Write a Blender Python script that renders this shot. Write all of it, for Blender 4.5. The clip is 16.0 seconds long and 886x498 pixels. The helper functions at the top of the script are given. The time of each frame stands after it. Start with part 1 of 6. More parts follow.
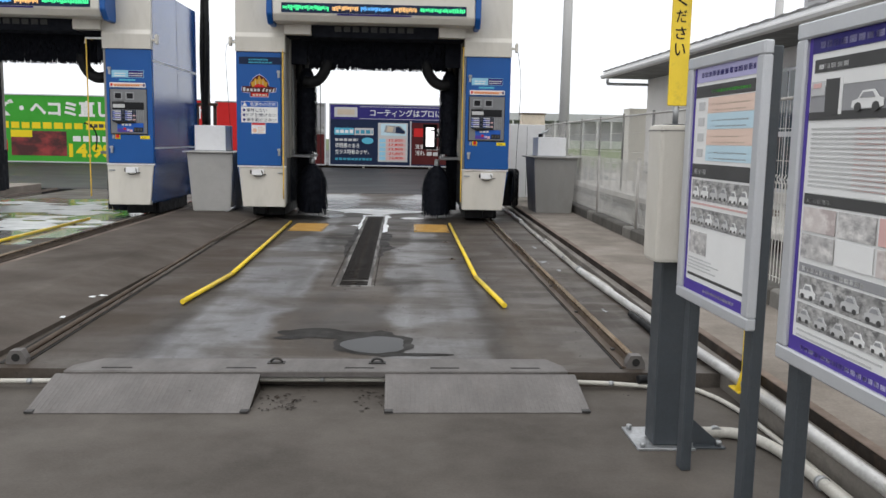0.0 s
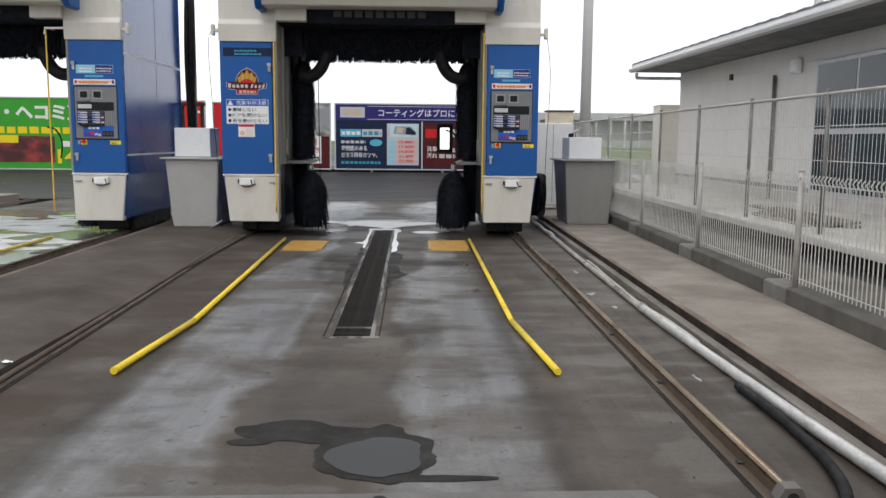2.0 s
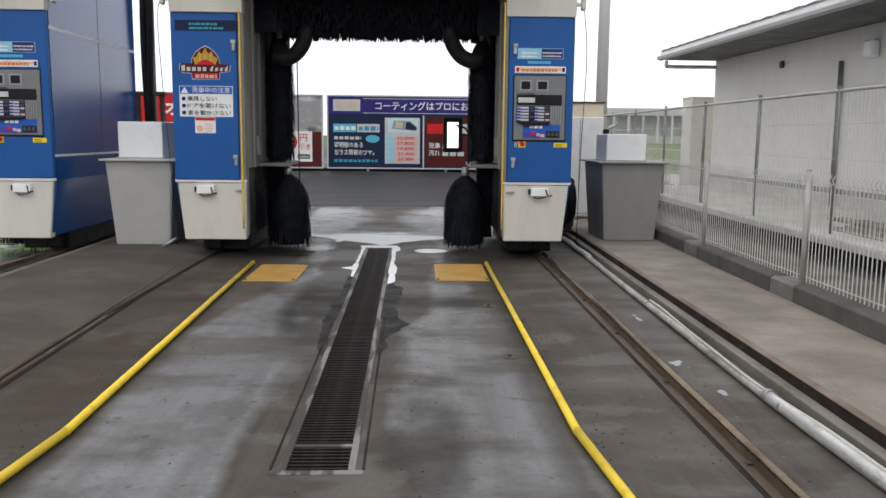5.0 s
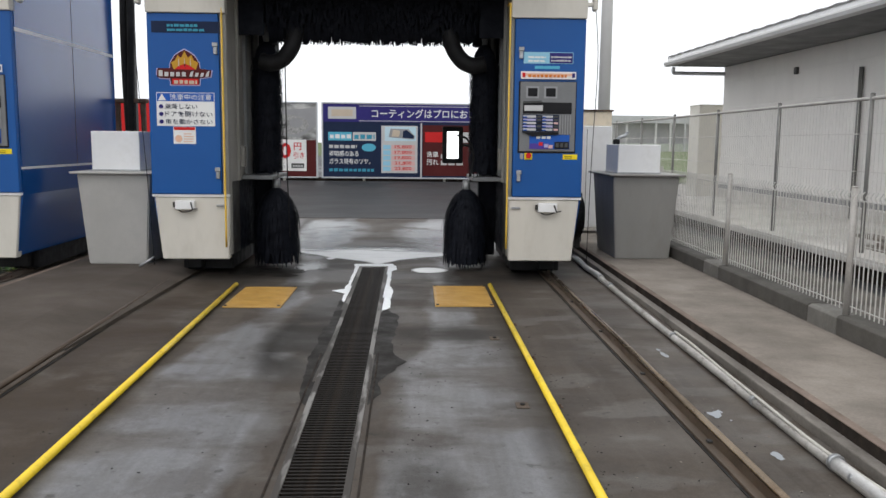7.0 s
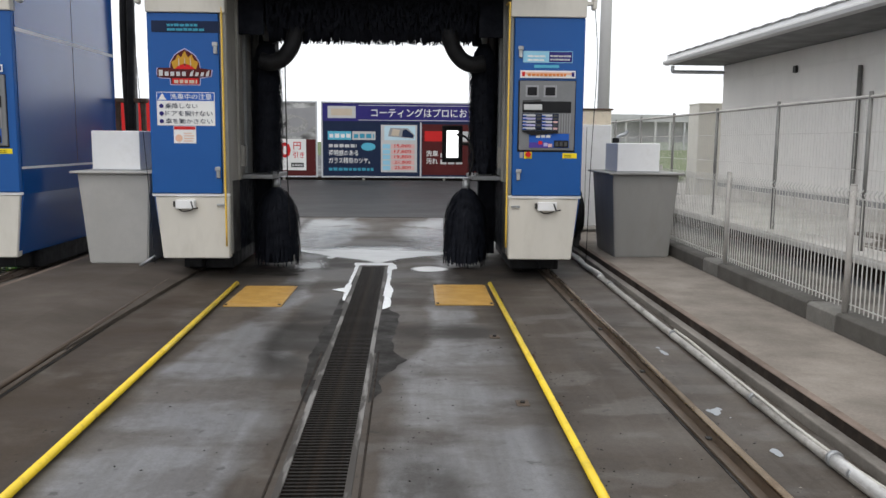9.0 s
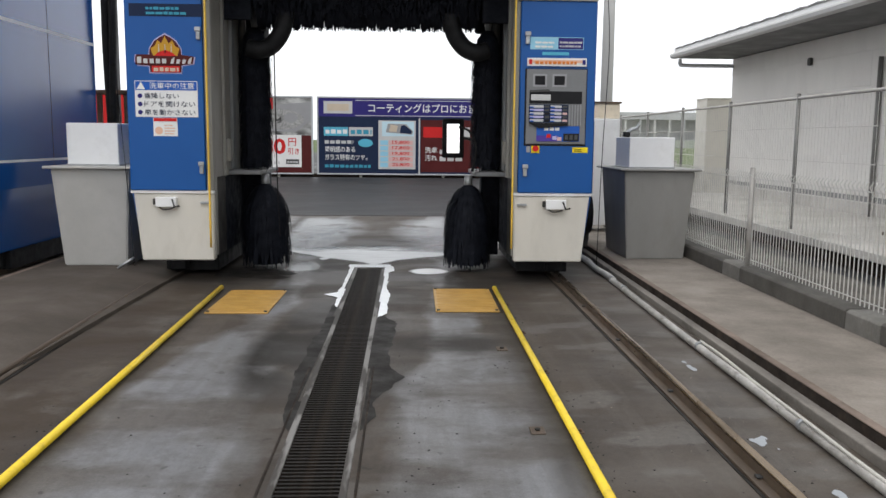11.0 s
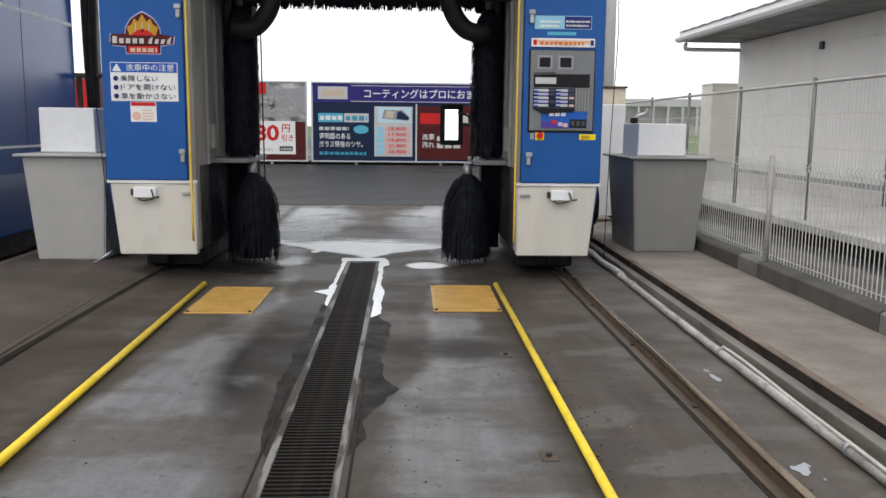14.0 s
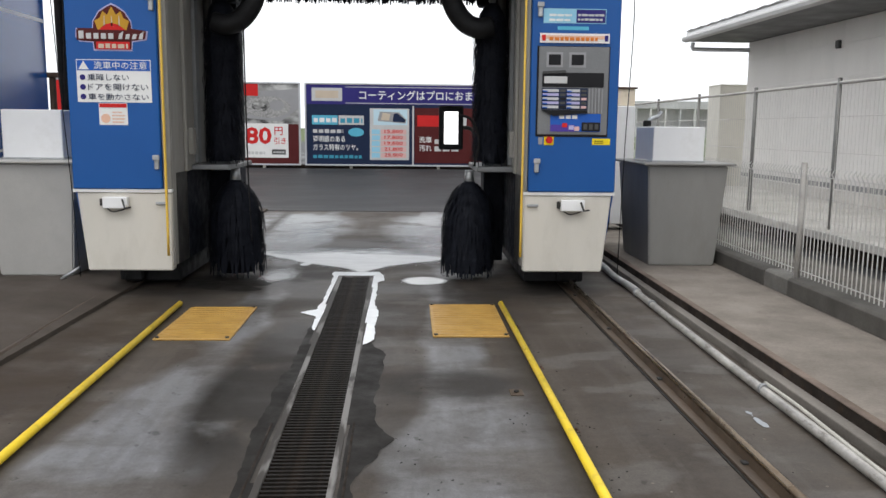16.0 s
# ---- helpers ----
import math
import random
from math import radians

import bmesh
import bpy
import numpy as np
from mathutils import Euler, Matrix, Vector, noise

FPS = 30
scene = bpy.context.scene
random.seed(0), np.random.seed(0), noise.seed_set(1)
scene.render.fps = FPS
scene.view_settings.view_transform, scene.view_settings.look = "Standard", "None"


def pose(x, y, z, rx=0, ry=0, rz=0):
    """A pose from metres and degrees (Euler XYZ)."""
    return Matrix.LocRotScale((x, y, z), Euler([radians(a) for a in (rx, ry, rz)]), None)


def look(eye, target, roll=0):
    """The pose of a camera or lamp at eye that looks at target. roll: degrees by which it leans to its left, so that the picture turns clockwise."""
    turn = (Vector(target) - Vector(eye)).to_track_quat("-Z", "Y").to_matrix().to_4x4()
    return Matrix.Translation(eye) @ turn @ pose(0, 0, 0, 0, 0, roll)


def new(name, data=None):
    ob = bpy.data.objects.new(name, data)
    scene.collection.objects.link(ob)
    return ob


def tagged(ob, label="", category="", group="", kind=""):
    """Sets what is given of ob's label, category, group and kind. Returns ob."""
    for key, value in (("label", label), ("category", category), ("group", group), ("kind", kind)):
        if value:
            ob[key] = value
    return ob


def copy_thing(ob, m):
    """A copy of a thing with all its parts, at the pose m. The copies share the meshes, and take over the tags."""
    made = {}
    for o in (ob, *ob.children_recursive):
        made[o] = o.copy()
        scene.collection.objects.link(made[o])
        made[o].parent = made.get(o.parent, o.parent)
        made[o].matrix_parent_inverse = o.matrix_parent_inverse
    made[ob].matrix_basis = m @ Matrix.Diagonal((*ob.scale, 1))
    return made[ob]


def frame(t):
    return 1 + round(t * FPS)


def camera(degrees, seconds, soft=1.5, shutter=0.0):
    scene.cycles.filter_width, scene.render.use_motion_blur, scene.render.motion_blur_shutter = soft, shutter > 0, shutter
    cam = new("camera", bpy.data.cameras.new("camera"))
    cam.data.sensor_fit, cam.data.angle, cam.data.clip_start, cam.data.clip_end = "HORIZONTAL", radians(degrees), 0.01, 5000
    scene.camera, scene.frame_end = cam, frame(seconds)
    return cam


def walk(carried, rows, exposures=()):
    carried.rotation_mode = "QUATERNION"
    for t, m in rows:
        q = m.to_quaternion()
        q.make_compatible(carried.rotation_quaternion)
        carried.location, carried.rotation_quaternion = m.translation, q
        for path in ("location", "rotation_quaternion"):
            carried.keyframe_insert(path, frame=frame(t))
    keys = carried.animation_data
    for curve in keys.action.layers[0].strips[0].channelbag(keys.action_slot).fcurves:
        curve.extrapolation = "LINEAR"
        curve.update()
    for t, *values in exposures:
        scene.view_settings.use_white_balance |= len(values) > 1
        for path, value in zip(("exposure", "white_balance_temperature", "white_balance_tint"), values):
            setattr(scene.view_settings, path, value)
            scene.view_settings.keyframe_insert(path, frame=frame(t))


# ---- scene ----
cam = camera(56.1, 16.0)
PATH = [
    (0, (0.072, -0.402, 1.191), (0.155, 1.579, 0.932), 1.1),
    (0.5, (0.061, 0.023, 1.197), (0.134, 2.006, 0.944), 1.0),
    (1, (0.046, 0.483, 1.196), (0.111, 2.465, 0.941), 1.0),
    (1.5, (0.046, 0.903, 1.204), (0.107, 2.886, 0.951), 0.7),
    (2, (0.045, 1.266, 1.208), (0.101, 3.248, 0.95), 0.5),
    (2.5, (0.024, 1.612, 1.212), (0.075, 3.595, 0.953), 0.7),
    (3, (0.021, 1.956, 1.209), (0.068, 3.938, 0.944), 0.6),
    (3.5, (0.017, 2.314, 1.205), (0.064, 4.296, 0.943), 0.5),
    (3.7, (0.013, 2.442, 1.202), (0.061, 4.424, 0.943), 0.5),
    (5.8, (-0.006, 3.885, 1.256), (0.057, 5.865, 0.981), 0.6),
    (6, (-0.008, 3.969, 1.26), (0.056, 5.949, 0.99), 0.6),
    (6.5, (-0.022, 3.999, 1.27), (0.046, 5.981, 1.011), 0.6),
    (7, (-0.006, 4.013, 1.266), (0.058, 5.996, 1.013), 0.6),
    (7.5, (-0.016, 4.011, 1.265), (0.051, 5.995, 1.014), 0.6),
    (8, (-0.017, 3.97, 1.269), (0.05, 5.953, 1.014), 0.5),
    (8.5, (-0.009, 3.94, 1.262), (0.055, 5.923, 1.008), 0.5),
    (9, (-0.01, 3.997, 1.265), (0.055, 5.979, 1.01), 0.5),
    (9.2, (-0.010, 4.013, 1.264), (0.055, 5.995, 1.013), 0.5),
    (11.3, (-0.014, 4.625, 1.219), (0.057, 6.607, 0.954), 0.6),
    (11.5, (-0.014, 4.685, 1.216), (0.058, 6.664, 0.936), 0.7),
    (12, (-0.015, 4.786, 1.211), (0.06, 6.763, 0.915), 0.7),
    (12.5, (-0.021, 4.751, 1.218), (0.057, 6.728, 0.927), 0.6),
    (13, (-0.009, 4.754, 1.21), (0.066, 6.732, 0.921), 0.6),
    (13.5, (-0.013, 4.838, 1.217), (0.064, 6.816, 0.927), 0.6),
    (14, (-0.005, 4.963, 1.221), (0.071, 6.941, 0.93), 0.6),
    (14.5, (-0.003, 5.117, 1.223), (0.075, 7.095, 0.934), 0.6),
    (15, (-0.001, 5.288, 1.224), (0.079, 7.266, 0.935), 0.6),
    (15.5, (-0.009, 5.428, 1.227), (0.075, 7.406, 0.939), 0.6),
    (16, (-0.007, 5.544, 1.232), (0.077, 7.522, 0.946), 0.6),
]
walk(cam, [(t, look(eye, target, roll)) for t, eye, target, roll in PATH],
     exposures=[(0, -0.1), (3.5, -0.12), (8.0, -0.08), (12.5, 0.0), (16.0, 0.05)])


# ---- world and light ----
world = bpy.data.worlds.new("overcast_sky")
scene.world = world
world.use_nodes = True
wt = world.node_tree
for n in list(wt.nodes):
    wt.nodes.remove(n)
SUN_EL, SUN_AZ = radians(52), radians(205)
sky = wt.nodes.new("ShaderNodeTexSky")
sky.sky_type, sky.sun_disc = "NISHITA", False
sky.sun_elevation, sky.sun_rotation = SUN_EL, SUN_AZ
sky.dust_density, sky.air_density = 4.0, 1.0
desat = wt.nodes.new("ShaderNodeHueSaturation")
desat.inputs["Saturation"].default_value = 0.12
cloud = wt.nodes.new("ShaderNodeMix")
cloud.data_type = "RGBA"
cloud.inputs["Factor"].default_value = 0.78
cloud.inputs["B"].default_value = (12.4, 12.7, 13.15, 1)
bg = wt.nodes.new("ShaderNodeBackground")
bg.inputs["Strength"].default_value = 0.118
wo = wt.nodes.new("ShaderNodeOutputWorld")
wt.links.new(sky.outputs["Color"], desat.inputs["Color"])
wt.links.new(desat.outputs["Color"], cloud.inputs["A"])
wt.links.new(cloud.outputs["Result"], bg.inputs["Color"])
wt.links.new(bg.outputs["Background"], wo.inputs["Surface"])
sun = new("sun", bpy.data.lights.new("sun", "SUN"))
sun.data.energy, sun.data.angle, sun.data.color = 0.6, radians(25), (1.0, 0.97, 0.93)
sun.matrix_world = look((0, 0, 30), (0 + 30 * math.sin(SUN_AZ) * -0.6, 30 * math.cos(SUN_AZ) * -0.6, 0))


# ---- materials ----
def nodes_of(name):
    m = bpy.data.materials.new(name)
    m.use_nodes = True
    nt = m.node_tree
    return m, nt, nt.nodes["Principled BSDF"]


def noise_node(nt, scale, detail=4.0, rough=0.55, src=None, stretch=(1, 1, 1)):
    mp = nt.nodes.new("ShaderNodeMapping")
    mp.inputs["Scale"].default_value = stretch
    if src is None:
        src = nt.nodes.new("ShaderNodeTexCoord").outputs["Object"]
    nt.links.new(src, mp.inputs["Vector"])
    n = nt.nodes.new("ShaderNodeTexNoise")
    n.inputs["Scale"].default_value, n.inputs["Detail"].default_value, n.inputs["Roughness"].default_value = scale, detail, rough
    nt.links.new(mp.outputs["Vector"], n.inputs["Vector"])
    return n.outputs["Fac"]


def ramp(nt, fac, stops):
    r = nt.nodes.new("ShaderNodeValToRGB")
    e = r.color_ramp.elements
    while len(e) < len(stops):
        e.new(0.5)
    for k, (p, c) in zip(e, stops):
        k.position = p
        k.color = (c, c, c, 1) if isinstance(c, (int, float)) else (*c, 1)
    nt.links.new(fac, r.inputs["Fac"])
    return r.outputs["Color"]


def mix(nt, fac, a, b, how="MIX"):
    n = nt.nodes.new("ShaderNodeMix")
    n.data_type, n.blend_type = "RGBA", how
    for sock, v in (("Factor", fac), ("A", a), ("B", b)):
        s = [i for i in n.inputs if i.name == sock and (i.type == "VALUE" if sock == "Factor" else i.type == "RGBA")][0]
        if isinstance(v, (int, float)):
            s.default_value = v if sock == "Factor" else (v, v, v, 1)
        elif isinstance(v, tuple):
            s.default_value = (*v, 1)
        else:
            nt.links.new(v, s)
    return [o for o in n.outputs if o.type == "RGBA"][0]


def bump(nt, p, height, strength, dist=0.01):
    b = nt.nodes.new("ShaderNodeBump")
    b.inputs["Strength"].default_value, b.inputs["Distance"].default_value = strength, dist
    nt.links.new(height, b.inputs["Height"])
    nt.links.new(b.outputs["Normal"], p.inputs["Normal"])


def surface(name, rgb, rough=0.5, metal=0.0, vary=0.25, scale=6.0, grain=120.0, relief=0.15, dirt=None, dirt_amt=0.4, stretch=(1, 1, 1), coat=0.0, spec=0.5):
    """A worn surface: base colour with large stains, fine grain and relief."""
    m, nt, p = nodes_of(name)
    big = noise_node(nt, scale, 5, 0.6, stretch=stretch)
    fine = noise_node(nt, grain, 3, 0.6)
    lo = tuple(max(0, c * (1 - vary)) for c in rgb)
    hi = tuple(min(1, c * (1 + vary * 0.6)) for c in rgb)
    col = ramp(nt, big, [(0.3, lo), (0.7, hi)])
    col = mix(nt, 0.05 if relief <= 0.08 else 0.25, col, ramp(nt, fine, [(0.35, 0.35), (0.65, 0.65)]), "OVERLAY")
    p.inputs["Specular IOR Level"].default_value = spec
    if dirt:
        d = noise_node(nt, scale * 2.3, 6, 0.7, stretch=stretch)
        col = mix(nt, ramp(nt, d, [(0.52, 0.0), (0.72, dirt_amt)]), col, dirt)
    nt.links.new(col, p.inputs["Base Color"])
    nt.links.new(ramp(nt, big, [(0.3, min(1, rough * 1.25)), (0.7, rough * 0.75)]), p.inputs["Roughness"])
    p.inputs["Metallic"].default_value = metal
    p.inputs["Coat Weight"].default_value = coat
    p.inputs["Coat Roughness"].default_value = 0.15
    bump(nt, p, fine, relief, 0.002)
    return m


def glow(name, rgb, strength):
    m, nt, p = nodes_of(name)
    p.inputs["Base Color"].default_value = (0.02, 0.02, 0.02, 1)
    p.inputs["Emission Color"].default_value = (*rgb, 1)
    p.inputs["Emission Strength"].default_value = strength
    return m


def ink(name, rgb, rough=0.6):
    return surface(name, rgb, rough, vary=0.06, scale=3, grain=60, relief=0.03, spec=0.2)


def froth(name, rgb, rough, span, most):
    """Foam that thins out to bare floor at its rim, with wisps and bubbles."""
    m, nt, p = nodes_of(name)
    wisp = noise_node(nt, 5.0, 6, 0.65, stretch=(0.6, 1.5, 1))
    fine = noise_node(nt, 90, 3, 0.6)
    at = nt.nodes.new("ShaderNodeAttribute")
    at.attribute_name = "thickness"
    add = nt.nodes.new("ShaderNodeMath")
    add.operation = "MULTIPLY_ADD"
    nt.links.new(wisp, add.inputs[0])
    add.inputs[1].default_value = 0.9
    nt.links.new(at.outputs["Fac"], add.inputs[2])
    off = nt.nodes.new("ShaderNodeMath")
    off.operation = "SUBTRACT"
    nt.links.new(add.outputs[0], off.inputs[0])
    off.inputs[1].default_value = 0.42
    nt.links.new(ramp(nt, wisp, [(0.35, tuple(c * 0.86 for c in rgb)), (0.65, rgb)]), p.inputs["Base Color"])
    p.inputs["Roughness"].default_value = rough
    nt.links.new(ramp(nt, off.outputs[0], [(span[0], 0.0), (min(1.0, span[1]), most)]), p.inputs["Alpha"])
    bump(nt, p, fine, 0.3, 0.002)
    return m


def lane_concrete():
    """Wet, tyre-worn concrete of the wash lane: brown grime, paler wheel tracks, scuffed patches and fine pits."""
    m, nt, p = nodes_of("wet_concrete")
    tc = nt.nodes.new("ShaderNodeTexCoord").outputs["Object"]
    big = noise_node(nt, 0.5, 6, 0.6, tc, (1.6, 0.6, 1))
    mid = noise_node(nt, 1.7, 7, 0.68, tc, (1.0, 0.85, 1))
    cross = noise_node(nt, 1.1, 5, 0.55, tc, (0.75, 1.5, 1))
    streak = noise_node(nt, 3.0, 5, 0.6, tc, (3.4, 0.22, 1))
    scuff = noise_node(nt, 2.6, 3, 0.45, tc, (0.8, 1.3, 1))
    speck = noise_node(nt, 14, 3, 0.5, tc)
    fine = noise_node(nt, 110, 4, 0.7, tc)
    col = ramp(nt, big, [(0.30, (0.047, 0.036, 0.028)), (0.50, (0.071, 0.057, 0.045)), (0.72, (0.104, 0.086, 0.070))])
    col = mix(nt, ramp(nt, mid, [(0.46, 0.0), (0.58, 0.40)]), col, (0.040, 0.034, 0.030))
    col = mix(nt, ramp(nt, streak, [(0.52, 0.0), (0.62, 0.35)]), col, (0.100, 0.086, 0.073))
    col = mix(nt, ramp(nt, scuff, [(0.54, 0.0), (0.60, 0.42)]), col, (0.140, 0.130, 0.120))
    sep = nt.nodes.new("ShaderNodeSeparateXYZ")
    nt.links.new(tc, sep.inputs[0])

    def math_node(op, a, b, c=None):
        n = nt.nodes.new("ShaderNodeMath")
        n.operation = op
        for k, v in enumerate((a, b, c)):
            if isinstance(v, (int, float)):
                n.inputs[k].default_value = v
            elif v is not None:
                nt.links.new(v, n.inputs[k])
        return n.outputs[0]

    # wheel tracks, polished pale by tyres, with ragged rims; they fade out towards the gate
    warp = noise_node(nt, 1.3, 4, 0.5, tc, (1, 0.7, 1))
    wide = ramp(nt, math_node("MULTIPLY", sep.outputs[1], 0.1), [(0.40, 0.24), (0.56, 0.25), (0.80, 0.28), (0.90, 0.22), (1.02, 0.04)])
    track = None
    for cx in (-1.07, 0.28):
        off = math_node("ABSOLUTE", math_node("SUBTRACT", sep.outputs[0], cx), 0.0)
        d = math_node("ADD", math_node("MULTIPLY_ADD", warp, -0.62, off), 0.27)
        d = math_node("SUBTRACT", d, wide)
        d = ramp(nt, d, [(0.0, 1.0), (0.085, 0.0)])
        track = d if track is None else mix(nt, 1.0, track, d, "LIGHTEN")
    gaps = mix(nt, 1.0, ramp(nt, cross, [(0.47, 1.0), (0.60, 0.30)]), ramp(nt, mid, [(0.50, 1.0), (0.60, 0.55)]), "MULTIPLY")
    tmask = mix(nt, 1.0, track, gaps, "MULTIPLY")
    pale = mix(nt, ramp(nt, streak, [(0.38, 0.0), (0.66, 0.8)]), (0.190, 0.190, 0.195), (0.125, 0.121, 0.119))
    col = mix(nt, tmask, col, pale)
    # soft damp blots by the drain, and dark ones under the gate
    # those past y 14 paint the reflected sky pale and the reflected brushes dark
    for cx, cy, rx, ry, tint, amount in ((-0.76, 9.25, 0.26, 1.0, (0.022, 0.019, 0.016), 1.0), (-0.70, 10.2, 0.22, 0.8, (0.026, 0.022, 0.019), 0.9), (0.02, 6.6, 0.22, 0.9, (0.034, 0.029, 0.025), 0.8), (0.20, 9.45, 0.45, 0.30, (0.036, 0.032, 0.029), 0.9), (-1.3, 12.4, 0.9, 0.8, (0.03, 0.026, 0.023), 0.9),
                                         (-0.35, 5.2, 0.40, 1.2, (0.040, 0.034, 0.030), 0.7), (-1.80, 8.0, 0.42, 5.5, (0.046, 0.032, 0.021), 0.9), (-2.75, 9.0, 0.65, 6.0, (0.100, 0.072, 0.049), 0.75), (-0.36, 9.6, 0.62, 2.6, (0.036, 0.031, 0.027), 0.5), (0.9, 12.3, 0.8, 0.9, (0.03, 0.026, 0.023), 0.9), (-0.4, 11.6, 2.0, 0.7, (0.045, 0.039, 0.034), 0.8),
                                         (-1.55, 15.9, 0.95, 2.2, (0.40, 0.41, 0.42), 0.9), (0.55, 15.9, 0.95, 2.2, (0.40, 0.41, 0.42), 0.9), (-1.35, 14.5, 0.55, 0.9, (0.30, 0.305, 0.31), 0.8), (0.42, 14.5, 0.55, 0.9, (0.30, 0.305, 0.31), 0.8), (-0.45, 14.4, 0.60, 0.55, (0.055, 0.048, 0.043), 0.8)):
        mp = nt.nodes.new("ShaderNodeMapping")
        mp.vector_type = "TEXTURE"
        mp.inputs["Location"].default_value, mp.inputs["Scale"].default_value = (cx, cy, 0), (rx, ry, 1)
        nt.links.new(tc, mp.inputs["Vector"])
        gr = nt.nodes.new("ShaderNodeTexGradient")
        gr.gradient_type = "SPHERICAL"
        nt.links.new(mp.outputs["Vector"], gr.inputs["Vector"])
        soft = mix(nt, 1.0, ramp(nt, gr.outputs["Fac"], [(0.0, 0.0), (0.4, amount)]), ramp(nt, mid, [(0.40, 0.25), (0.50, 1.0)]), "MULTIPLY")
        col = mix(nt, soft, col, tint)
    # wet grime gathered along both tyre guides
    rag = noise_node(nt, 5.0, 4, 0.6, tc, (1, 0.35, 1))
    for gx, lean in ((0.595, 0.001), (-1.27, -0.028)):
        off = math_node("ABSOLUTE", math_node("MULTIPLY_ADD", sep.outputs[1], -lean, math_node("SUBTRACT", sep.outputs[0], gx)), 0.0)
        band = ramp(nt, math_node("MULTIPLY_ADD", rag, 0.12, off), [(0.07, 0.85), (0.19, 0.0)])
        col = mix(nt, band, col, (0.040, 0.033, 0.027))
    chip = noise_node(nt, 34, 4, 0.65, tc)
    col = mix(nt, 0.35, col, ramp(nt, chip, [(0.36, 0.36), (0.64, 0.62)]), "OVERLAY")
    col = mix(nt, ramp(nt, speck, [(0.66, 0.0), (0.70, 0.6)]), col, (0.030, 0.026, 0.023))
    col = mix(nt, 0.4, col, ramp(nt, fine, [(0.3, 0.30), (0.7, 0.70)]), "OVERLAY")
    nt.links.new(col, p.inputs["Base Color"])
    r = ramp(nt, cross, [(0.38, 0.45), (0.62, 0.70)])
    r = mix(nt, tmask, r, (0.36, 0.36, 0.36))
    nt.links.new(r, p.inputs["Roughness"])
    p.inputs["Specular IOR Level"].default_value = 0.27
    bump(nt, p, mix(nt, 0.5, fine, mid), 0.3, 0.004)
    return m


def wet_asphalt():
    m, nt, p = nodes_of("wet_asphalt")
    tc = nt.nodes.new("ShaderNodeTexCoord").outputs["Object"]
    big = noise_node(nt, 0.35, 5, 0.6, tc, (0.6, 1.6, 1))
    fine = noise_node(nt, 60, 4, 0.7, tc)
    col = ramp(nt, big, [(0.3, (0.018, 0.018, 0.019)), (0.7, (0.040, 0.040, 0.042))])
    col = mix(nt, 0.4, col, ramp(nt, fine, [(0.3, 0.3), (0.7, 0.7)]), "OVERLAY")
    nt.links.new(col, p.inputs["Base Color"])
    nt.links.new(ramp(nt, big, [(0.35, 0.38), (0.65, 0.7)]), p.inputs["Roughness"])
    p.inputs["Specular IOR Level"].default_value = 0.3
    bump(nt, p, fine, 0.3, 0.004)
    return m


M = {}
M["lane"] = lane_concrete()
M["asphalt"] = wet_asphalt()
M["apron"] = surface("apron_concrete", (0.092, 0.080, 0.069), 0.75, spec=0.25, vary=0.35, scale=1.2, grain=80, relief=0.3, dirt=(0.125, 0.113, 0.10))
M["island"] = surface("island_concrete", (0.084, 0.069, 0.057), 0.8, spec=0.25, vary=0.35, scale=1.3, grain=70, relief=0.3, dirt=(0.07, 0.057, 0.047))
M["walk"] = surface("walk_concrete", (0.240, 0.210, 0.180), 0.85, spec=0.25, vary=0.3, scale=1.6, grain=70, relief=0.3, dirt=(0.13, 0.110, 0.092))
M["kerb"] = surface("kerb_concrete", (0.14, 0.13, 0.12), 0.85, vary=0.4, scale=3.5, grain=60, relief=0.4, dirt=(0.05, 0.05, 0.04), dirt_amt=0.7)
M["ledge"] = surface("ledge_concrete", (0.20, 0.18, 0.158), 0.85, vary=0.35, scale=2.5, grain=60, relief=0.4, dirt=(0.055, 0.046, 0.038), dirt_amt=0.7, stretch=(1, 0.4, 1))
M["slab"] = surface("pale_slab", (0.56, 0.535, 0.50), 0.8, vary=0.2, scale=0.9, grain=60, relief=0.3, dirt=(0.25, 0.24, 0.21))
M["grass"] = surface("grass", (0.10, 0.14, 0.04), 0.9, vary=0.4, scale=0.8, grain=20, relief=0.6, dirt=(0.16, 0.15, 0.07))
M["blue"] = surface("blue_paint", (0.004, 0.080, 0.30), 0.4, vary=0.05, scale=1.5, grain=160, relief=0.03, spec=0.35)
M["blue_dark"] = surface("blue_side_paint", (0.005, 0.070, 0.268), 0.16, vary=0.06, scale=1.2, grain=140, relief=0.03, spec=0.6, coat=0.3)
M["cream"] = surface("cream_paint", (0.60, 0.57, 0.51), 0.42, vary=0.08, scale=2.5, grain=120, relief=0.05, dirt=(0.42, 0.39, 0.33), dirt_amt=0.35, stretch=(1, 1, 0.35))
M["white"] = surface("white_paint", (0.80, 0.80, 0.80), 0.4, vary=0.05, scale=2, grain=120, relief=0.04, dirt=(0.6, 0.59, 0.56), dirt_amt=0.3)
M["grey_in"] = surface("inner_grey", (0.25, 0.24, 0.22), 0.5, vary=0.2, scale=3, grain=100, relief=0.05, dirt=(0.12, 0.11, 0.10), stretch=(1, 1, 0.3))
M["black"] = surface("black_bristle", (0.0070, 0.0085, 0.0140), 0.75, vary=0.3, scale=12, grain=80, relief=0.2)
M["black"].node_tree.nodes["Principled BSDF"].inputs["Specular IOR Level"].default_value = 0.18
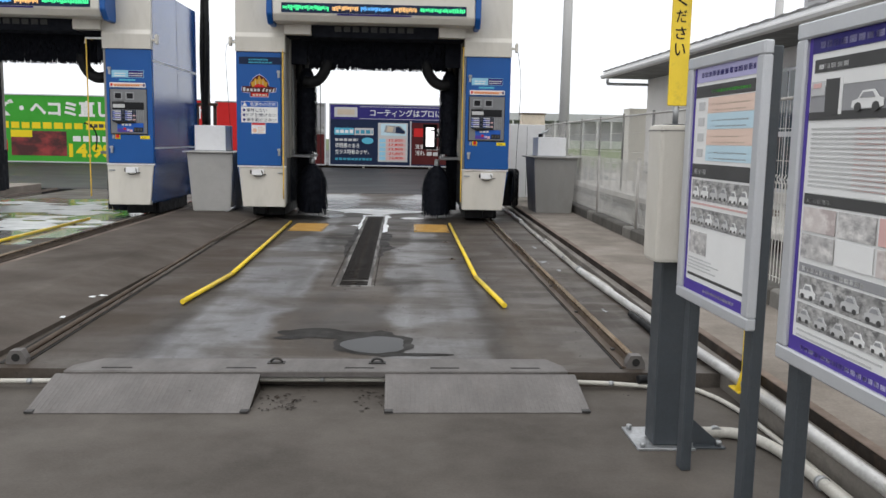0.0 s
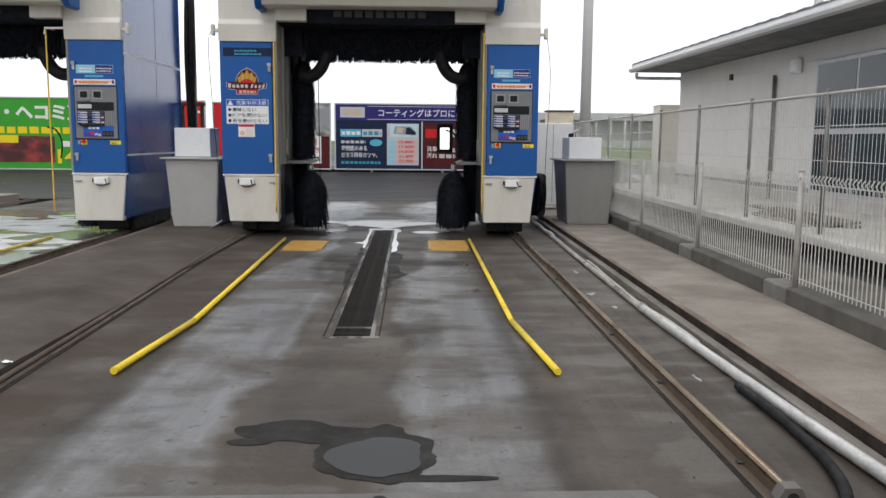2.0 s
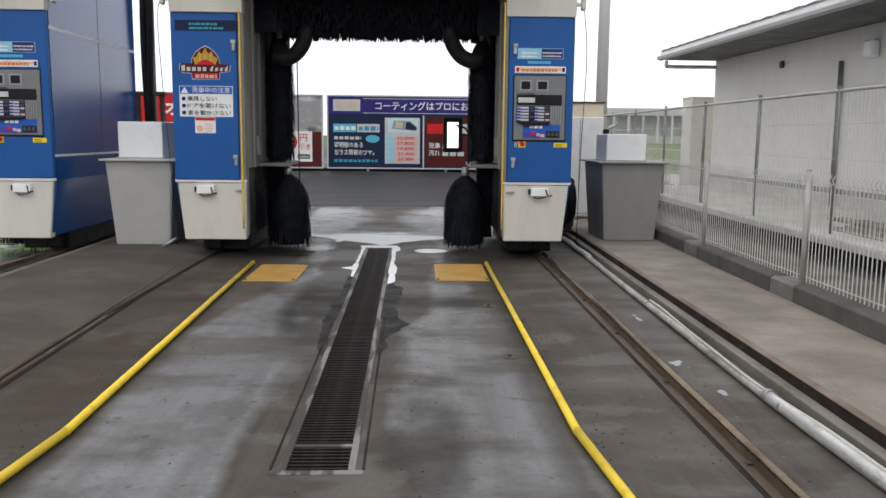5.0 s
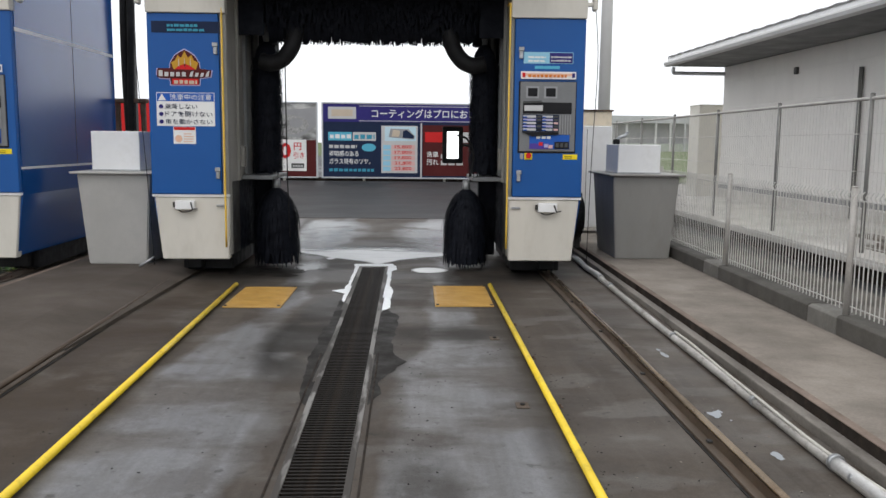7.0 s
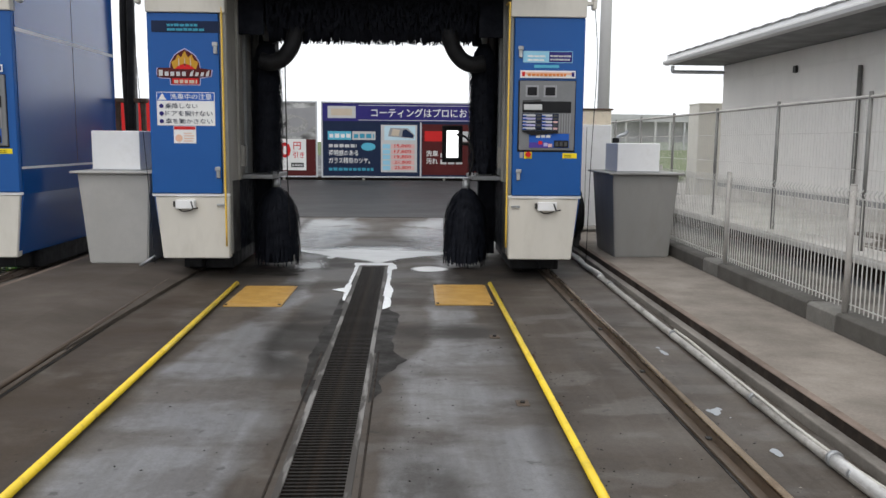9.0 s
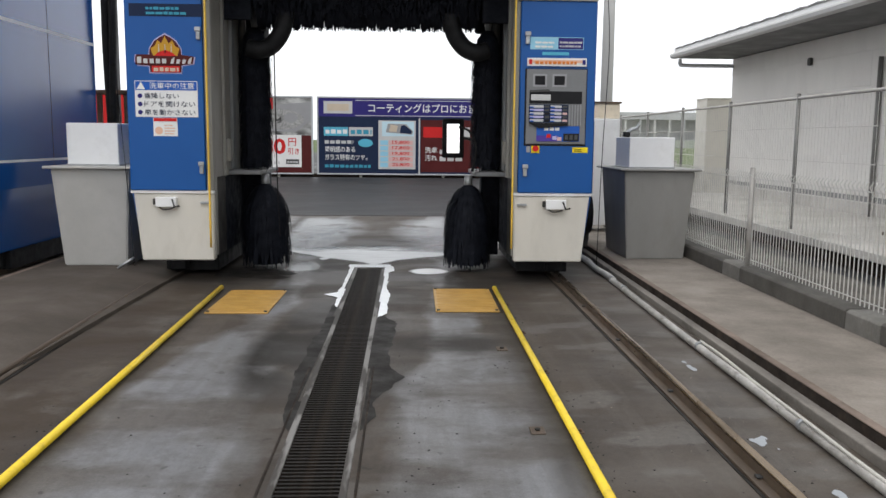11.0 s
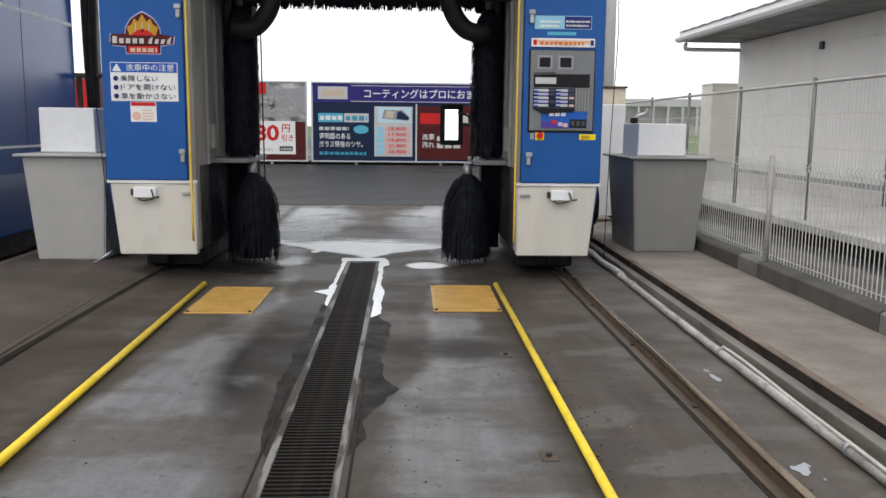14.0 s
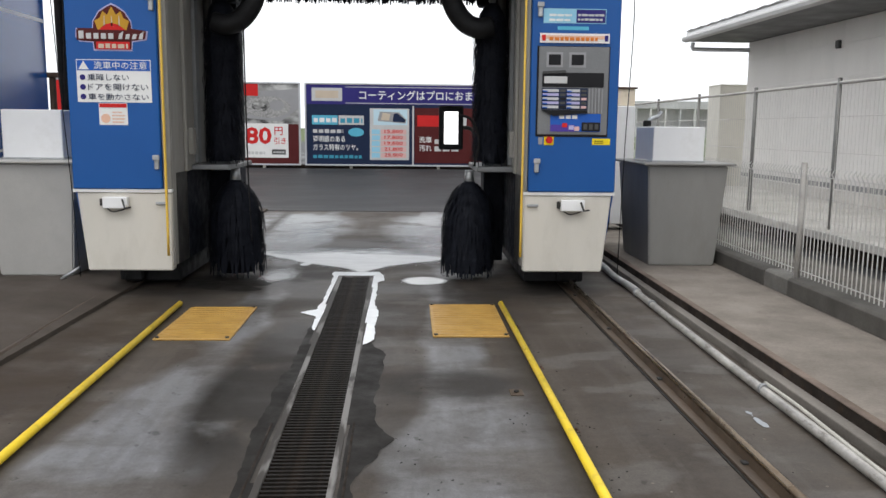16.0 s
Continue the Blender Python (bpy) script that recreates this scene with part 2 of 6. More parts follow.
M["rubber"] = surface("black_rubber", (0.009, 0.009, 0.010), 0.65, spec=0.25, vary=0.3, scale=10, grain=80, relief=0.1)
M["dark"] = surface("dark_steel", (0.035, 0.034, 0.033), 0.5, 0.3, vary=0.3, scale=5, grain=90, relief=0.12, dirt=(0.08, 0.05, 0.03))
M["steel"] = surface("galvanised_steel", (0.42, 0.43, 0.44), 0.42, 0.75, vary=0.2, scale=9, grain=70, relief=0.1, dirt=(0.25, 0.24, 0.22))
M["plate"] = surface("worn_steel_plate", (0.150, 0.138, 0.130), 0.5, 0.3, vary=0.25, scale=4, grain=60, relief=0.2, dirt=(0.11, 0.09, 0.08), stretch=(1, 0.4, 1))
M["frame_worn"], _nt, _p = nodes_of("worn_drain_frame")
_n = noise_node(_nt, 1.1, 4, 0.6, stretch=(6.0, 1.0, 1.0))
_nt.links.new(ramp(_nt, _n, [(0.49, (0.040, 0.034, 0.029)), (0.55, (0.20, 0.19, 0.18))]), _p.inputs["Base Color"])
_p.inputs["Roughness"].default_value = 0.6
M["rail"] = surface("worn_rail_steel", (0.105, 0.078, 0.056), 0.34, 0.45, vary=0.35, scale=6, grain=80, relief=0.2, dirt=(0.11, 0.065, 0.04), dirt_amt=0.7)
M["rail_top"] = surface("polished_rail_steel", (0.22, 0.175, 0.13), 0.26, 0.85, vary=0.4, scale=5, grain=80, relief=0.15, dirt=(0.12, 0.075, 0.045), dirt_amt=0.75, stretch=(1, 0.35, 1))
M["rail_dull"] = surface("dull_rail_steel", (0.085, 0.060, 0.042), 0.5, 0.2, vary=0.4, scale=5, grain=80, relief=0.25, dirt=(0.05, 0.036, 0.026), dirt_amt=0.8, stretch=(1, 0.35, 1))
M["rail_base"] = surface("rail_base", (0.092, 0.066, 0.046), 0.5, 0.1, spec=0.35, vary=0.35, scale=3, grain=70, relief=0.3, dirt=(0.06, 0.05, 0.042), stretch=(1, 0.4, 1))
M["rust"] = surface("rusty_steel", (0.13, 0.085, 0.062), 0.8, 0.15, vary=0.4, scale=7, grain=70, relief=0.4, dirt=(0.06, 0.04, 0.03))
M["grate"] = surface("grating_steel", (0.017, 0.014, 0.012), 0.62, 0.3, spec=0.25, vary=0.35, scale=6, grain=80, relief=0.2, dirt=(0.09, 0.06, 0.04))
M["pit"] = surface("drain_pit", (0.012, 0.011, 0.010), 0.8, vary=0.2, scale=5)
M["yellow"] = surface("yellow_paint", (0.84, 0.60, 0.03), 0.36, vary=0.12, scale=5, grain=90, relief=0.08, dirt=(0.35, 0.25, 0.04), dirt_amt=0.5)
M["tube"] = surface("yellow_tube", (0.75, 0.48, 0.06), 0.45, vary=0.1, scale=6, dirt=(0.4, 0.28, 0.08))
M["gold"] = surface("ochre_plate", (0.46, 0.27, 0.065), 0.45, vary=0.15, scale=5, grain=90, relief=0.15, dirt=(0.25, 0.16, 0.06))
M["frp"] = surface("grey_tank", (0.265, 0.257, 0.243), 0.5, vary=0.1, scale=2.5, grain=110, relief=0.06, dirt=(0.2, 0.19, 0.17), dirt_amt=0.4, stretch=(1, 1, 0.4))
M["frp_pale"] = surface("pale_frp", (0.40, 0.39, 0.37), 0.55, vary=0.10, scale=2.5, grain=90, relief=0.06, dirt=(0.34, 0.33, 0.31), dirt_amt=0.4)
M["pvc"] = surface("pale_pipe", (0.50, 0.48, 0.43), 0.45, vary=0.15, scale=8, dirt=(0.3, 0.27, 0.23))
M["post"] = surface("grey_post_paint", (0.044, 0.052, 0.060), 0.5, vary=0.12, scale=5, dirt=(0.06, 0.06, 0.06))
M["frame"] = surface("aluminium_frame", (0.50, 0.51, 0.53), 0.4, 0.25, vary=0.05, scale=4, relief=0.04)
M["siding"] = surface("grey_siding", (0.74, 0.72, 0.69), 0.7, vary=0.07, scale=1.2, grain=70, relief=0.15, dirt=(0.68, 0.67, 0.645), dirt_amt=0.4, stretch=(1, 1, 0.3))
M["wire"] = surface("pale_wire", (0.60, 0.59, 0.56), 0.5, 0.2, vary=0.15, scale=4, dirt=(0.4, 0.38, 0.34))
M["fence_post"] = surface("grey_fence_post", (0.185, 0.18, 0.17), 0.5, 0.3, vary=0.15, scale=5)
M["conduit"] = surface("silver_conduit", (0.46, 0.44, 0.41), 0.42, 0.3, vary=0.4, scale=7, grain=40, relief=0.8, dirt=(0.13, 0.11, 0.09), dirt_amt=0.85, stretch=(2.0, 0.5, 1))
M["sleeve"] = surface("silver_sleeve", (0.60, 0.59, 0.575), 0.38, 0.4, vary=0.3, scale=6, grain=50, relief=0.7, dirt=(0.24, 0.22, 0.195), dirt_amt=0.8, stretch=(2.0, 0.5, 1))
M["yard"] = surface("yard_dirt", (0.125, 0.112, 0.098), 0.9, vary=0.45, scale=2.5, grain=40, relief=0.5, dirt=(0.06, 0.055, 0.045), dirt_amt=0.7)
M["enclosure"] = surface("cream_enclosure", (0.70, 0.675, 0.60), 0.6, vary=0.06, scale=2, grain=90, relief=0.05, dirt=(0.52, 0.50, 0.44), dirt_amt=0.3)
M["thin_wire"] = surface("thin_wire", (0.62, 0.60, 0.57), 0.6, vary=0.1, scale=3)
M["timber"] = surface("weathered_timber", (0.20, 0.175, 0.15), 0.85, vary=0.35, scale=4, grain=60, relief=0.3, dirt=(0.09, 0.078, 0.066), stretch=(3, 0.4, 1))
M["post_pale"] = surface("pale_fence_post", (0.42, 0.40, 0.375), 0.5, 0.1, vary=0.2, scale=4, dirt=(0.28, 0.26, 0.23))
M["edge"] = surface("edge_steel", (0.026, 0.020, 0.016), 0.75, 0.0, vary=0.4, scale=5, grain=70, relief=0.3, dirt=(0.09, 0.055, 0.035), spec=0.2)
M["rust_line"] = surface("rust_line", (0.17, 0.125, 0.098), 0.85, 0.0, vary=0.4, scale=5, grain=60, relief=0.4, dirt=(0.10, 0.075, 0.06), dirt_amt=0.8, stretch=(1, 0.5, 1))
M["ivory"] = surface("ivory_box", (0.78, 0.68, 0.53), 0.5, vary=0.1, scale=4, dirt=(0.42, 0.36, 0.27))
M["roof"] = surface("roof_metal", (0.26, 0.26, 0.26), 0.5, 0.2, vary=0.15, scale=2)
M["foam"] = surface("white_foam", (0.90, 0.92, 0.94), 0.5, vary=0.08, scale=9, grain=60, relief=0.3)
M["thin_foam"] = surface("thin_foam", (0.66, 0.68, 0.68), 0.45, vary=0.3, scale=2.5, grain=60, relief=0.3, dirt=(0.28, 0.29, 0.28), dirt_amt=0.8)
M["veil"] = froth("soap_and_sheen_veil", (0.52, 0.54, 0.56), 0.25, (0.0, 0.8), 0.80)
M["foam_soft"] = froth("soft_white_foam", (0.94, 0.95, 0.96), 0.5, (0.0, 0.55), 1.0)
# soffit colour darkened to deepen the shade under the eave
M["soffit"] = surface("shaded_soffit", (0.115, 0.115, 0.115), 0.7, vary=0.12, scale=2)
M["panel"] = surface("panel_grey", (0.17, 0.175, 0.18), 0.4, vary=0.08, scale=6)
# hall grey and shrub green are paled to carry the distance haze
M["far"] = surface("far_grey", (0.45, 0.455, 0.465), 0.8, vary=0.15, scale=0.4)
M["haze"] = surface("hazy_shrub", (0.36, 0.39, 0.34), 0.9, vary=0.15, scale=0.6)
M["farlight"] = surface("far_pale", (0.55, 0.545, 0.54), 0.8, vary=0.1, scale=0.4)
def photo(name, a, c, scale):
    """A printed photograph, blurred to patches of light and dark."""
    m, nt, p = nodes_of(name)
    n = noise_node(nt, scale, 5, 0.65, stretch=(1, 1, 1.6))
    v = noise_node(nt, scale * 0.4, 3, 0.6)
    col = mix(nt, ramp(nt, v, [(0.44, 0.0), (0.56, 1.0)]), ramp(nt, n, [(0.38, a), (0.62, c)]), ramp(nt, n, [(0.40, c), (0.56, a)]))
    nt.links.new(col, p.inputs["Base Color"])
    p.inputs["Roughness"].default_value = 0.4
    return m


INK = {k: ink("ink_" + k, c) for k, c in dict(
    white=(0.75, 0.75, 0.74), black=(0.012, 0.012, 0.014), navy=(0.030, 0.024, 0.16), red=(0.55, 0.02, 0.02), green=(0.05, 0.33, 0.035),
    yellow=(0.80, 0.62, 0.02), orange=(0.65, 0.20, 0.04), cyan=(0.10, 0.42, 0.58), teal=(0.05, 0.28, 0.40), dkblue=(0.010, 0.020, 0.055),
    maroon=(0.08, 0.012, 0.012), pink=(0.66, 0.42, 0.40), grey=(0.30, 0.30, 0.31), ltgrey=(0.52, 0.52, 0.52), dkgrey=(0.07, 0.07, 0.07),
    blue=(0.02, 0.10, 0.42), purple=(0.08, 0.05, 0.30), salmon=(0.72, 0.45, 0.33), lilac=(0.42, 0.40, 0.62), sky=(0.28, 0.55, 0.70), tan=(0.55, 0.46, 0.36), gold=(0.50, 0.27, 0.03), peach=(0.74, 0.56, 0.47), paleblue=(0.50, 0.66, 0.74), splash=(0.36, 0.38, 0.40)).items()}
INK["photo"] = photo("photo_engine", (0.02, 0.02, 0.02), (0.5, 0.5, 0.49), 2.0)
INK["photo_small"] = photo("photo_small", (0.30, 0.29, 0.29), (0.74, 0.72, 0.70), 18.0)
INK["photo_warm"] = photo("photo_warm", (0.45, 0.38, 0.37), (0.76, 0.72, 0.69), 14.0)
INK["photo_dark"] = photo("photo_dark", (0.13, 0.13, 0.13), (0.50, 0.49, 0.48), 30.0)
INK["photo_lamp"] = photo("photo_lamp", (0.03, 0.03, 0.03), (0.42, 0.42, 0.41), 7.0)
INK["photo_red"] = photo("photo_red_car", (0.05, 0.004, 0.004), (0.30, 0.03, 0.03), 1.0)
M["glass"], _nt, _p = nodes_of("dark_window_glass")
_p.inputs["Base Color"].default_value, _p.inputs["Roughness"].default_value = (0.03, 0.05, 0.06, 1), 0.06
M["led_white"] = glow("display_white", (1, 1, 1), 2.2)
M["led_green"] = glow("led_green", (0.05, 1.0, 0.35), 1.3)
M["led_blue"] = glow("led_blue", (0.1, 0.45, 1.0), 1.3)
M["led_amber"] = glow("led_amber", (1.0, 0.55, 0.2), 1.3)
M["water"], _nt, _p = nodes_of("standing_water")
_p.inputs["Base Color"].default_value, _p.inputs["Roughness"].default_value = (0.030, 0.031, 0.033, 1), 0.30
_p.inputs["Specular IOR Level"].default_value = 0.3
M["film"], _nt, _p = nodes_of("water_film")
_p.inputs["Base Color"].default_value, _p.inputs["Roughness"].default_value = (0.20, 0.205, 0.20, 1), 0.13
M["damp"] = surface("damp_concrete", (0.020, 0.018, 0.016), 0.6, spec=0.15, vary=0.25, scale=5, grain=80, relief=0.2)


# ---- building helpers ----
def mesh_of(name, bm, mat):
    me = bpy.data.meshes.new(name)
    bm.normal_update()
    bm.to_mesh(me)
    bm.free()
    for m in mat if isinstance(mat, (list, tuple)) else [mat]:
        me.materials.append(m)
    return me


def part(name, bm, mat, parent=None, label="", smooth=False):
    me = mesh_of(name, bm, mat)
    if smooth:
        me.polygons.foreach_set("use_smooth", [True] * len(me.polygons))
    ob = new(name, me)
    ob.parent = parent
    if label:
        ob["label"] = label
    return ob


def empty(name, x, y, z, label, category, group="", kind=""):
    ob = new(name)
    ob.empty_display_size = 0.1
    ob.location = (x, y, z)
    return tagged(ob, label, category, group, kind)


def box(bm, x0, x1, y0, y1, z0, z1, bevel=0.0, seg=1, mi=0):
    m = Matrix.LocRotScale(((x0 + x1) / 2, (y0 + y1) / 2, (z0 + z1) / 2), None, (abs(x1 - x0), abs(y1 - y0), abs(z1 - z0)))
    r = bmesh.ops.create_cube(bm, size=1, matrix=m)
    vs = r["verts"]
    fs = {f for v in vs for f in v.link_faces}
    for f in fs:
        f.material_index = mi
    if bevel:
        es = list({e for v in vs for e in v.link_edges})
        bmesh.ops.bevel(bm, geom=es, offset=bevel, segments=seg, affect="EDGES", profile=0.6, material=-1)
    return bm


def boxed(*a, **k):
    return box(bmesh.new(), *a, **k)


def prism(bm, outline, axis, a, b, bevel=0.0):
    """Extrudes an outline in the plane across axis ('x','y','z') from a to b."""
    def at(u, v, w):
        return {"x": (w, u, v), "y": (u, w, v), "z": (u, v, w)}[axis]
    lo = [bm.verts.new(at(u, v, a)) for u, v in outline]
    hi = [bm.verts.new(at(u, v, b)) for u, v in outline]
    fs = [bm.faces.new(lo[::-1]), bm.faces.new(hi)]
    n = len(lo)
    for i in range(n):
        fs.append(bm.faces.new((lo[i], lo[(i + 1) % n], hi[(i + 1) % n], hi[i])))
    bmesh.ops.recalc_face_normals(bm, faces=fs)
    if bevel:
        es = list({e for f in fs for e in f.edges})
        bmesh.ops.bevel(bm, geom=es, offset=bevel, segments=1, affect="EDGES")
    return bm


def tube(bm, pts, r, n=10, cap=True):
    """A round tube along a line of points."""
    pts = [Vector(p) for p in pts]
    rings, side = [], None
    for i, p in enumerate(pts):
        d = (pts[min(i + 1, len(pts) - 1)] - pts[max(i - 1, 0)]).normalized()
        if side is None:
            side = d.orthogonal().normalized()
        side = (side - d * side.dot(d)).normalized()
        up = d.cross(side)
        rr = r[i] if isinstance(r, (list, tuple)) else r
        rings.append([bm.verts.new(p + rr * (math.cos(2 * math.pi * k / n) * side + math.sin(2 * math.pi * k / n) * up)) for k in range(n)])
    for a, b in zip(rings, rings[1:]):
        for k in range(n):
            f = bm.faces.new((a[k], a[(k + 1) % n], b[(k + 1) % n], b[k]))
            f.smooth = True
    if cap:
        bm.faces.new(rings[0][::-1])
        bm.faces.new(rings[-1])
    return bm


def tubed(pts, r, n=10):
    return tube(bmesh.new(), pts, r, n)


def curve_pts(pts, steps=8):
    """A smooth line through the points (Catmull-Rom)."""
    P = [Vector(p) for p in pts]
    P = [2 * P[0] - P[1]] + P + [2 * P[-1] - P[-2]]
    out = []
    for i in range(1, len(P) - 2):
        for k in range(steps):
            t = k / steps
            a, b, c, d = P[i - 1:i + 3]
            out.append(0.5 * (2 * b + (c - a) * t + (2 * a - 5 * b + 4 * c - d) * t * t + (3 * b - a - 3 * c + d) * t ** 3))
    return out + [P[-2]]


def field_patch(bm, x0, x1, y0, y1, step, f, z=0.0):
    """A flat patch with a wandering outline: the part of the rectangle where f(x, y) > 0."""
    nx, ny = int((x1 - x0) / step), int((y1 - y0) / step)
    cache = {}

    def val(i, j):
        if (i, j) not in cache:
            x, y = x0 + i * step, y0 + j * step
            cache[i, j] = (x, y, f(x, y))
        return cache[i, j]
    made = {}

    def vert(x, y):
        k = (round(x, 4), round(y, 4))
        if k not in made:
            made[k] = bm.verts.new((x, y, z))
        return made[k]
    for j in range(ny):
        for i in range(nx):
            q = [val(i, j), val(i + 1, j), val(i + 1, j + 1), val(i, j + 1)]
            for tri in ((q[0], q[1], q[2]), (q[0], q[2], q[3])):
                out = []
                for a, c in zip(tri, tri[1:] + tri[:1]):
                    if a[2] > 0:
                        out.append((a[0], a[1]))
                    if (a[2] > 0) != (c[2] > 0):
                        t = a[2] / (a[2] - c[2])
                        out.append((a[0] + t * (c[0] - a[0]), a[1] + t * (c[1] - a[1])))
                vs = []
                for p in out:
                    v = vert(*p)
                    if v not in vs:
                        vs.append(v)
                if len(vs) > 2:
                    try:
                        bm.faces.new(vs)
                    except ValueError:
                        pass
    return bm


def wander(x, y, s, seed):
    """Smooth noise about 0 at two sizes."""
    return noise.noise(Vector((x * s, y * s, seed))) + 0.5 * noise.noise(Vector((x * s * 2.7, y * s * 2.7, seed + 5)))


def writing(name, body, mat, parent, m, height, width=None, bold=0.012, spacing=1.0):
    """Lettering in the built-in font; m puts its lower left corner, x along the line and y up."""
    cu = bpy.data.curves.new(name, "FONT")
    cu.body, cu.size, cu.extrude, cu.resolution_u, cu.space_character = body, 1.0, 0.0, 2, spacing
    cu.offset = bold
    tmp = bpy.data.objects.new(name, cu)
    scene.collection.objects.link(tmp)
    bpy.context.view_layer.update()
    me = bpy.data.meshes.new_from_object(tmp.evaluated_get(bpy.context.evaluated_depsgraph_get()))
    bpy.data.objects.remove(tmp)
    bpy.data.curves.remove(cu)
    co = np.empty(len(me.vertices) * 3)
    me.vertices.foreach_get("co", co)
    co = co.reshape(-1, 3)
    lo, hi = co.min(0), co.max(0)
    sy = height / max(1e-6, hi[1] - lo[1])
    sx = sy if width is None else width / max(1e-6, hi[0] - lo[0])
    co = (co - lo) * (sx, sy, 1)
    me.vertices.foreach_set("co", co.ravel())
    me.materials.clear()
    me.materials.append(mat)
    me.update()
    ob = new(name, me)
    ob.parent = parent
    ob.matrix_local = m
    return ob


def front(x, y, z):
    """Places a flat thing upright, facing -y."""
    return pose(x, y, z, 90, 0, 0)


def sheet(name, x0, x1, z0, z1, y, mat, parent, label="", t=0.0015):
    """A thin sticker or panel that faces -y, its front at y."""
    return part(name, boxed(x0, x1, y, y + t, z0, z1), mat, parent, label)


def bars(name, x0, x1, z0, z1, y, rows, mat, parent, fill=0.5, seed=1, cols=1):
    """Lines of writing too small to read, as plain bars of word length."""
    rng = random.Random(seed)
    bm = bmesh.new()
    h = (z1 - z0) / rows
    for r in range(rows):
        end = x1 - (x1 - x0) * (rng.uniform(0, 0.3) if rows > 1 else 0)
        x = x0
        while x < end:
            w = min(h * fill * rng.uniform(0.9, 3.2 if cols == 1 else 1.4), end - x)
            if w > h * 0.15:
                box(bm, x, x + w, y, y + 0.001, z0 + r * h, z0 + r * h + h * fill * rng.uniform(0.85, 1.0))
            x += w + h * fill * 0.35
    ob = part(name, bm, mat, parent)
    ob["kind"] = "stuff"
    return ob


# ---- ground ----
def ground_z(x, y):
    def ease(v):
        v = max(0.0, min(1.0, v))
        return v * v * (3 - 2 * v)
    if -30 < x < 2.69 and -12 < y < 17.99:
        return -0.35
    z = 0.345 * ease((y - 18.0) / 6.0) - 0.006
    return max(z, 0.06 * ease((x - 2.70) / 0.06)) if x > 2.69 else z


def build_ground():
    xs = sorted({*np.linspace(-400, -30.1, 16), -29.9, *np.linspace(-29, 2.6, 24), 2.68, 2.70, 2.72, 2.74, 2.76, *np.linspace(2.9, 20, 20), *np.linspace(20, 400, 20)})
    ys = sorted({*np.linspace(-200, -12.1, 10), -11.9, *np.linspace(-8, 17, 10), 17.98, 18.0, *np.linspace(18.2, 24, 24), *np.linspace(24.5, 60, 16), *np.linspace(60, 900, 20)})
    bm = bmesh.new()
    g = [[bm.verts.new((x, y, ground_z(x, y))) for x in xs] for y in ys]
    for j in range(len(ys) - 1):
        for i in range(len(xs) - 1):
            cx, cy = (xs[i] + xs[i + 1]) / 2, (ys[j] + ys[j + 1]) / 2
            f = bm.faces.new((g[j][i], g[j][i + 1], g[j + 1][i + 1], g[j + 1][i]))
            f.material_index = 3 if (2.7 < cx < 4.2 and cy < 24) else 1 if (cx > 5.6 and cy < 24) else (2 if (cx > 6.5 and cy > 24) or cy > 60 else 0)
    ob = part("ground", bm, [M["asphalt"], M["slab"], M["grass"], M["yard"]])
    tagged(ob, "wet dark asphalt yard with paler concrete beyond the fence", "ground", kind="structure")


build_ground()
CX = -0.43      # middle of the near wash lane
PITCH = 4.99    # from lane to lane
FACE = 11.5     # front plane of the gates


def slab(name, x0, x1, y0, y1, z0, z1, mat, label, category):
    return tagged(part(name, boxed(x0, x1, y0, y1, z0, z1, 0.006), mat), label, category, kind="structure")


# lane floors with a slot for the drain, which runs a little askew
GW, GL, GY0 = 0.242, 6.09, 6.32
GTURN = radians(0.60)
GXN = -0.497     # near left corner of the drain


def lane_floor(dx, name):
    bm = bmesh.new()
    x0, x1 = -2.10 + dx, 1.93 + dx
    a = math.tan(GTURN)
    y1 = GY0 + GL
    l0, l1 = GXN + dx, GXN + dx - a * GL
    prism(bm, [(x0, 3.80), (l0, 3.80), (l0, GY0), (l1, y1), (l1, 17.99), (x0, 17.99)], "z", -0.34, 0.0)
    prism(bm, [(l0 + GW, 3.80), (x1, 3.80), (x1, 17.99), (l1 + GW, 17.99), (l1 + GW, y1), (l0 + GW, GY0)], "z", -0.34, 0.0)
    prism(bm, [(l0, 3.80), (l0 + GW, 3.80), (l0 + GW, GY0), (l0, GY0)], "z", -0.34, 0.0)
    prism(bm, [(l1, y1), (l1 + GW, y1), (l1 + GW, 17.99), (l1, 17.99)], "z", -0.34, 0.0)
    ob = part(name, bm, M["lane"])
    return tagged(ob, "wet stained concrete wash lane floor with worn wheel tracks", "floor", kind="structure")


APRON = -0.075   # the apron lies a low step under the lanes


def edge_x(y):
    """The edge of the raised walkway, which runs a little askew to the lane."""
    return 1.765 + 0.0095 * y


lane_floor(0, "floor_lane_near")
lane_floor(-PITCH, "floor_lane_far")
slab("apron", -29.9, 1.93, -11.9, 3.80, -0.34, APRON, M["apron"], "damp concrete apron in front of the wash lanes", "apron")
wk = prism(bmesh.new(), [(edge_x(-11.9) + 0.012, -11.9), (2.72, -11.9), (2.72, 17.99), (edge_x(17.99) + 0.012, 17.99)], "z", -0.34, 0.095)
tagged(part("walkway", wk, M["walk"]), "raised concrete walkway beside the wash lane", "walkway", kind="structure")
isl = prism(bmesh.new(), [(-3.29, -0.34), (-3.29, 0.10), (-2.50, 0.10), (-2.10, 0.028), (-2.10, -0.34)], "y", 3.95, 17.99)
tagged(part("island", isl, M["island"]), "raised concrete island between two wash lanes", "island", kind="structure")
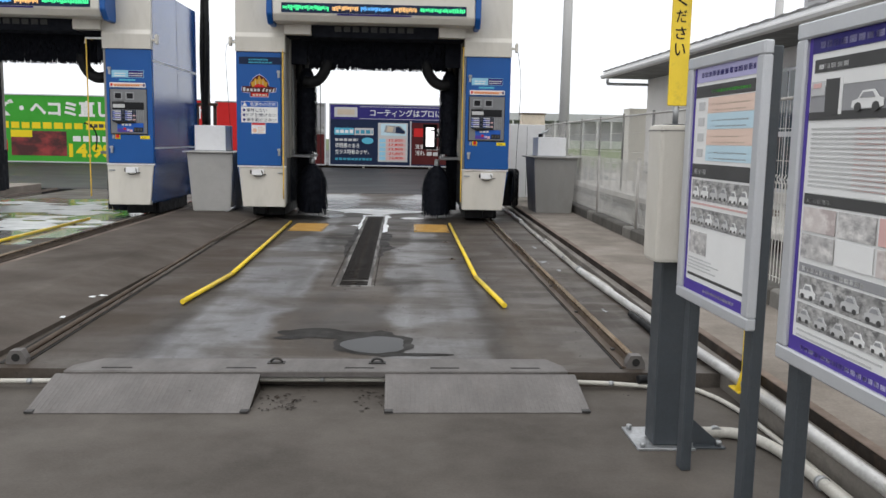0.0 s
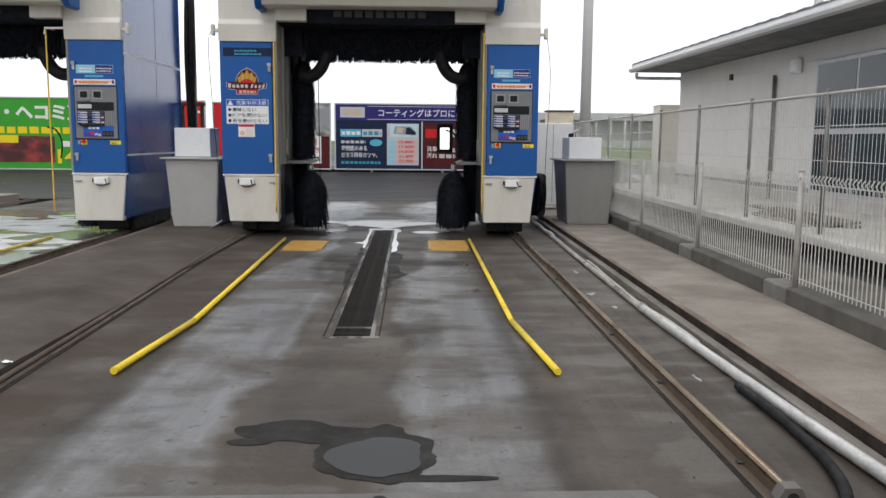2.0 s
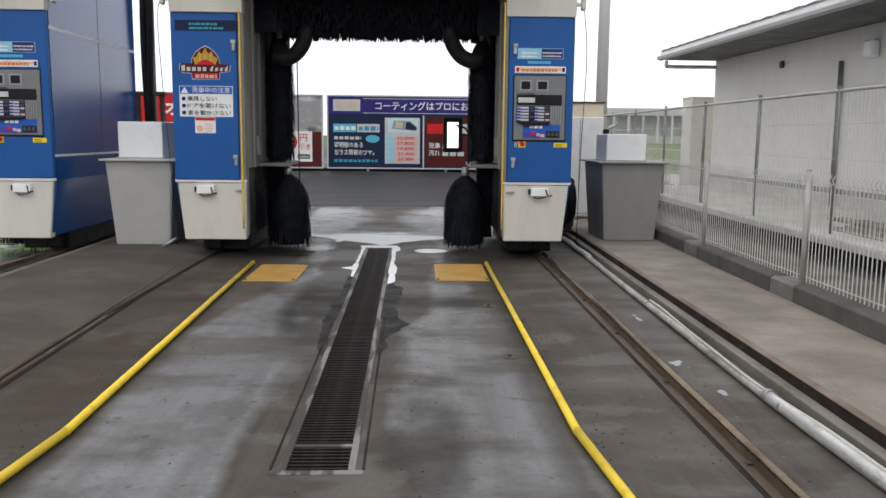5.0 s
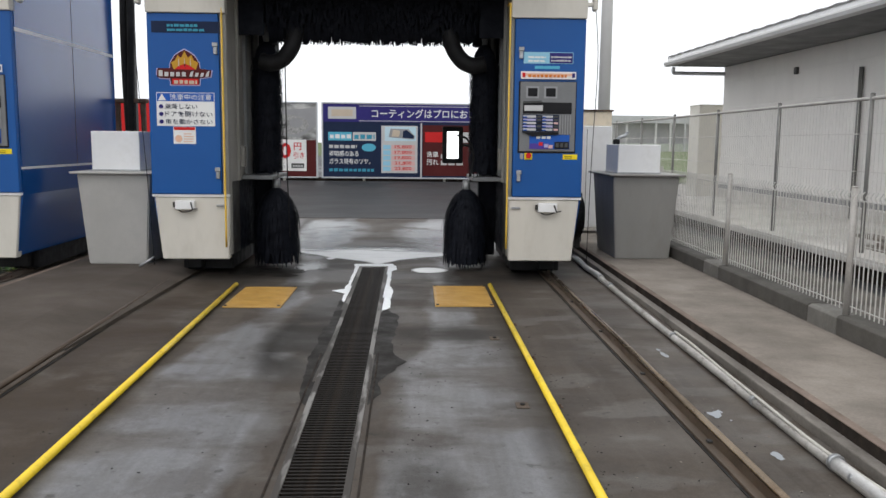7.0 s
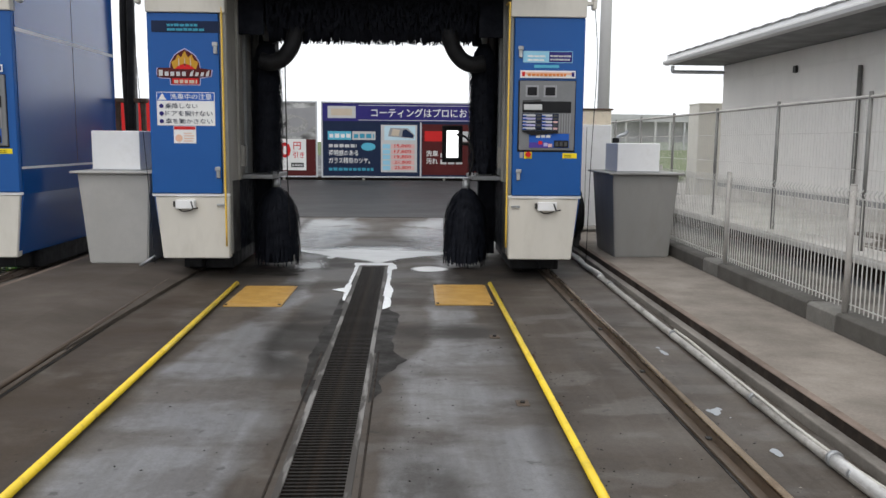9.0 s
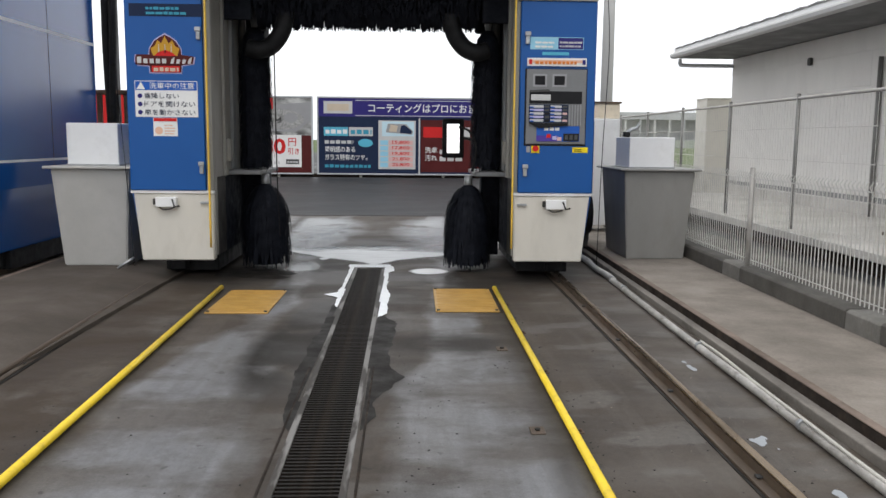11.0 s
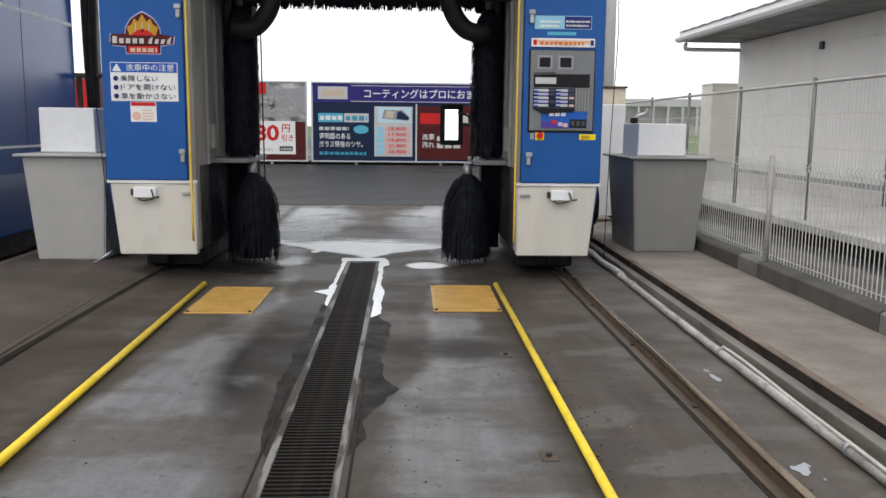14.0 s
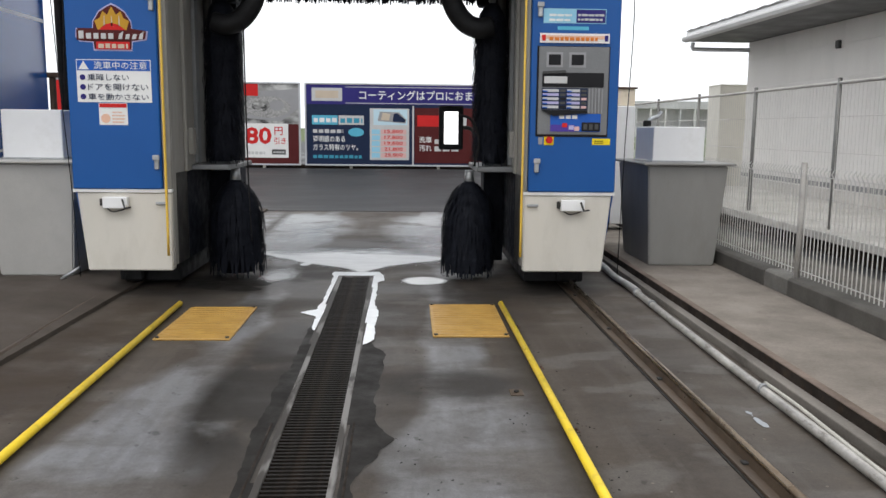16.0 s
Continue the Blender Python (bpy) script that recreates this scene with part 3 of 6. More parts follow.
slab("island_far", -29.9, -7.9, 3.95, 17.99, -0.34, 0.10, M["walk"], "raised concrete island beside the far lane", "island")
kerb = tagged(part("kerb", boxed(2.612, 2.80, -11.9, 17.99, -0.34, 0.205, 0.01), M["kerb"]), "dirty concrete kerb blocks carrying the mesh fence", "kerb", kind="structure")
KTURN = 0.0125
kerb.location.x, kerb.rotation_euler = 0.015 - KTURN * 8, (0, 0, -KTURN)
slab("porch_slab", 3.98, 6.5, -11.9, 20.0, 0.205, 0.29, M["slab"], "pale concrete slab in front of the building", "slab")
# near-black colour gives this foot the shadow gap under the slab edge
slab("slab_foot", 4.07, 6.4, -11.9, 19.95, -0.34, 0.203, M["edge"], "recessed slab foot, coloured dark for the shade below the overhang", "foundation")


# ---- rails, pipes, guides ----
def rail(x0, x1, y0, y1, label, h=0.049, head="rail_top"):
    e = empty("guide_rail", x0, y0, 0, label, "rail", group="gate rails")
    e.rotation_euler = (0, 0, -math.atan2(x1 - x0, y1 - y0))
    L = y1 - y0
    part("base_flange", boxed(-0.062, h - 0.003, 0, L, 0.0, 0.010, 0.002), M["rail_base"], e)
    web = prism(bmesh.new(), [(-0.024, 0.010), (-0.017, h - 0.009), (0.017, h - 0.009), (0.024, 0.010)], "y", 0.0, L)
    part("rail_web", web, M["rail"], e)
    part("rail_head", tubed([(0, 0, h), (0, L, h)], 0.0165, 12), M[head], e, "polished running edge")
    low = h < 0.04
    part("edge_lip", boxed(-0.069, -0.061, 0, L, 0.0, 0.006 if low else 0.014, 0.002), M["damp" if low else "rail_base"], e)
    part("grout_edge", boxed(-0.092 if low else -0.083, -0.070, 0, L, 0.0, 0.004), M["damp"], e)
    if low:
        part("grout_edge", boxed(h - 0.002, h + 0.018, 0, L, 0.0, 0.004), M["damp"], e)
    for k in range(int(L / 1.05)):
        y = 0.35 + 1.05 * k
        part("clamp", boxed(-0.045, -0.020, y, y + 0.03, 0.010, 0.020, 0.003), M["dark"], e)
        part("clamp", boxed(0.020, h - 0.006, y + 0.5, y + 0.53, 0.010, 0.020, 0.003), M["dark"], e)
    st = part("end_stop", prism(bmesh.new(), [(-0.05, 0.0), (0.05, 0.0), (0.05, 0.03), (0.028, 0.072), (-0.028, 0.072), (-0.05, 0.03)], "y", -0.01, 0.05), M["plate"], e)
    part("end_hole", tubed([(0, -0.011, 0.036), (0, -0.013, 0.036)], 0.021, 12), M["pit"], st)
    return e


for dx in (0, -PITCH):
    for x0, x1, h, head in ((-1.950, -2.220, 0.030, "rail_dull"), (1.292, 1.272, 0.049, "rail_top")):
        rail(x0 + dx, x0 + dx + (x1 - x0) * 13.7 / 8.0, 3.88, 17.58, "worn brown steel guide rail bolted to the concrete", h, head)
    e = empty("walkway_edge", edge_x(3.0) if dx == 0 else 1.672 + dx, 3.0, 0, "rust-brown steel edge angle of the raised concrete", "edging")
    if dx == 0:
        e.rotation_euler = (0, 0, -math.atan(0.0095))
    y0, y1, w = (-14.85, 14.9, 0.062) if dx == 0 else (0.95, 14.9, 0.034)
    part("angle_face", boxed(-0.012, 0.008, y0, y1, -0.02, 0.093, 0.003), M["edge"], e)
    part("ledge", boxed(-0.013 - w, -0.013, y0, y1, -0.08, 0.046 if dx == 0 else 0.062, 0.004), M["ledge"], e, "narrow dirty concrete ledge")
    part("angle_top", boxed(-0.014, 0.035, y0, y1, 0.0955, 0.1005, 0.002), M["rust_line"], e)


def pipe(name, pts, r, mat, label, clips=(), smooth=True):
    e = empty(name, *pts[0], label, "pipe")
    o = Vector(pts[0])
    P = [Vector(p) - o for p in (curve_pts(pts) if smooth else pts)]
    part("run", tubed(P, r, 12), mat, e)
    for c in clips:
        c = Vector(c) - o
        bm = tubed([(c.x, c.y - 0.012, c.z), (c.x, c.y + 0.012, c.z)] if abs(o.x - 1.6) < 0.3 or r > 0.025 else [(c.x - 0.012, c.y, c.z), (c.x + 0.012, c.y, c.z)], r * 1.22, 12)
        part("tie_band", bm, M["steel"], e)
    return e


def conduit_x(y):
    """The conduit bears away from the walkway edge about the middle of the lane."""
    return float(np.interp(y, [2.5, 3.6, 4.3, 5.2, 6.1, 7.0, 8.0, 9.0, 10.2, 11.5, 17.5], [1.715, 1.72, 1.708, 1.682, 1.662, 1.648, 1.652, 1.668, 1.694, 1.712, 1.77]))


for dx in (0, -PITCH):
    near = dx == 0
    P = [((conduit_x(y) if near else 1.592 + dx) + 0.006 * math.sin(y * 1.7), y, 0.024) for y in np.arange(17.4, 4.3, -0.55)]
    P += [(conduit_x(y), y, 0.036) for y in (3.4, 2.4, 0.6, -3)] if near else [(1.60 + dx, 3.98, 0.03)]
    pipe("conduit", P, 0.023, M["conduit"], "silvery conduit lying along the walkway edge", [((conduit_x(y) if near else 1.60 + dx), y, 0.03) for y in (6.95, 7.9, 9.27, 11.2)])
    pipe("cable", [((conduit_x(y) + 0.010 if near else 1.602 + dx) + 0.014 * math.sin(y * 2.3), y, 0.052 + 0.004 * math.sin(y * 5)) for y in np.arange(9.3, 6.0, -0.3)], 0.008, M["pvc"], "thin pale cable tied along the conduit")
pipe("conduit_sleeve", [(conduit_x(y), y, 0.030 if y > 4 else 0.042) for y in (7.12, 6.4, 5.6, 4.6, 3.6, 2.6, 0.6, -3)], 0.029, M["sleeve"], "bright silver sleeve over the conduit", [(conduit_x(7.1), 7.1, 0.034)])
pipe("conduit_sleeve", [(conduit_x(y) + 0.012 * math.sin(y * 6), y, 0.034) for y in np.arange(13.2, 11.5, -0.2)], 0.0265, M["sleeve"], "crumpled silver sleeve over the conduit beside the gate", [(conduit_x(11.6), 11.62, 0.034)])
pipe("hose", [(1.27, 3.74, -0.02), (1.38, 3.77, -0.01), (1.50, 3.92, 0.022), (1.585, 4.25, 0.023), (1.62, 4.7, 0.023), (1.618, 5.2, 0.023)], 0.022, M["rubber"], "black hose bending round the rail end")
pipe("water_pipe", [(-4.6, 3.60, -0.04), (-1.95, 3.69, -0.035), (-1.3, 3.71, -0.032), (-0.35, 3.742, -0.030), (0.6, 3.745, -0.032), (1.05, 3.745, -0.04), (1.33, 3.74, -0.055), (1.52, 3.74, -0.06), (1.60, 3.62, -0.06), (1.650, 3.42, -0.06), (1.668, 3.1, -0.06), (1.672, 2.0, -0.06), (1.672, -3, -0.06)], 0.012, M["pvc"],
     "thin white water pipe clipped to the apron", [(-1.8, 3.69, -0.035), (-0.357, 3.742, -0.030), (1.13, 3.744, -0.043)])
pipe("water_pipe", [(1.36, 3.045, -0.05), (1.50, 3.03, -0.05), (1.58, 2.93, -0.05), (1.622, 2.7, -0.05), (1.628, 2.2, -0.05), (1.63, -3, -0.05)], 0.024, M["pvc"], "cream water pipe curving along the walkway edge", [(1.42, 3.04, -0.05), (1.625, 2.5, -0.05)])


def tyre_guide(pts, label):
    e = empty("tyre_guide", *pts[0], label, "tyre guide", group="tyre guides")
    o = Vector(pts[0])
    P = [Vector(p) - o for p in pts]
    for a, b in zip(P, P[1:]):
        part("guide_tube", tubed([a, b + (b - a).normalized() * 0.012], 0.0185, 14), M["yellow"], e)
    out = 1 if P[0].x + o.x > CX + 4.99 * round((P[0].x + o.x - CX) / 4.99) else -1
    for k in range(5):
        c = P[1].lerp(P[2], (k + 0.35) / 5) if k else P[0].lerp(P[1], 0.25)
        bm = boxed(c.x + out * 0.012, c.x + out * 0.055, c.y - 0.018, c.y + 0.018, -0.024, -0.019, 0.002)
        tube(bm, [(c.x + out * 0.040, c.y, -0.020), (c.x + out * 0.040, c.y, -0.008)], 0.007, 6)
        part("foot_bracket", bm, M["rust"], e)
    for p in (P[0], P[1], P[2]):
        part("weld_collar", tubed([p - (P[2] - P[1]).normalized() * 0.006, p + (P[2] - P[1]).normalized() * 0.006], 0.0195, 12), M["yellow"], e)
    return e


for dx in (0, -PITCH):
    tyre_guide([(0.766 + dx, 5.45, 0.024), (0.659 + dx, 6.67, 0.024), (0.644 + dx, 11.23, 0.024)], "yellow-painted steel tube guiding the tyres")
    tyre_guide([(-1.520 + dx, 5.46, 0.024), (-1.435 + dx, 6.66, 0.024), (-1.575 + dx, 11.22, 0.024)], "yellow-painted steel tube guiding the tyres")


def floor_plate(x, y, dx, dy):
    e = empty("wheel_plate", x, y, 0, "ochre ribbed wheel plate with screwed corners", "plate", group="wheel plates")
    part("sheet", boxed(0, dx, 0, dy, 0.0, 0.012, 0.003), M["gold"], e)
    bm = bmesh.new()
    for k in range(14):
        yy = dy * (k + 0.5) / 14
        box(bm, 0.02, dx - 0.02, yy - 0.008, yy + 0.008, 0.012, 0.015)
    part("rib_pattern", bm, M["gold"], e)
    for a in (0.02, dx - 0.02):
        for b in (0.02, dy - 0.02):
            part("screw", tubed([(a, b, 0.012), (a, b, 0.02)], 0.012, 8), M["dark"], e)
    return e


floor_plate(0.143, 10.37, 0.46, 0.90)
floor_plate(-1.485, 10.30, 0.445, 0.88)


def drain(dx):
    e = empty("drain_grating", GXN + dx, GY0, 0, "long dark steel drain grating set in the lane", "grating")
    e.rotation_euler = (0, 0, GTURN)
    W, L = GW, GL
    part("channel", boxed(0.002, W - 0.002, 0.002, L - 0.002, -0.3, -0.2), M["pit"], e)
    fr = bmesh.new()
    for x0 in (-0.022, W - 0.006):
        box(fr, x0, x0 + 0.028, -0.008, L - 0.007, -0.06, 0.0035, 0.002)
    for y0 in (-0.045, L - 0.006):
        box(fr, -0.035 if y0 > 0 else -0.056, W + (0.035 if y0 > 0 else 0.056), y0, y0 + 0.036, -0.06, 0.004, 0.002)
    part("frame", fr, M["frame_worn"], e)
    for x0 in (-0.056, W + 0.046):
        part("outer_lip", boxed(x0, x0 + 0.010, -0.008, 2.6, -0.02, 0.005, 0.002), M["edge"], e)
    me = mesh_of("slat", boxed(0.006, W - 0.006, -0.0065, 0.0065, -0.045, -0.002), M["grate"])
    n = 180
    for k in range(n):
        s = new("slat", me)
        s.parent = e
        s.location = (0, 0.02 + (L - 0.04) * k / (n - 1), 0)
    part("frame_bar", boxed(0.004, W - 0.004, 0.235, 0.262, -0.05, 0.0015, 0.002), M["frame_worn"], e)
    for x in (0.075, W / 2, W - 0.075):
        part("cross_bar", boxed(x - 0.006, x + 0.006, 0, L, -0.05, -0.010), M["grate"], e)
    return e


drain(0)
ob = part("drain_cover", boxed(0, GW, 0, GL, -0.05, -0.003), M["grate"])
ob.location, ob.rotation_euler = (GXN - PITCH, GY0, 0), (0, 0, GTURN)
tagged(ob, "dark steel drain cover in the far lane", "grating")


def ramp_plate(x0, x1, name_label):
    e = empty("ramp_plate", (x0 + x1) / 2, 3.34 + 0.010 * (x0 + x1), APRON, name_label, "ramp", group="ramp plates")
    e.rotation_euler = (0, 0, radians(1.0))
    w, d, h = (x1 - x0) / 2, 0.365, 0.086
    n = Vector((0, -h, d)).normalized()
    bm = bmesh.new()
    vs = [bm.verts.new(p) for p in ((-w, 0, 0), (w, 0, 0), (w, d, h - 0.006), (-w, d, h - 0.006), (-w, 0, 0.006), (w, 0, 0.006), (w, d, h), (-w, d, h))]
    for q in ((3, 2, 1, 0), (4, 5, 6, 7), (0, 1, 5, 4), (1, 2, 6, 5), (2, 3, 7, 6), (3, 0, 4, 7)):
        bm.faces.new([vs[i] for i in q])
    part("sheet", bm, M["plate"], e)
    for sx in (-w + 0.002, w - 0.008):
        part("side_web", prism(bmesh.new(), [(0.08, 0.002), (d - 0.01, 0.002), (d - 0.01, h - 0.012), (0.08, 0.016)], "x", sx, sx + 0.006), M["edge"], e)
    rb = bmesh.new()
    for k in range(44):
        xx = -w + 2 * w * (k + 0.5) / 44
        lo, hi = Vector((0, 0.02, 0.006 + 0.02 * (h - 0.006) / d)), Vector((0, d - 0.012, 0.006 + (d - 0.012) * (h - 0.006) / d))
        v = [rb.verts.new(Vector((xx + o, 0, 0)) + p + n * up) for p in (lo, hi) for o, up in ((-0.004, 0.0002), (0, 0.0012), (0.004, 0.0002))]
        rb.faces.new((v[0], v[1], v[4], v[3]))
        rb.faces.new((v[1], v[2], v[5], v[4]))
    part("rib_pattern", rb, M["plate"], e)
    for sx in (-w + 0.02, w - 0.02):
        lug = boxed(sx - 0.02, sx + 0.02, -0.004, 0.03, 0.004, 0.014, 0.002)
        part("corner_lug", lug, M["dark"], e)
    return e


ramp_plate(-1.66, -0.655, "ribbed grey steel ramp plate up to the lane")
ramp_plate(-0.030, 0.942, "ribbed grey steel ramp plate up to the lane")
e = empty("threshold_plate", -0.37, 3.715, 0.0, "long grey steel threshold plate with slots and eye bolts", "threshold")
e.rotation_euler = (0, 0, radians(1.3))
part("sheet", prism(bmesh.new(), [(-1.26, 0.0), (1.27, 0.0), (1.262, 0.10), (1.20, 0.235), (-1.14, 0.235), (-1.25, 0.10)], "z", 0.001, 0.022), M["plate"], e)
part("front_lip", boxed(-1.26, 1.27, -0.012, 0.0, -0.010, 0.021, 0.002), M["plate"], e)
for x in (-1.02, -0.40, 0.20, 0.64, 1.06):
    part("slot", boxed(x - 0.075, x + 0.075, 0.045, 0.062, 0.0221, 0.0235), M["pit"], e)
for x in (-0.235, 0.29):
    bm = tubed([(x + 0.028 * math.cos(a), 0.15, 0.026 + 0.02 * math.sin(a)) for a in np.linspace(0, math.pi, 9)], 0.007, 6)
    box(bm, x - 0.045, x + 0.045, 0.13, 0.17, 0.0222, 0.027)
    part("lifting_eye", bm, M["dark"], e)


# ---- wash gates ----
def strips(bm, rng, base, out, down, width, segs=4, curl=0.3):
    """One hanging bristle strip from base, bending from the direction out to straight down."""
    p = Vector(base)
    side = Vector((0, 0, 1)).cross(out)
    side = side.normalized() if side.length > 1e-4 else Vector((1, 0, 0))
    step = down / segs
    prev = None
    for k in range(segs + 1):
        t = k / segs
        w = width * (1 - 0.45 * t)
        a, b = bm.verts.new(p - side * w / 2), bm.verts.new(p + side * w / 2)
        if prev:
            bm.faces.new((prev[0], prev[1], b, a))
        prev = (a, b)
        d = out.lerp(Vector((0, 0, -1)), min(1, t * 1.6 + 0.1)).normalized()
        p = p + d * step + Vector((rng.uniform(-1, 1), rng.uniform(-1, 1), 0)) * step * 0.08 * curl


def mop(parent, x, y, rng):
    prof = [(0.06, 0.135), (0.2, 0.165), (0.45, 0.165), (0.62, 0.150), (0.72, 0.115), (0.78, 0.070), (0.81, 0.04)]
    e = part("wheel_brush", tubed([(x, y, z) for z, r in prof], [r for z, r in prof], 16), M["black"], parent, "ragged black hanging wheel brush")
    bm = bmesh.new()
    for k in range(1250):
        a = rng.uniform(0, 2 * math.pi)
        t = rng.random()
        z = 0.20 + 0.60 * t
        r = 0.168 if t < 0.62 else 0.168 * math.sqrt(max(0.06, 1 - ((t - 0.62) / 0.40) ** 2))
        o = Vector((math.cos(a), math.sin(a), -rng.uniform(0.9, 1.9)))
        strips(bm, rng, (x + r * math.cos(a), y + r * math.sin(a), z), o.normalized(), rng.uniform(0.13, min(0.27, z - 0.015)), rng.uniform(0.008, 0.024), 4, 0.9)
    part("bristles", bm, M["black"], e)["kind"] = "stuff"
    part("hub", tubed([(x, y, 0.78), (x, y, 0.9)], [0.045, 0.035], 12), M["steel"], e)


def side_brush(parent, x, y, rng):
    prof = [(0.98, 0.115), (2.05, 0.115), (2.14, 0.10), (2.22, 0.05)]
    e = part("side_brush", tubed([(x, y, z) for z, r in prof], [r for z, r in prof], 14), M["black"], parent, "black vertical side brush")
    bm = bmesh.new()
    for k in range(2500):
        a = rng.uniform(0, 2 * math.pi)
        z = rng.uniform(1.04, 2.18)
        r = 0.113 if z < 2.06 else 0.113 - 0.45 * (z - 2.06)
        o = Vector((math.cos(a), math.sin(a), -rng.uniform(0.7, 2.0))).normalized()
        strips(bm, rng, (x + r * math.cos(a), y + r * math.sin(a), z), o, rng.uniform(0.07, 0.15), rng.uniform(0.006, 0.016), 3)
    part("bristles", bm, M["black"], e)["kind"] = "stuff"
    part("top_bearing", tubed([(x, y, 2.18), (x, y, 2.26), (x, y, 2.40)], [0.022, 0.03, 0.055], 12), M["panel"], e, "grey tapered bearing")


def top_brush(parent, y, rng):
    e = part("top_brush", tubed([(-1.0, y, 2.61), (1.0, y, 2.61)], 0.30, 16), M["black"], parent, "black horizontal roof brush")
    bm = bmesh.new()
    for k in range(3600):
        a = rng.uniform(math.pi * 0.95, math.pi * 2.05)
        x = rng.uniform(-0.98, 0.98)
        o = Vector((0, math.cos(a), math.sin(a)))
        strips(bm, rng, (x, y + 0.285 * o.y, 2.61 + 0.285 * o.z), o, rng.uniform(0.09, 0.140), rng.uniform(0.008, 0.022), 3)
    part("bristles", bm, M["black"], e)["kind"] = "stuff"


def gate(x, y, label, control_side=1, rng=None):
    e = empty("car_wash_gate", x, y, 0, label, "car wash", group="wash gates")
    IN, D, H = 1.246, 2.40, 3.22
    for s in (-1, 1):
        OUT = 1.930 if s < 0 else 1.912
        X = lambda v: s * v
        # carcass
        part("side_panel", prism(bmesh.new(), [(X(OUT), H), (X(OUT), 0.77), (X(OUT - 0.075), 0.22), (X(OUT - 0.11), 0.22), (X(OUT - 0.045), 0.77), (X(OUT - 0.045), H)], "y", 0.03, D), M["blue_dark"], e, "glossy blue side panel")
        for z, t in ((0.995, 0.022), (2.195, 0.034)):
            part("stripe", boxed(X(OUT), X(OUT + 0.002), 0.02, D - 0.02, z, z + t), INK["white"], e)
        part("panel_seam", boxed(X(OUT), X(OUT + 0.002), D * 0.52, D * 0.52 + 0.006, 0.80, H - 0.02), M["dark"], e)
        inner = part("inner_panel", boxed(X(IN), X(IN + 0.03), 0.03, D, 0.24, 2.75, 0.004), M["grey_in"], e, "scuffed grey inner panel")
        part("rib", boxed(X(IN - 0.025), X(IN), 0.34, 0.40, 0.9, 2.7, 0.004), M["grey_in"], inner)
        part("rib", boxed(X(IN - 0.03), X(IN), 0.66, 0.76, 0.95, 2.7, 0.004), M["panel"], inner)
        part("junction_box", boxed(X(IN - 0.05), X(IN), 0.42, 0.52, 1.02, 1.22, 0.006), M["grey_in"], inner)
        # dark sheets put grime and the shade below the tray on the inner panel
        part("lower_panel", boxed(X(IN - 0.004), X(IN), 0.11, 0.40, 0.24, 0.90), M["dark"], inner)
        part("lower_liner", boxed(X(IN - 0.006), X(IN), 0.40, D, 0.24, 0.90), M["black"], inner)
        part("back_panel", boxed(X(IN + 0.03), X(1.86), D - 0.03, D, 0.24, H, 0.004), M["cream"], e)
        # front: cream skirt, blue door, cream head
        sk = bmesh.new()
        prism(sk, [(X(IN + 0.005), 0.765), (X(OUT - 0.02), 0.765), (X(OUT - 0.075), 0.205), (X(IN + 0.015), 0.205)], "y", 0.0, 0.10, 0.008)
        skirt = part("skirt", sk, M["cream"], e, "cream lower cover")
        lt = bmesh.new()
        xa = X(1.52) if s > 0 else X(1.72)
        box(lt, xa, xa + 0.17, -0.05, 0.0, 0.655, 0.735, 0.004)
        part("latch_box", lt, M["white"], skirt)
        part("latch_hook", tubed([(xa + 0.14, -0.055, 0.72), (xa + 0.16, -0.075, 0.66), (xa + 0.2, -0.06, 0.665)], 0.007, 6), M["dark"], skirt)
        part("latch_clip", boxed(xa - 0.026, xa - 0.004, -0.032, 0.0, 0.672, 0.722, 0.004), M["dark"], skirt)
        part("latch_cord", tubed(curve_pts([(xa + 0.02, -0.02, 0.655), (xa + 0.06, -0.035, 0.632), (xa + 0.12, -0.025, 0.640), (xa + 0.16, -0.02, 0.660)], 5), 0.005, 6), M["dark"], skirt)
        part("latch_pin", boxed(X(1.28), X(1.36), -0.02, 0.0, 0.68, 0.70, 0.003), M["steel"], skirt)
        part("sill_trim", boxed(X(IN), X(OUT), -0.012, 0.03, 0.765, 0.79, 0.003), M["white"], e)
        door = part("door", boxed(X(IN + (0.060 if s < 0 else 0.034)), X(OUT - 0.004), -0.025, 0.03, 0.79, 2.36, 0.008), M["blue"], e, "blue service door")
        for z in (0.98, 2.06):
            h = boxed(X(IN + 0.09) - 0.016, X(IN + 0.09) + 0.016, -0.05, -0.025, z - 0.05, z + 0.05, 0.005)
            box(h, X(IN + 0.09) - 0.024, X(IN + 0.09) + 0.024, -0.06, -0.045, z + 0.015, z + 0.05, 0.004)
            part("latch", h, M["steel"], door)
        part("jamb", boxed(X(IN), X(IN + (0.056 if s < 0 else 0.030)), -0.012, 0.028, 0.792, 2.358, 0.004), M["grey_in"], e, "narrow grey jamb strip")
        head = bmesh.new()
        prism(head, [(-0.045, 2.36), (-0.06, 2.56), (-0.02, 2.62), (-0.02, H), (0.06, H), (0.06, 2.36)], "x", X(IN - 0.0), X(OUT), 0.006)
        part("head_cover", head, M["cream"], e, "cream upper cover")
        lamp = boxed(X(OUT), X(OUT + 0.05), -0.03, 0.03, 2.47, 2.50, 0.004)
        box(lamp, X(OUT + 0.05), X(OUT + 0.09), -0.05, 0.04, 2.43, 2.56, 0.012)
        part("warning_lamp", lamp, M["cream"], e)
        tx = X(IN + 0.030) if s < 0 else X(IN - 0.012)
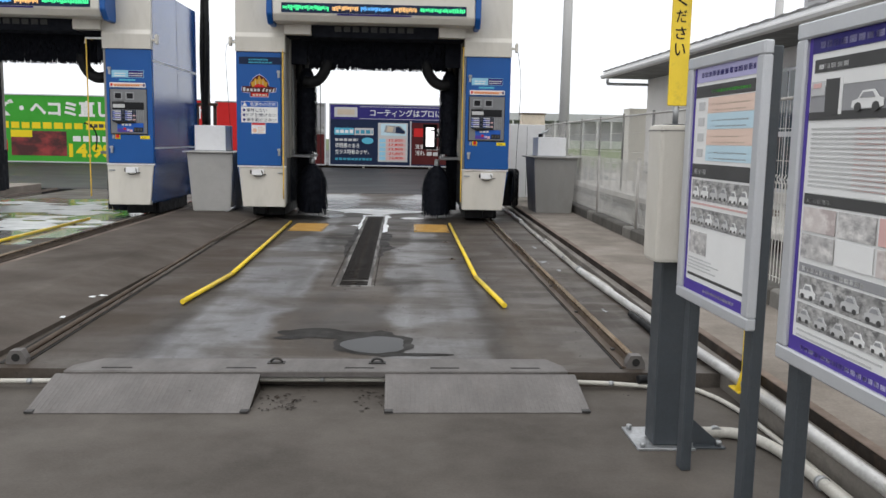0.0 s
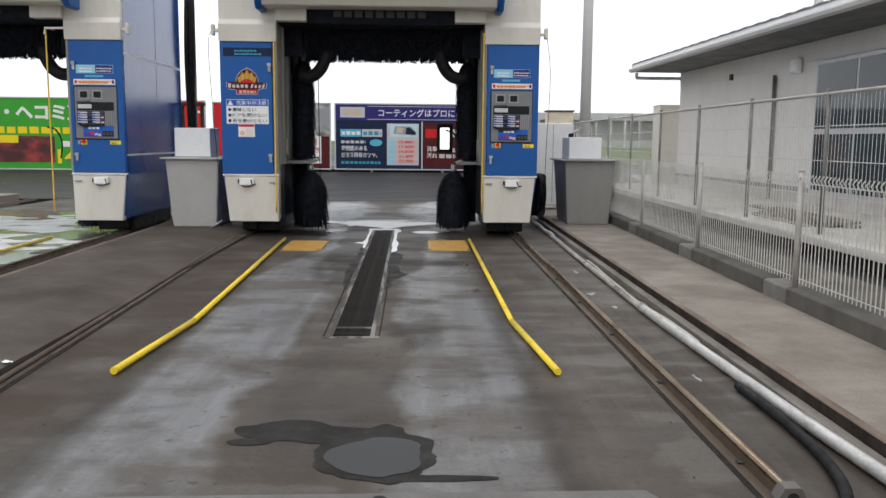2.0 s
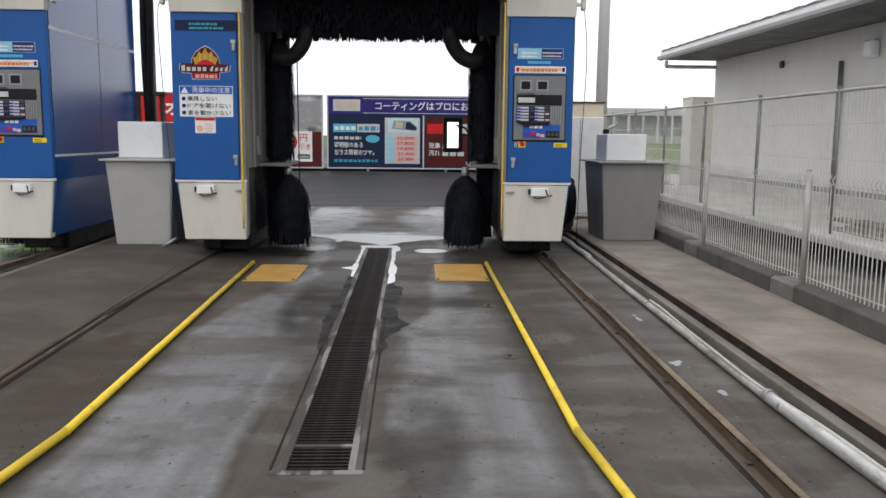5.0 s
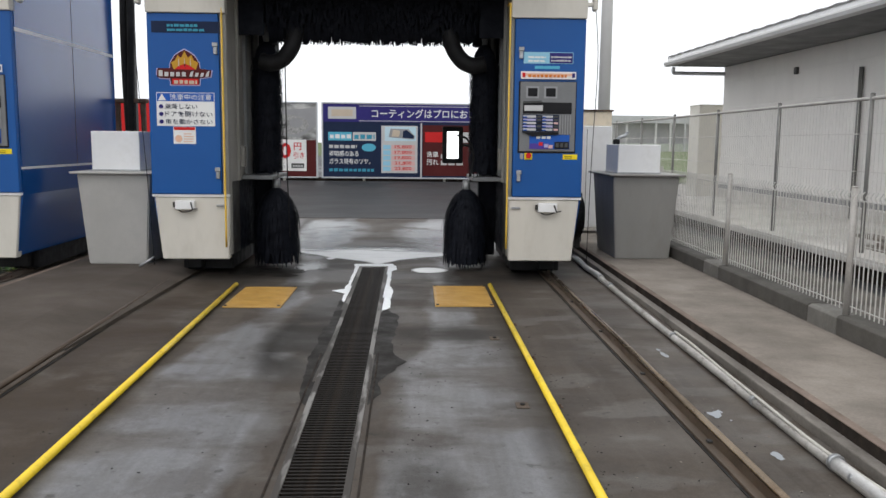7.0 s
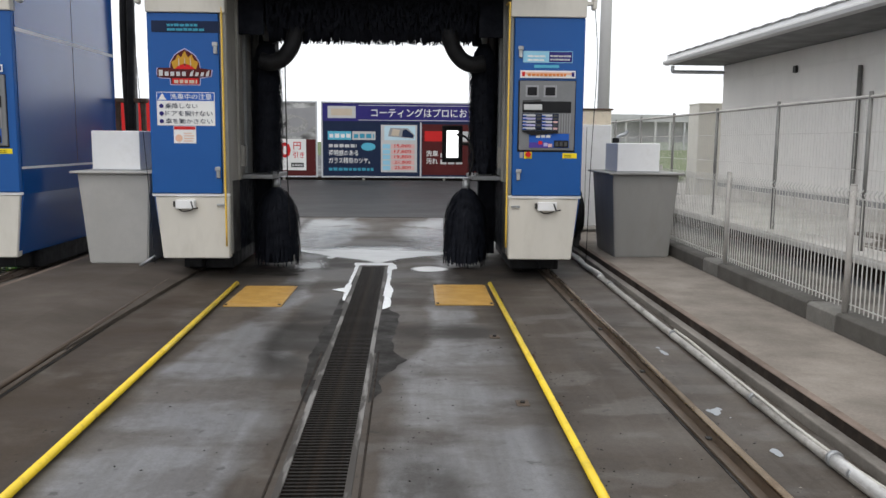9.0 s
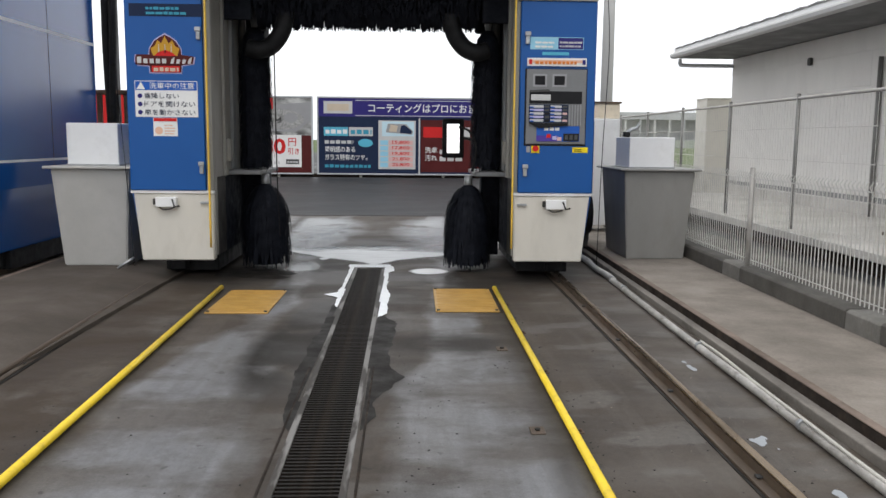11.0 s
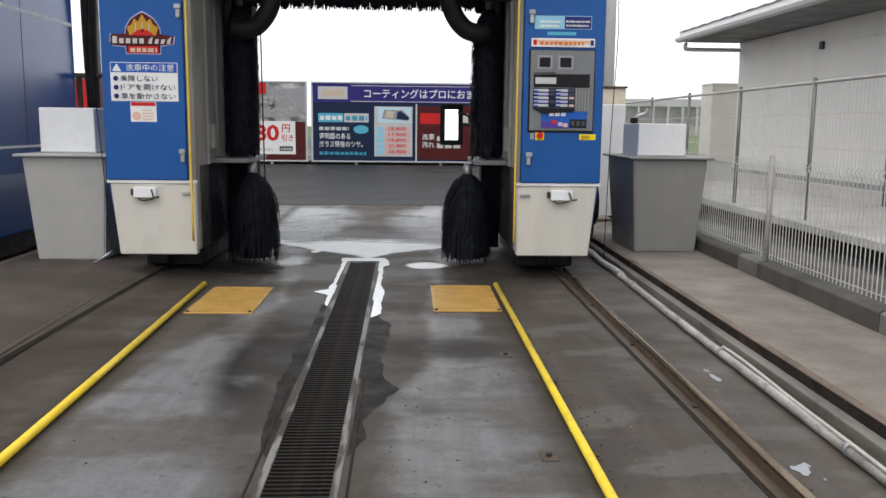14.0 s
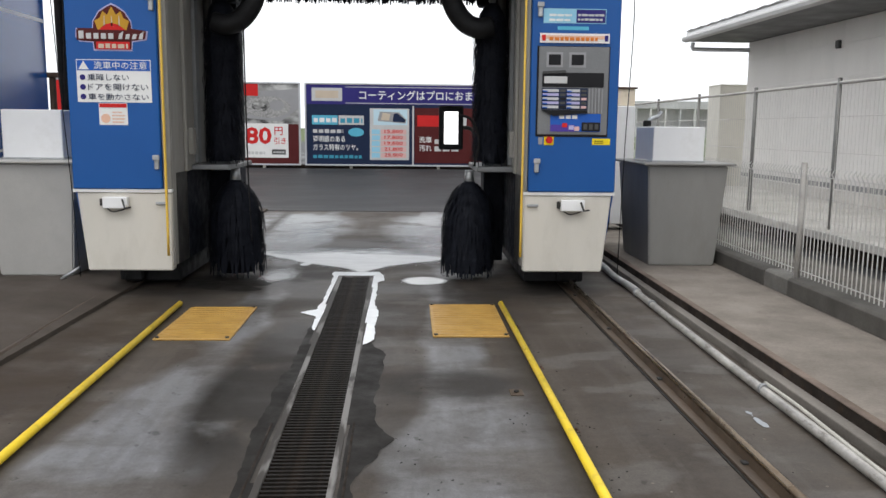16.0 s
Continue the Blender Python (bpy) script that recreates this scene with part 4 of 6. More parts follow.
        part("safety_tube", tubed(curve_pts([(tx, 0.2, 2.5), (tx, -0.02, 2.48), (tx, -0.04, 2.35), (tx, -0.04, 1.3), (tx, -0.04, 0.32)], 6), 0.009, 8), M["tube"], e, "thin yellow safety tube")
        part("tray", boxed(X(0.96), X(IN), 0.55, 1.5, 0.90, 0.94, 0.006), M["panel"], e, "grey splash tray")
        # blackened trucks and an added dark block hold the shade under the skirt
        part("wheel_truck", boxed(X(1.60), X(1.76), 0.42, 0.70, 0.048, 0.24, 0.02), M["rubber"], e)
        part("wheel_truck", boxed(X(1.55), X(1.80), 1.5, 1.9, 0.02, 0.24, 0.02), M["black"], e)
        part("floor_skirt", boxed(X(1.34), X(1.81), 0.50, 2.05, 0.040, 0.23, 0.01), M["rubber"], e)
        part("arm", tubed(curve_pts([(X(1.06), 0.62, 2.02), (X(0.96), 0.6, 2.0), (X(0.85), 0.6, 2.045), (X(0.76), 0.6, 2.17), (X(0.72), 0.6, 2.34)], 6), 0.078, 14), M["rubber"], e, "black corrugated guard arm")
        mop(e, X(0.975) if s < 0 else X(0.92), 0.85, rng)
        side_brush(e, X(1.052) if s < 0 else X(1.085), 0.85, rng)
        part("splash_back", boxed(X(1.07), X(IN), 1.2, 1.24, 0.10, 2.07, 0.004), M["black"], e)
        part("brush_motor", boxed(X(1.0), X(IN), 1.1, 1.24, 2.24, 2.62, 0.01), M["black"], e)
        part("motor_foot", boxed(X(1.12), X(IN), 1.1, 1.24, 2.07, 2.24, 0.004), M["black"], e)
        part("brush_shaft", tubed([(X(1.16), 0.85, 2.0), (X(1.16), 0.85, 2.6)], 0.035, 10), M["dark"], e)
        part("brush_guard", boxed(X(1.0), X(IN), 0.45, 0.49, 2.24, 2.6, 0.006), M["black"], e)
        part("rear_post", boxed(X(1.12), X(IN), 1.75, 2.05, 0.24, 2.7, 0.01), M["black"], e)
    part("signal_cable", tubed(curve_pts([(0.80, 0.40, 1.34), (0.90, 0.42, 1.30), (0.96, 0.44, 1.15), (0.93, 0.46, 0.95)], 8), 0.010, 8), M["rubber"], e)
    part("arm_cable", tubed(curve_pts([(-0.82, 0.52, 2.0), (-0.815, 0.51, 1.5), (-0.81, 0.52, 0.9), (-0.80, 0.56, 0.35)]), 0.006, 6), M["rubber"], e)
    top_brush(e, 0.75, rng)
    part("roof_beam", boxed(-IN, IN, 0.05, D, 2.74, H, 0.02), M["cream"], e, "cream roof beam")
    part("roof_lining", boxed(-IN, IN, 0.08, D - 0.05, 2.58, 2.735, 0.01), M["black"], e)
    fas = bmesh.new()
    prism(fas, [(-0.03, 2.58), (-0.06, 2.74), (0.05, 2.74), (0.05, 2.58)], "x", -0.88, 0.88, 0.004)
    part("fascia", fas, M["black"], e, "dark fascia under the sign")
    for s in (-1, 1):
        part("fascia_end", prism(bmesh.new(), [(s * 0.88, 2.60), (s * 1.25, 2.60), (s * 1.25, 2.78), (s * 0.88, 2.78)], "y", -0.1, 0.05, 0.006), M["cream"], e)
    sign = bmesh.new()
    prism(sign, [(-0.34, 2.74), (-0.40, 2.83), (-0.38, 3.2), (0.05, 3.24), (0.05, 2.74)], "x", -1.36, 1.36, 0.012)
    sg = part("sign_box", sign, M["cream"], e, "cream sign box with lit lettering panel")
    for s in (-1, 1):
        part("end_cap", prism(bmesh.new(), [(-0.30, 2.7), (-0.42, 2.82), (-0.40, 3.22), (0.0, 3.26), (0.0, 2.7)], "x", s * 1.362, s * 1.44, 0.015), M["blue"], sg)
    part("panel_window", prism(bmesh.new(), [(-0.405, 2.85), (-0.393, 2.98), (-0.39, 2.98), (-0.39, 2.85)], "x", -1.24, 1.24), INK["dkblue"], sg)
    k = 0
    r2 = random.Random(5)
    for a, b, m in ((-1.22, -0.62, "led_green"), (-0.56, -0.22, "led_amber"), (-0.18, 0.22, "led_blue"), (0.26, 0.56, "led_amber"), (0.62, 1.22, "led_green")):
        bm = bmesh.new()
        xx = a
        while xx < b:
            w = r2.uniform(0.008, 0.022)
            z0 = 2.875 + r2.uniform(0, 0.03)
            box(bm, xx, xx + w, -0.412, -0.406, z0, 2.95 - r2.uniform(0, 0.02))
            xx += w + 0.007
        part("led_text", bm, M[m], sg)["kind"] = "stuff"
    part("blue_band", prism(bmesh.new(), [(-0.402, 2.825), (-0.404, 2.845), (-0.38, 2.845), (-0.38, 2.825)], "x", -0.5, 0.5), INK["navy"], sg)
    # product lettering stands in as plain bars
    for i in range(9):
        part("name_bar", boxed(-0.56 + i * 0.125, -0.47 + i * 0.125, -0.066, -0.03, 2.655, 2.725), INK["dkgrey"], e)
    return e


RNG = random.Random(11)
near_gate = gate(CX, FACE, "blue and cream drive-through car wash gate with black brushes", rng=RNG)
far_gate = copy_thing(near_gate, pose(CX - PITCH, FACE, 0))
far_gate["label"] = "blue and cream car wash gate over the far lane"


for c in list(far_gate.children):
    if c.name.startswith(("wheel_brush", "side_brush")) and c.data.vertices[0].co.x > 0:
        c.location.x += 0.26
    if c.name.startswith("safety_tube") and c.data.vertices[0].co.x > 0:
        c.location.x -= 0.20
        part("tube_hanger", tubed([(1.25, -0.04, 2.49), (1.03, -0.04, 2.49), (1.02, -0.04, 2.42)], 0.014, 8), M["white"], far_gate)


# signs and controls on the gates
def control_panel(g):
    part("panel_recess", boxed(1.322, 1.838, -0.030, -0.0245, 1.185, 1.815, 0.002), INK["black"], g)
    e = part("control_panel", boxed(1.335, 1.83, -0.04, -0.024, 1.20, 1.81, 0.004), M["panel"], g, "grey payment and control panel")
    y = -0.042
    for x0, x1 in ((1.386, 1.502), (1.546, 1.664)):
        sheet("lens_frame", x0, x1, 1.668, 1.772, y, INK["grey"], e)
        part("lens", boxed(x0 + 0.016, x1 - 0.016, y - 0.004, y - 0.001, 1.684, 1.756, 0.002), INK["black"], e)
    part("slot_band", boxed(1.36, 1.795, y - 0.003, y, 1.532, 1.632, 0.001), INK["black"], e)
    part("slot_hood", prism(bmesh.new(), [(1.36, 1.640), (1.52, 1.648), (1.53, 1.630), (1.36, 1.622)], "y", y - 0.012, y), INK["dkgrey"], e)
    part("note_slot", boxed(1.372, 1.535, y - 0.008, y - 0.003, 1.556, 1.605, 0.002), INK["ltgrey"], e)
    for x0, x1, tail in ((1.358, 1.482, "black"), (1.530, 1.632, "pink")):
        part("button_field", boxed(x0, x1 + 0.052, y - 0.002, y, 1.375, 1.525, 0.001), INK["dkblue"], e)
        for j in range(5):
            z = 1.384 + j * 0.0285
            sheet("button", x0 + 0.006, x1 - 0.004, z, z + 0.019, y - 0.004, INK["lilac" if j % 2 else "ltgrey"], e)
            sheet("button_tab", x0 + 0.006, x0 + 0.040, z, z + 0.009, y - 0.006, INK["blue"], e)
            sheet("button_side", x1 + 0.006, x1 + 0.044, z, z + 0.018, y - 0.004, INK[tail if j in (0, 2) else "dkgrey"], e)
    for i in range(5):
        part("coin_guide", boxed(1.690 + i * 0.023, 1.700 + i * 0.023, y - 0.006, y, 1.350, 1.525, 0.002), INK["grey"], e)
    part("hand_shelf", prism(bmesh.new(), [(1.355, 1.372), (1.680, 1.372), (1.680, 1.352), (1.445, 1.330)], "y", y - 0.018, y), INK["black"], e)
    sheet("display", 1.424, 1.782, 1.222, 1.348, y - 0.003, INK["blue"], e)
    sheet("display_shade", 1.424, 1.60, 1.222, 1.270, y - 0.005, INK["purple"], e)
    for i in range(3):
        sheet("display_key", 1.486 + i * 0.046, 1.522 + i * 0.046, 1.312, 1.336, y - 0.005, INK["white"], e)
    for x0, z0, c in ((1.508, 1.252, "red"), (1.556, 1.236, "lilac"), (1.596, 1.228, "pink")):
        sheet("key", x0, x0 + 0.036, z0, z0 + 0.030, y - 0.007, INK[c], e)
    part("card_slot", boxed(1.648, 1.778, y - 0.010, y - 0.003, 1.226, 1.288, 0.003), INK["black"], e)
    for i in range(3):
        sheet("slot_lip", 1.660 + i * 0.040, 1.685 + i * 0.040, 1.238, 1.276, y - 0.012, INK["dkgrey"], e)
    yd = -0.027
    st = sheet("notice_sticker", 1.36, 1.80, 1.97, 2.07, yd, INK["sky"], g, "pale blue and navy notice sticker")
    sheet("dark_half", 1.59, 1.795, 1.975, 2.065, yd - 0.002, INK["navy"], st)
    bars("small_print", 1.60, 1.79, 1.99, 2.05, yd - 0.004, 2, INK["ltgrey"], st, 0.5, 4)
    bars("small_print", 1.40, 1.58, 1.985, 2.05, yd - 0.002, 2, INK["white"], st, 0.5, 5)
    sheet("strip_sticker", 1.46, 1.68, 1.925, 1.95, yd, INK["cyan"], g)
    w = sheet("warning_strip", 1.335, 1.825, 1.835, 1.90, yd - 0.02, INK["white"], g, "white strip with warning signs")
    sheet("strip_line", 1.345, 1.80, 1.862, 1.885, yd - 0.022, INK["salmon"], w)
    bars("strip_print", 1.40, 1.74, 1.850, 1.886, yd - 0.024, 1, INK["orange"], w, 0.7, 12, 4)
    for x, c in ((1.35, "red"), (1.79, "navy")):
        sheet("sign_dot", x, x + 0.025, 1.848, 1.888, yd - 0.024, INK[c], w)
    b = sheet("button_plate", 1.385, 1.455, 1.125, 1.195, yd, INK["yellow"], g, "yellow plate with red stop button")
    part("stop_button", tubed([(1.42, yd, 1.162), (1.42, yd - 0.03, 1.162)], 0.024, 14), INK["red"], b)
    sheet("tag", 1.345, 1.375, 1.13, 1.18, yd, INK["grey"], g)
    y2 = sheet("caution_label", 1.73, 1.86, 1.13, 1.175, yd, INK["yellow"], g)
    bars("label_print", 1.745, 1.83, 1.14, 1.168, yd - 0.002, 2, INK["black"], y2, 0.4, 6)


def notice_stickers(g):
    yd = -0.027
    t = sheet("model_plate", -1.885, -1.30, 2.19, 2.29, yd, INK["dkblue"], g, "dark plate with blue lettering bars")
    bars("plate_print", -1.75, -1.4, 2.205, 2.28, yd - 0.002, 2, INK["teal"], t, 0.6, 8)
    # crown badge, its lettering left as plain bands
    bm = bmesh.new()
    rim = [(-1.735, 1.765), (-1.475, 1.765), (-1.47, 1.825), (-1.375, 1.84), (-1.365, 1.90), (-1.47, 1.915), (-1.475, 1.965), (-1.515, 2.03), (-1.565, 2.065), (-1.605, 2.085), (-1.645, 2.065), (-1.695, 2.03), (-1.735, 1.965), (-1.74, 1.915), (-1.85, 1.915), (-1.855, 1.86), (-1.83, 1.825), (-1.74, 1.82)]
    prism(bm, rim, "y", yd, yd + 0.0015)
    cr = part("crown_badge", bm, INK["lilac"], g, "red and gold crown badge")
    cxm, czm = -1.605, 1.92
    part("badge_ground", prism(bmesh.new(), [(cxm + (u - cxm) * 0.955, czm + (v - czm) * 0.93) for u, v in rim], "y", yd - 0.0015, yd), INK["maroon"], cr)
    part("crown", prism(bmesh.new(), [(-1.70, 1.90), (-1.51, 1.90), (-1.488, 1.965), (-1.525, 1.985), (-1.545, 2.03), (-1.575, 2.005), (-1.605, 2.062), (-1.635, 2.005), (-1.665, 2.03), (-1.685, 1.985), (-1.722, 1.965)], "y", yd - 0.003, yd - 0.001), INK["gold"], cr)
    for x0 in (-1.655, -1.605, -1.555):
        part("crown_arch", prism(bmesh.new(), [(x0 - 0.006, 1.93), (x0 + 0.006, 1.93), (x0 + 0.002, 2.0), (x0 - 0.002, 2.0)], "y", yd - 0.0045, yd - 0.002), INK["tan"], cr)
    part("velvet", prism(bmesh.new(), [(-1.70, 1.90), (-1.51, 1.90), (-1.555, 1.938), (-1.605, 1.952), (-1.655, 1.938)], "y", yd - 0.0045, yd - 0.002), INK["red"], cr)
    part("band", prism(bmesh.new(), [(-1.845, 1.835), (-1.385, 1.845), (-1.375, 1.892), (-1.47, 1.905), (-1.845, 1.905)], "y", yd - 0.006, yd - 0.004), INK["maroon"], cr)
    for i in range(5):
        part("badge_letter", boxed(-1.83 + i * 0.050, -1.797 + i * 0.050, yd - 0.008, yd - 0.005, 1.845, 1.882 + (0.015 if i == 0 else 0)), INK["ltgrey"], cr)
    for i in range(4):
        x0 = -1.565 + i * 0.046
        part("badge_letter", prism(bmesh.new(), [(x0, 1.845), (x0 + 0.026, 1.845), (x0 + 0.036, 1.878 + (0.02 if i in (0, 3) else 0)), (x0 + 0.010, 1.878)], "y", yd - 0.008, yd - 0.005), INK["ltgrey"], cr)
    part("lower_band", boxed(-1.715, -1.49, yd - 0.006, yd - 0.003, 1.775, 1.826, 0.001), INK["red"], cr)
    bars("lower_print", -1.70, -1.50, 1.782, 1.82, yd - 0.008, 1, INK["tan"], cr, 0.85, 9, 7)
    w = sheet("warning_notice", -1.86, -1.355, 1.42, 1.71, yd, INK["white"], g, "white notice of rules during washing")
    sheet("notice_head", -1.855, -1.36, 1.635, 1.705, yd - 0.002, INK["blue"], w)
    bm = bmesh.new()
    prism(bm, [(-1.845, 1.642), (-1.775, 1.642), (-1.81, 1.70)], "y", yd - 0.004, yd - 0.001)
    part("warning_triangle", bm, INK["white"], w)
    writing("heading", "洗車中の注意", INK["white"], w, front(-1.74, yd - 0.0045, 1.645), 0.052, 0.36, 0.004)
    for i, line in enumerate(("車を動かさない", "ドアを開けない", "乗降しない")):
        z = 1.435 + i * 0.066
        part("bullet", tubed([(-1.82, yd, z + 0.022), (-1.82, yd - 0.004, z + 0.022)], 0.019, 12), INK["navy"], w)
        writing("rule", line, INK["dkblue"], w, front(-1.785, yd - 0.0045, z), 0.046, (0.41, 0.41, 0.28)[i], 0.003)
    cr.location.z -= 0.027
    w.location.z -= 0.030
    r = sheet("small_notice", -1.72, -1.525, 1.255, 1.405, yd, INK["white"], g, "small white and red notice")
    sheet("notice_top", -1.715, -1.53, 1.375, 1.402, yd - 0.002, INK["red"], r)
    part("seal", tubed([(-1.675, yd, 1.30), (-1.675, yd - 0.003, 1.30)], 0.032, 14), INK["salmon"], r)
    bars("small_print", -1.63, -1.535, 1.27, 1.36, yd - 0.002, 4, INK["salmon"], r, 0.45, 10)
    r.location.z -= 0.020


for g in (near_gate, far_gate):
    control_panel(g)
    notice_stickers(g)

# lit signal panel hung behind the opening
e = part("signal_panel", boxed(0.72, 0.96, 2.28, 2.34, 1.03, 1.46, 0.012), M["rubber"], near_gate, "upright lit white signal panel in a black housing")
part("screen", boxed(0.772, 0.908, 2.274, 2.279, 1.085, 1.40, 0.003), M["led_white"], e)
part("bracket", tubed(curve_pts([(0.96, 2.31, 1.25), (1.05, 2.3, 1.22), (1.12, 2.2, 1.05), (1.15, 2.05, 0.95)]), 0.018, 8), M["dark"], e)


# ---- tanks with boxes on them, hoses ----
def tank(x0, x1, y0, y1, z0, label, mat, taper=0.06):
    e = empty("tank", (x0 + x1) / 2, (y0 + y1) / 2, z0, label, "tank", group="grey tanks")
    w, d, h = (x1 - x0) / 2, (y1 - y0) / 2, 0.97 - z0 - 0.02
    bm = bmesh.new()
    b = [bm.verts.new((sx * (w - taper), sy * (d - taper), 0)) for sx, sy in ((-1, -1), (1, -1), (1, 1), (-1, 1))]
    t = [bm.verts.new((sx * w, sy * d, h)) for sx, sy in ((-1, -1), (1, -1), (1, 1), (-1, 1))]
    bm.faces.new(b[::-1])
    bm.faces.new(t)
    for i in range(4):
        bm.faces.new((b[i], b[(i + 1) % 4], t[(i + 1) % 4], t[i]))
    bmesh.ops.bevel(bm, geom=bm.edges[:], offset=0.011, segments=2, affect="EDGES")
    part("body", bm, M[mat], e)
    part("lid", boxed(-w - 0.05, w + 0.05, -d - 0.05, d + 0.05, h, h + 0.022, 0.006), M[mat], e)
    return e


def white_box(x0, x1, y0, y1, z1, label):
    e = empty("cover_box", (x0 + x1) / 2, (y0 + y1) / 2, 0.972, label, "box", group="cover boxes")
    w, d, h = (x1 - x0) / 2, (y1 - y0) / 2, z1 - 0.972
    part("shell", boxed(-w, w, -d, d, 0, h, 0.006), M["white"], e)
    part("plinth", boxed(-w - 0.01, w + 0.01, -d - 0.01, d + 0.01, 0, 0.014, 0.003), M["steel"], e)
    return e


tank(1.99, 2.67, 12.42, 13.40, 0.095, "grey plastic tank with a lid on the walkway", "frp")
white_box(2.06, 2.5, 12.55, 13.1, 1.27, "plain white cover box standing on the tank lid")
tank(-3.145, -2.48, 11.81, 12.78, 0.10, "pale grey plastic tank with a lid on the island", "frp_pale")
white_box(-3.08, -2.63, 12.02, 12.5, 1.345, "plain white cover box standing on the tank lid")
# hose mast behind the island tank
e = empty("hose_mast", -3.43, 14.2, 0.1, "black bundle of hoses rising on a mast", "mast")
part("mast_post", boxed(-0.05, 0.05, 0.02, 0.12, 0, 4.6, 0.006), M["dark"], e)
for k, (dx, dy) in enumerate(((-0.03, -0.02), (0.03, -0.04))):
    P = [(dx + 0.02 * math.sin(z * 2.1 + k * 2), dy + 0.01 * math.cos(z * 3 + k), z) for z in np.linspace(0.2, 4.6, 40)]
    part("hose", tubed(P, 0.042, 10), M["rubber"], e)
part("motor", boxed(-0.16, 0.14, -0.12, 0.12, 0.9, 1.25, 0.02), M["rubber"], e)
part("cross_bar", boxed(-0.2, 0.2, -0.05, 0.05, 1.60, 1.65, 0.008), M["rust"], e)
for x in (-0.15, 0.15):
    part("side_strut", boxed(x - 0.025, x + 0.025, -0.03, 0.03, 0.0, 1.60, 0.006), M["rust"], e)

# cables, strut, hose reel, tap
e = empty("hanging_cable", -2.43, 11.72, 0.12, "thin black cable hanging beside the gate", "cable", group="cables")
part("run", tubed(curve_pts([(0, 0, 0), (-0.04, 0, 0.8), (-0.09, 0, 1.6), (-0.11, 0, 2.3), (0.05, -0.1, 2.42)]), 0.0035, 6), M["rubber"], e)
e = empty("hanging_cable", 1.63, 11.9, 0.12, "thin black cable hanging beside the gate", "cable", group="cables")
part("run", tubed(curve_pts([(0, 0, 0), (0.02, 0, 1.0), (0.05, 0, 1.9), (-0.05, -0.3, 2.38)]), 0.0035, 6), M["rubber"], e)
e = empty("floor_strut", -2.573, 11.72, 0.082, "pale steel strut lying at the gate's foot", "strut")
part("bar", tubed([(0, 0, 0.018), (0.14, 0.03, 0.11)], 0.013, 8), M["steel"], e)
e = empty("hose_reel", 1.80, 13.3, 0.11, "black hose coil beside the gate", "hose reel")
for k in range(4):
    part("coil", tubed([(0.02 * k - 0.03, (0.26 - 0.02 * k) * math.cos(a), 0.36 + (0.26 - 0.02 * k) * math.sin(a)) for a in np.linspace(0, 2 * math.pi, 28)], 0.022, 8), M["rubber"], e)
part("stand", boxed(-0.03, 0.03, -0.06, 0.06, 0, 0.5, 0.006), M["dark"], e)
part("pump", boxed(-0.2, 0.12, 0.30, 0.75, 0.0, 0.62, 0.03), M["rubber"], e)
e = empty("standpipe", 2.22, 13.30, 0.97, "grey and black tap pipe standing behind the box", "tap")
part("riser", tubed([(0, 0, 0), (0, 0, 0.36)], 0.022, 10), M["dark"], e)
part("spout", tubed(curve_pts([(0, 0, 0.34), (0.04, 0, 0.38), (0.10, 0, 0.40), (0.13, 0, 0.44)]), 0.02, 10), M["steel"], e)
part("valve", boxed(-0.04, 0.03, -0.03, 0.03, 0.30, 0.36, 0.01), M["rubber"], e)

# cabinet behind the gate
e = empty("switch_cabinet", 2.25, 15.1, 0.12, "white switch cabinet with a cream top box", "cabinet")
part("body", boxed(-0.36, 0.30, -0.15, 0.25, 0.05, 1.39, 0.01), M["white"], e)
part("top_box", boxed(-0.12, 0.30, -0.12, 0.2, 1.39, 1.58, 0.01), M["ivory"], e)
part("top_lid", boxed(-0.14, 0.32, -0.14, 0.22, 1.58, 1.60, 0.004), M["rust"], e)
part("door_seam", boxed(-0.03, -0.024, -0.153, -0.149, 0.1, 1.35), M["dark"], e)
part("leg", boxed(-0.34, -0.28, -0.1, 0.2, 0, 0.05), M["dark"], e)
part("leg", boxed(0.22, 0.28, -0.1, 0.2, 0, 0.05), M["dark"], e)

# light pole
e = empty("utility_pole", 5.07, 26.8, 0.33, "tall grey concrete utility pole", "pole")
part("shaft", tubed([(0, 0, 0), (0, 0, 11)], [0.17, 0.12], 18), M["farlight"], e)


e = empty("utility_pole", 10.5, 23.5, 0.2, "thin grey pole rising behind the roof", "pole")
part("shaft", tubed([(0, 0, 0), (0, 0, 9)], [0.13, 0.10], 14), M["farlight"], e)


# ---- fences ----
def fence(x, y0, y1, z0, h, pitch, wires, label, mats, post_mat):
    """A run of mesh fence along y: posts, rails and upright wires."""
    e = empty("fence", x, y0, z0, label, "fence", group="mesh fences")
    n = int((y1 - y0) / pitch) + 1
    for k in range(n):
        yy = k * pitch
        p = part("post", tubed([(0, yy, 0), (0, yy, h + 0.02)], 0.021, 10), post_mat, e)
        part("post_cap", tubed([(0, yy, h + 0.02), (0, yy, h + 0.03)], [0.0235, 0.016], 10), post_mat, p)
    L = (n - 1) * pitch
    for z in wires:
        part("rail_wire", tubed([(0.012, 0, z), (0.012, L, z)], 0.0042, 6), mats, e)
    return e, L


e, L = fence(2.680 - KTURN * 11.72, -3.72, 17.6, 0.22, 0.78, 2.13, (0.06, 0.36, 0.72), "low pale grey wire mesh fence on the kerb", M["wire"], M["post_pale"])
e.rotation_euler = (0, 0, -KTURN)
bm = bmesh.new()
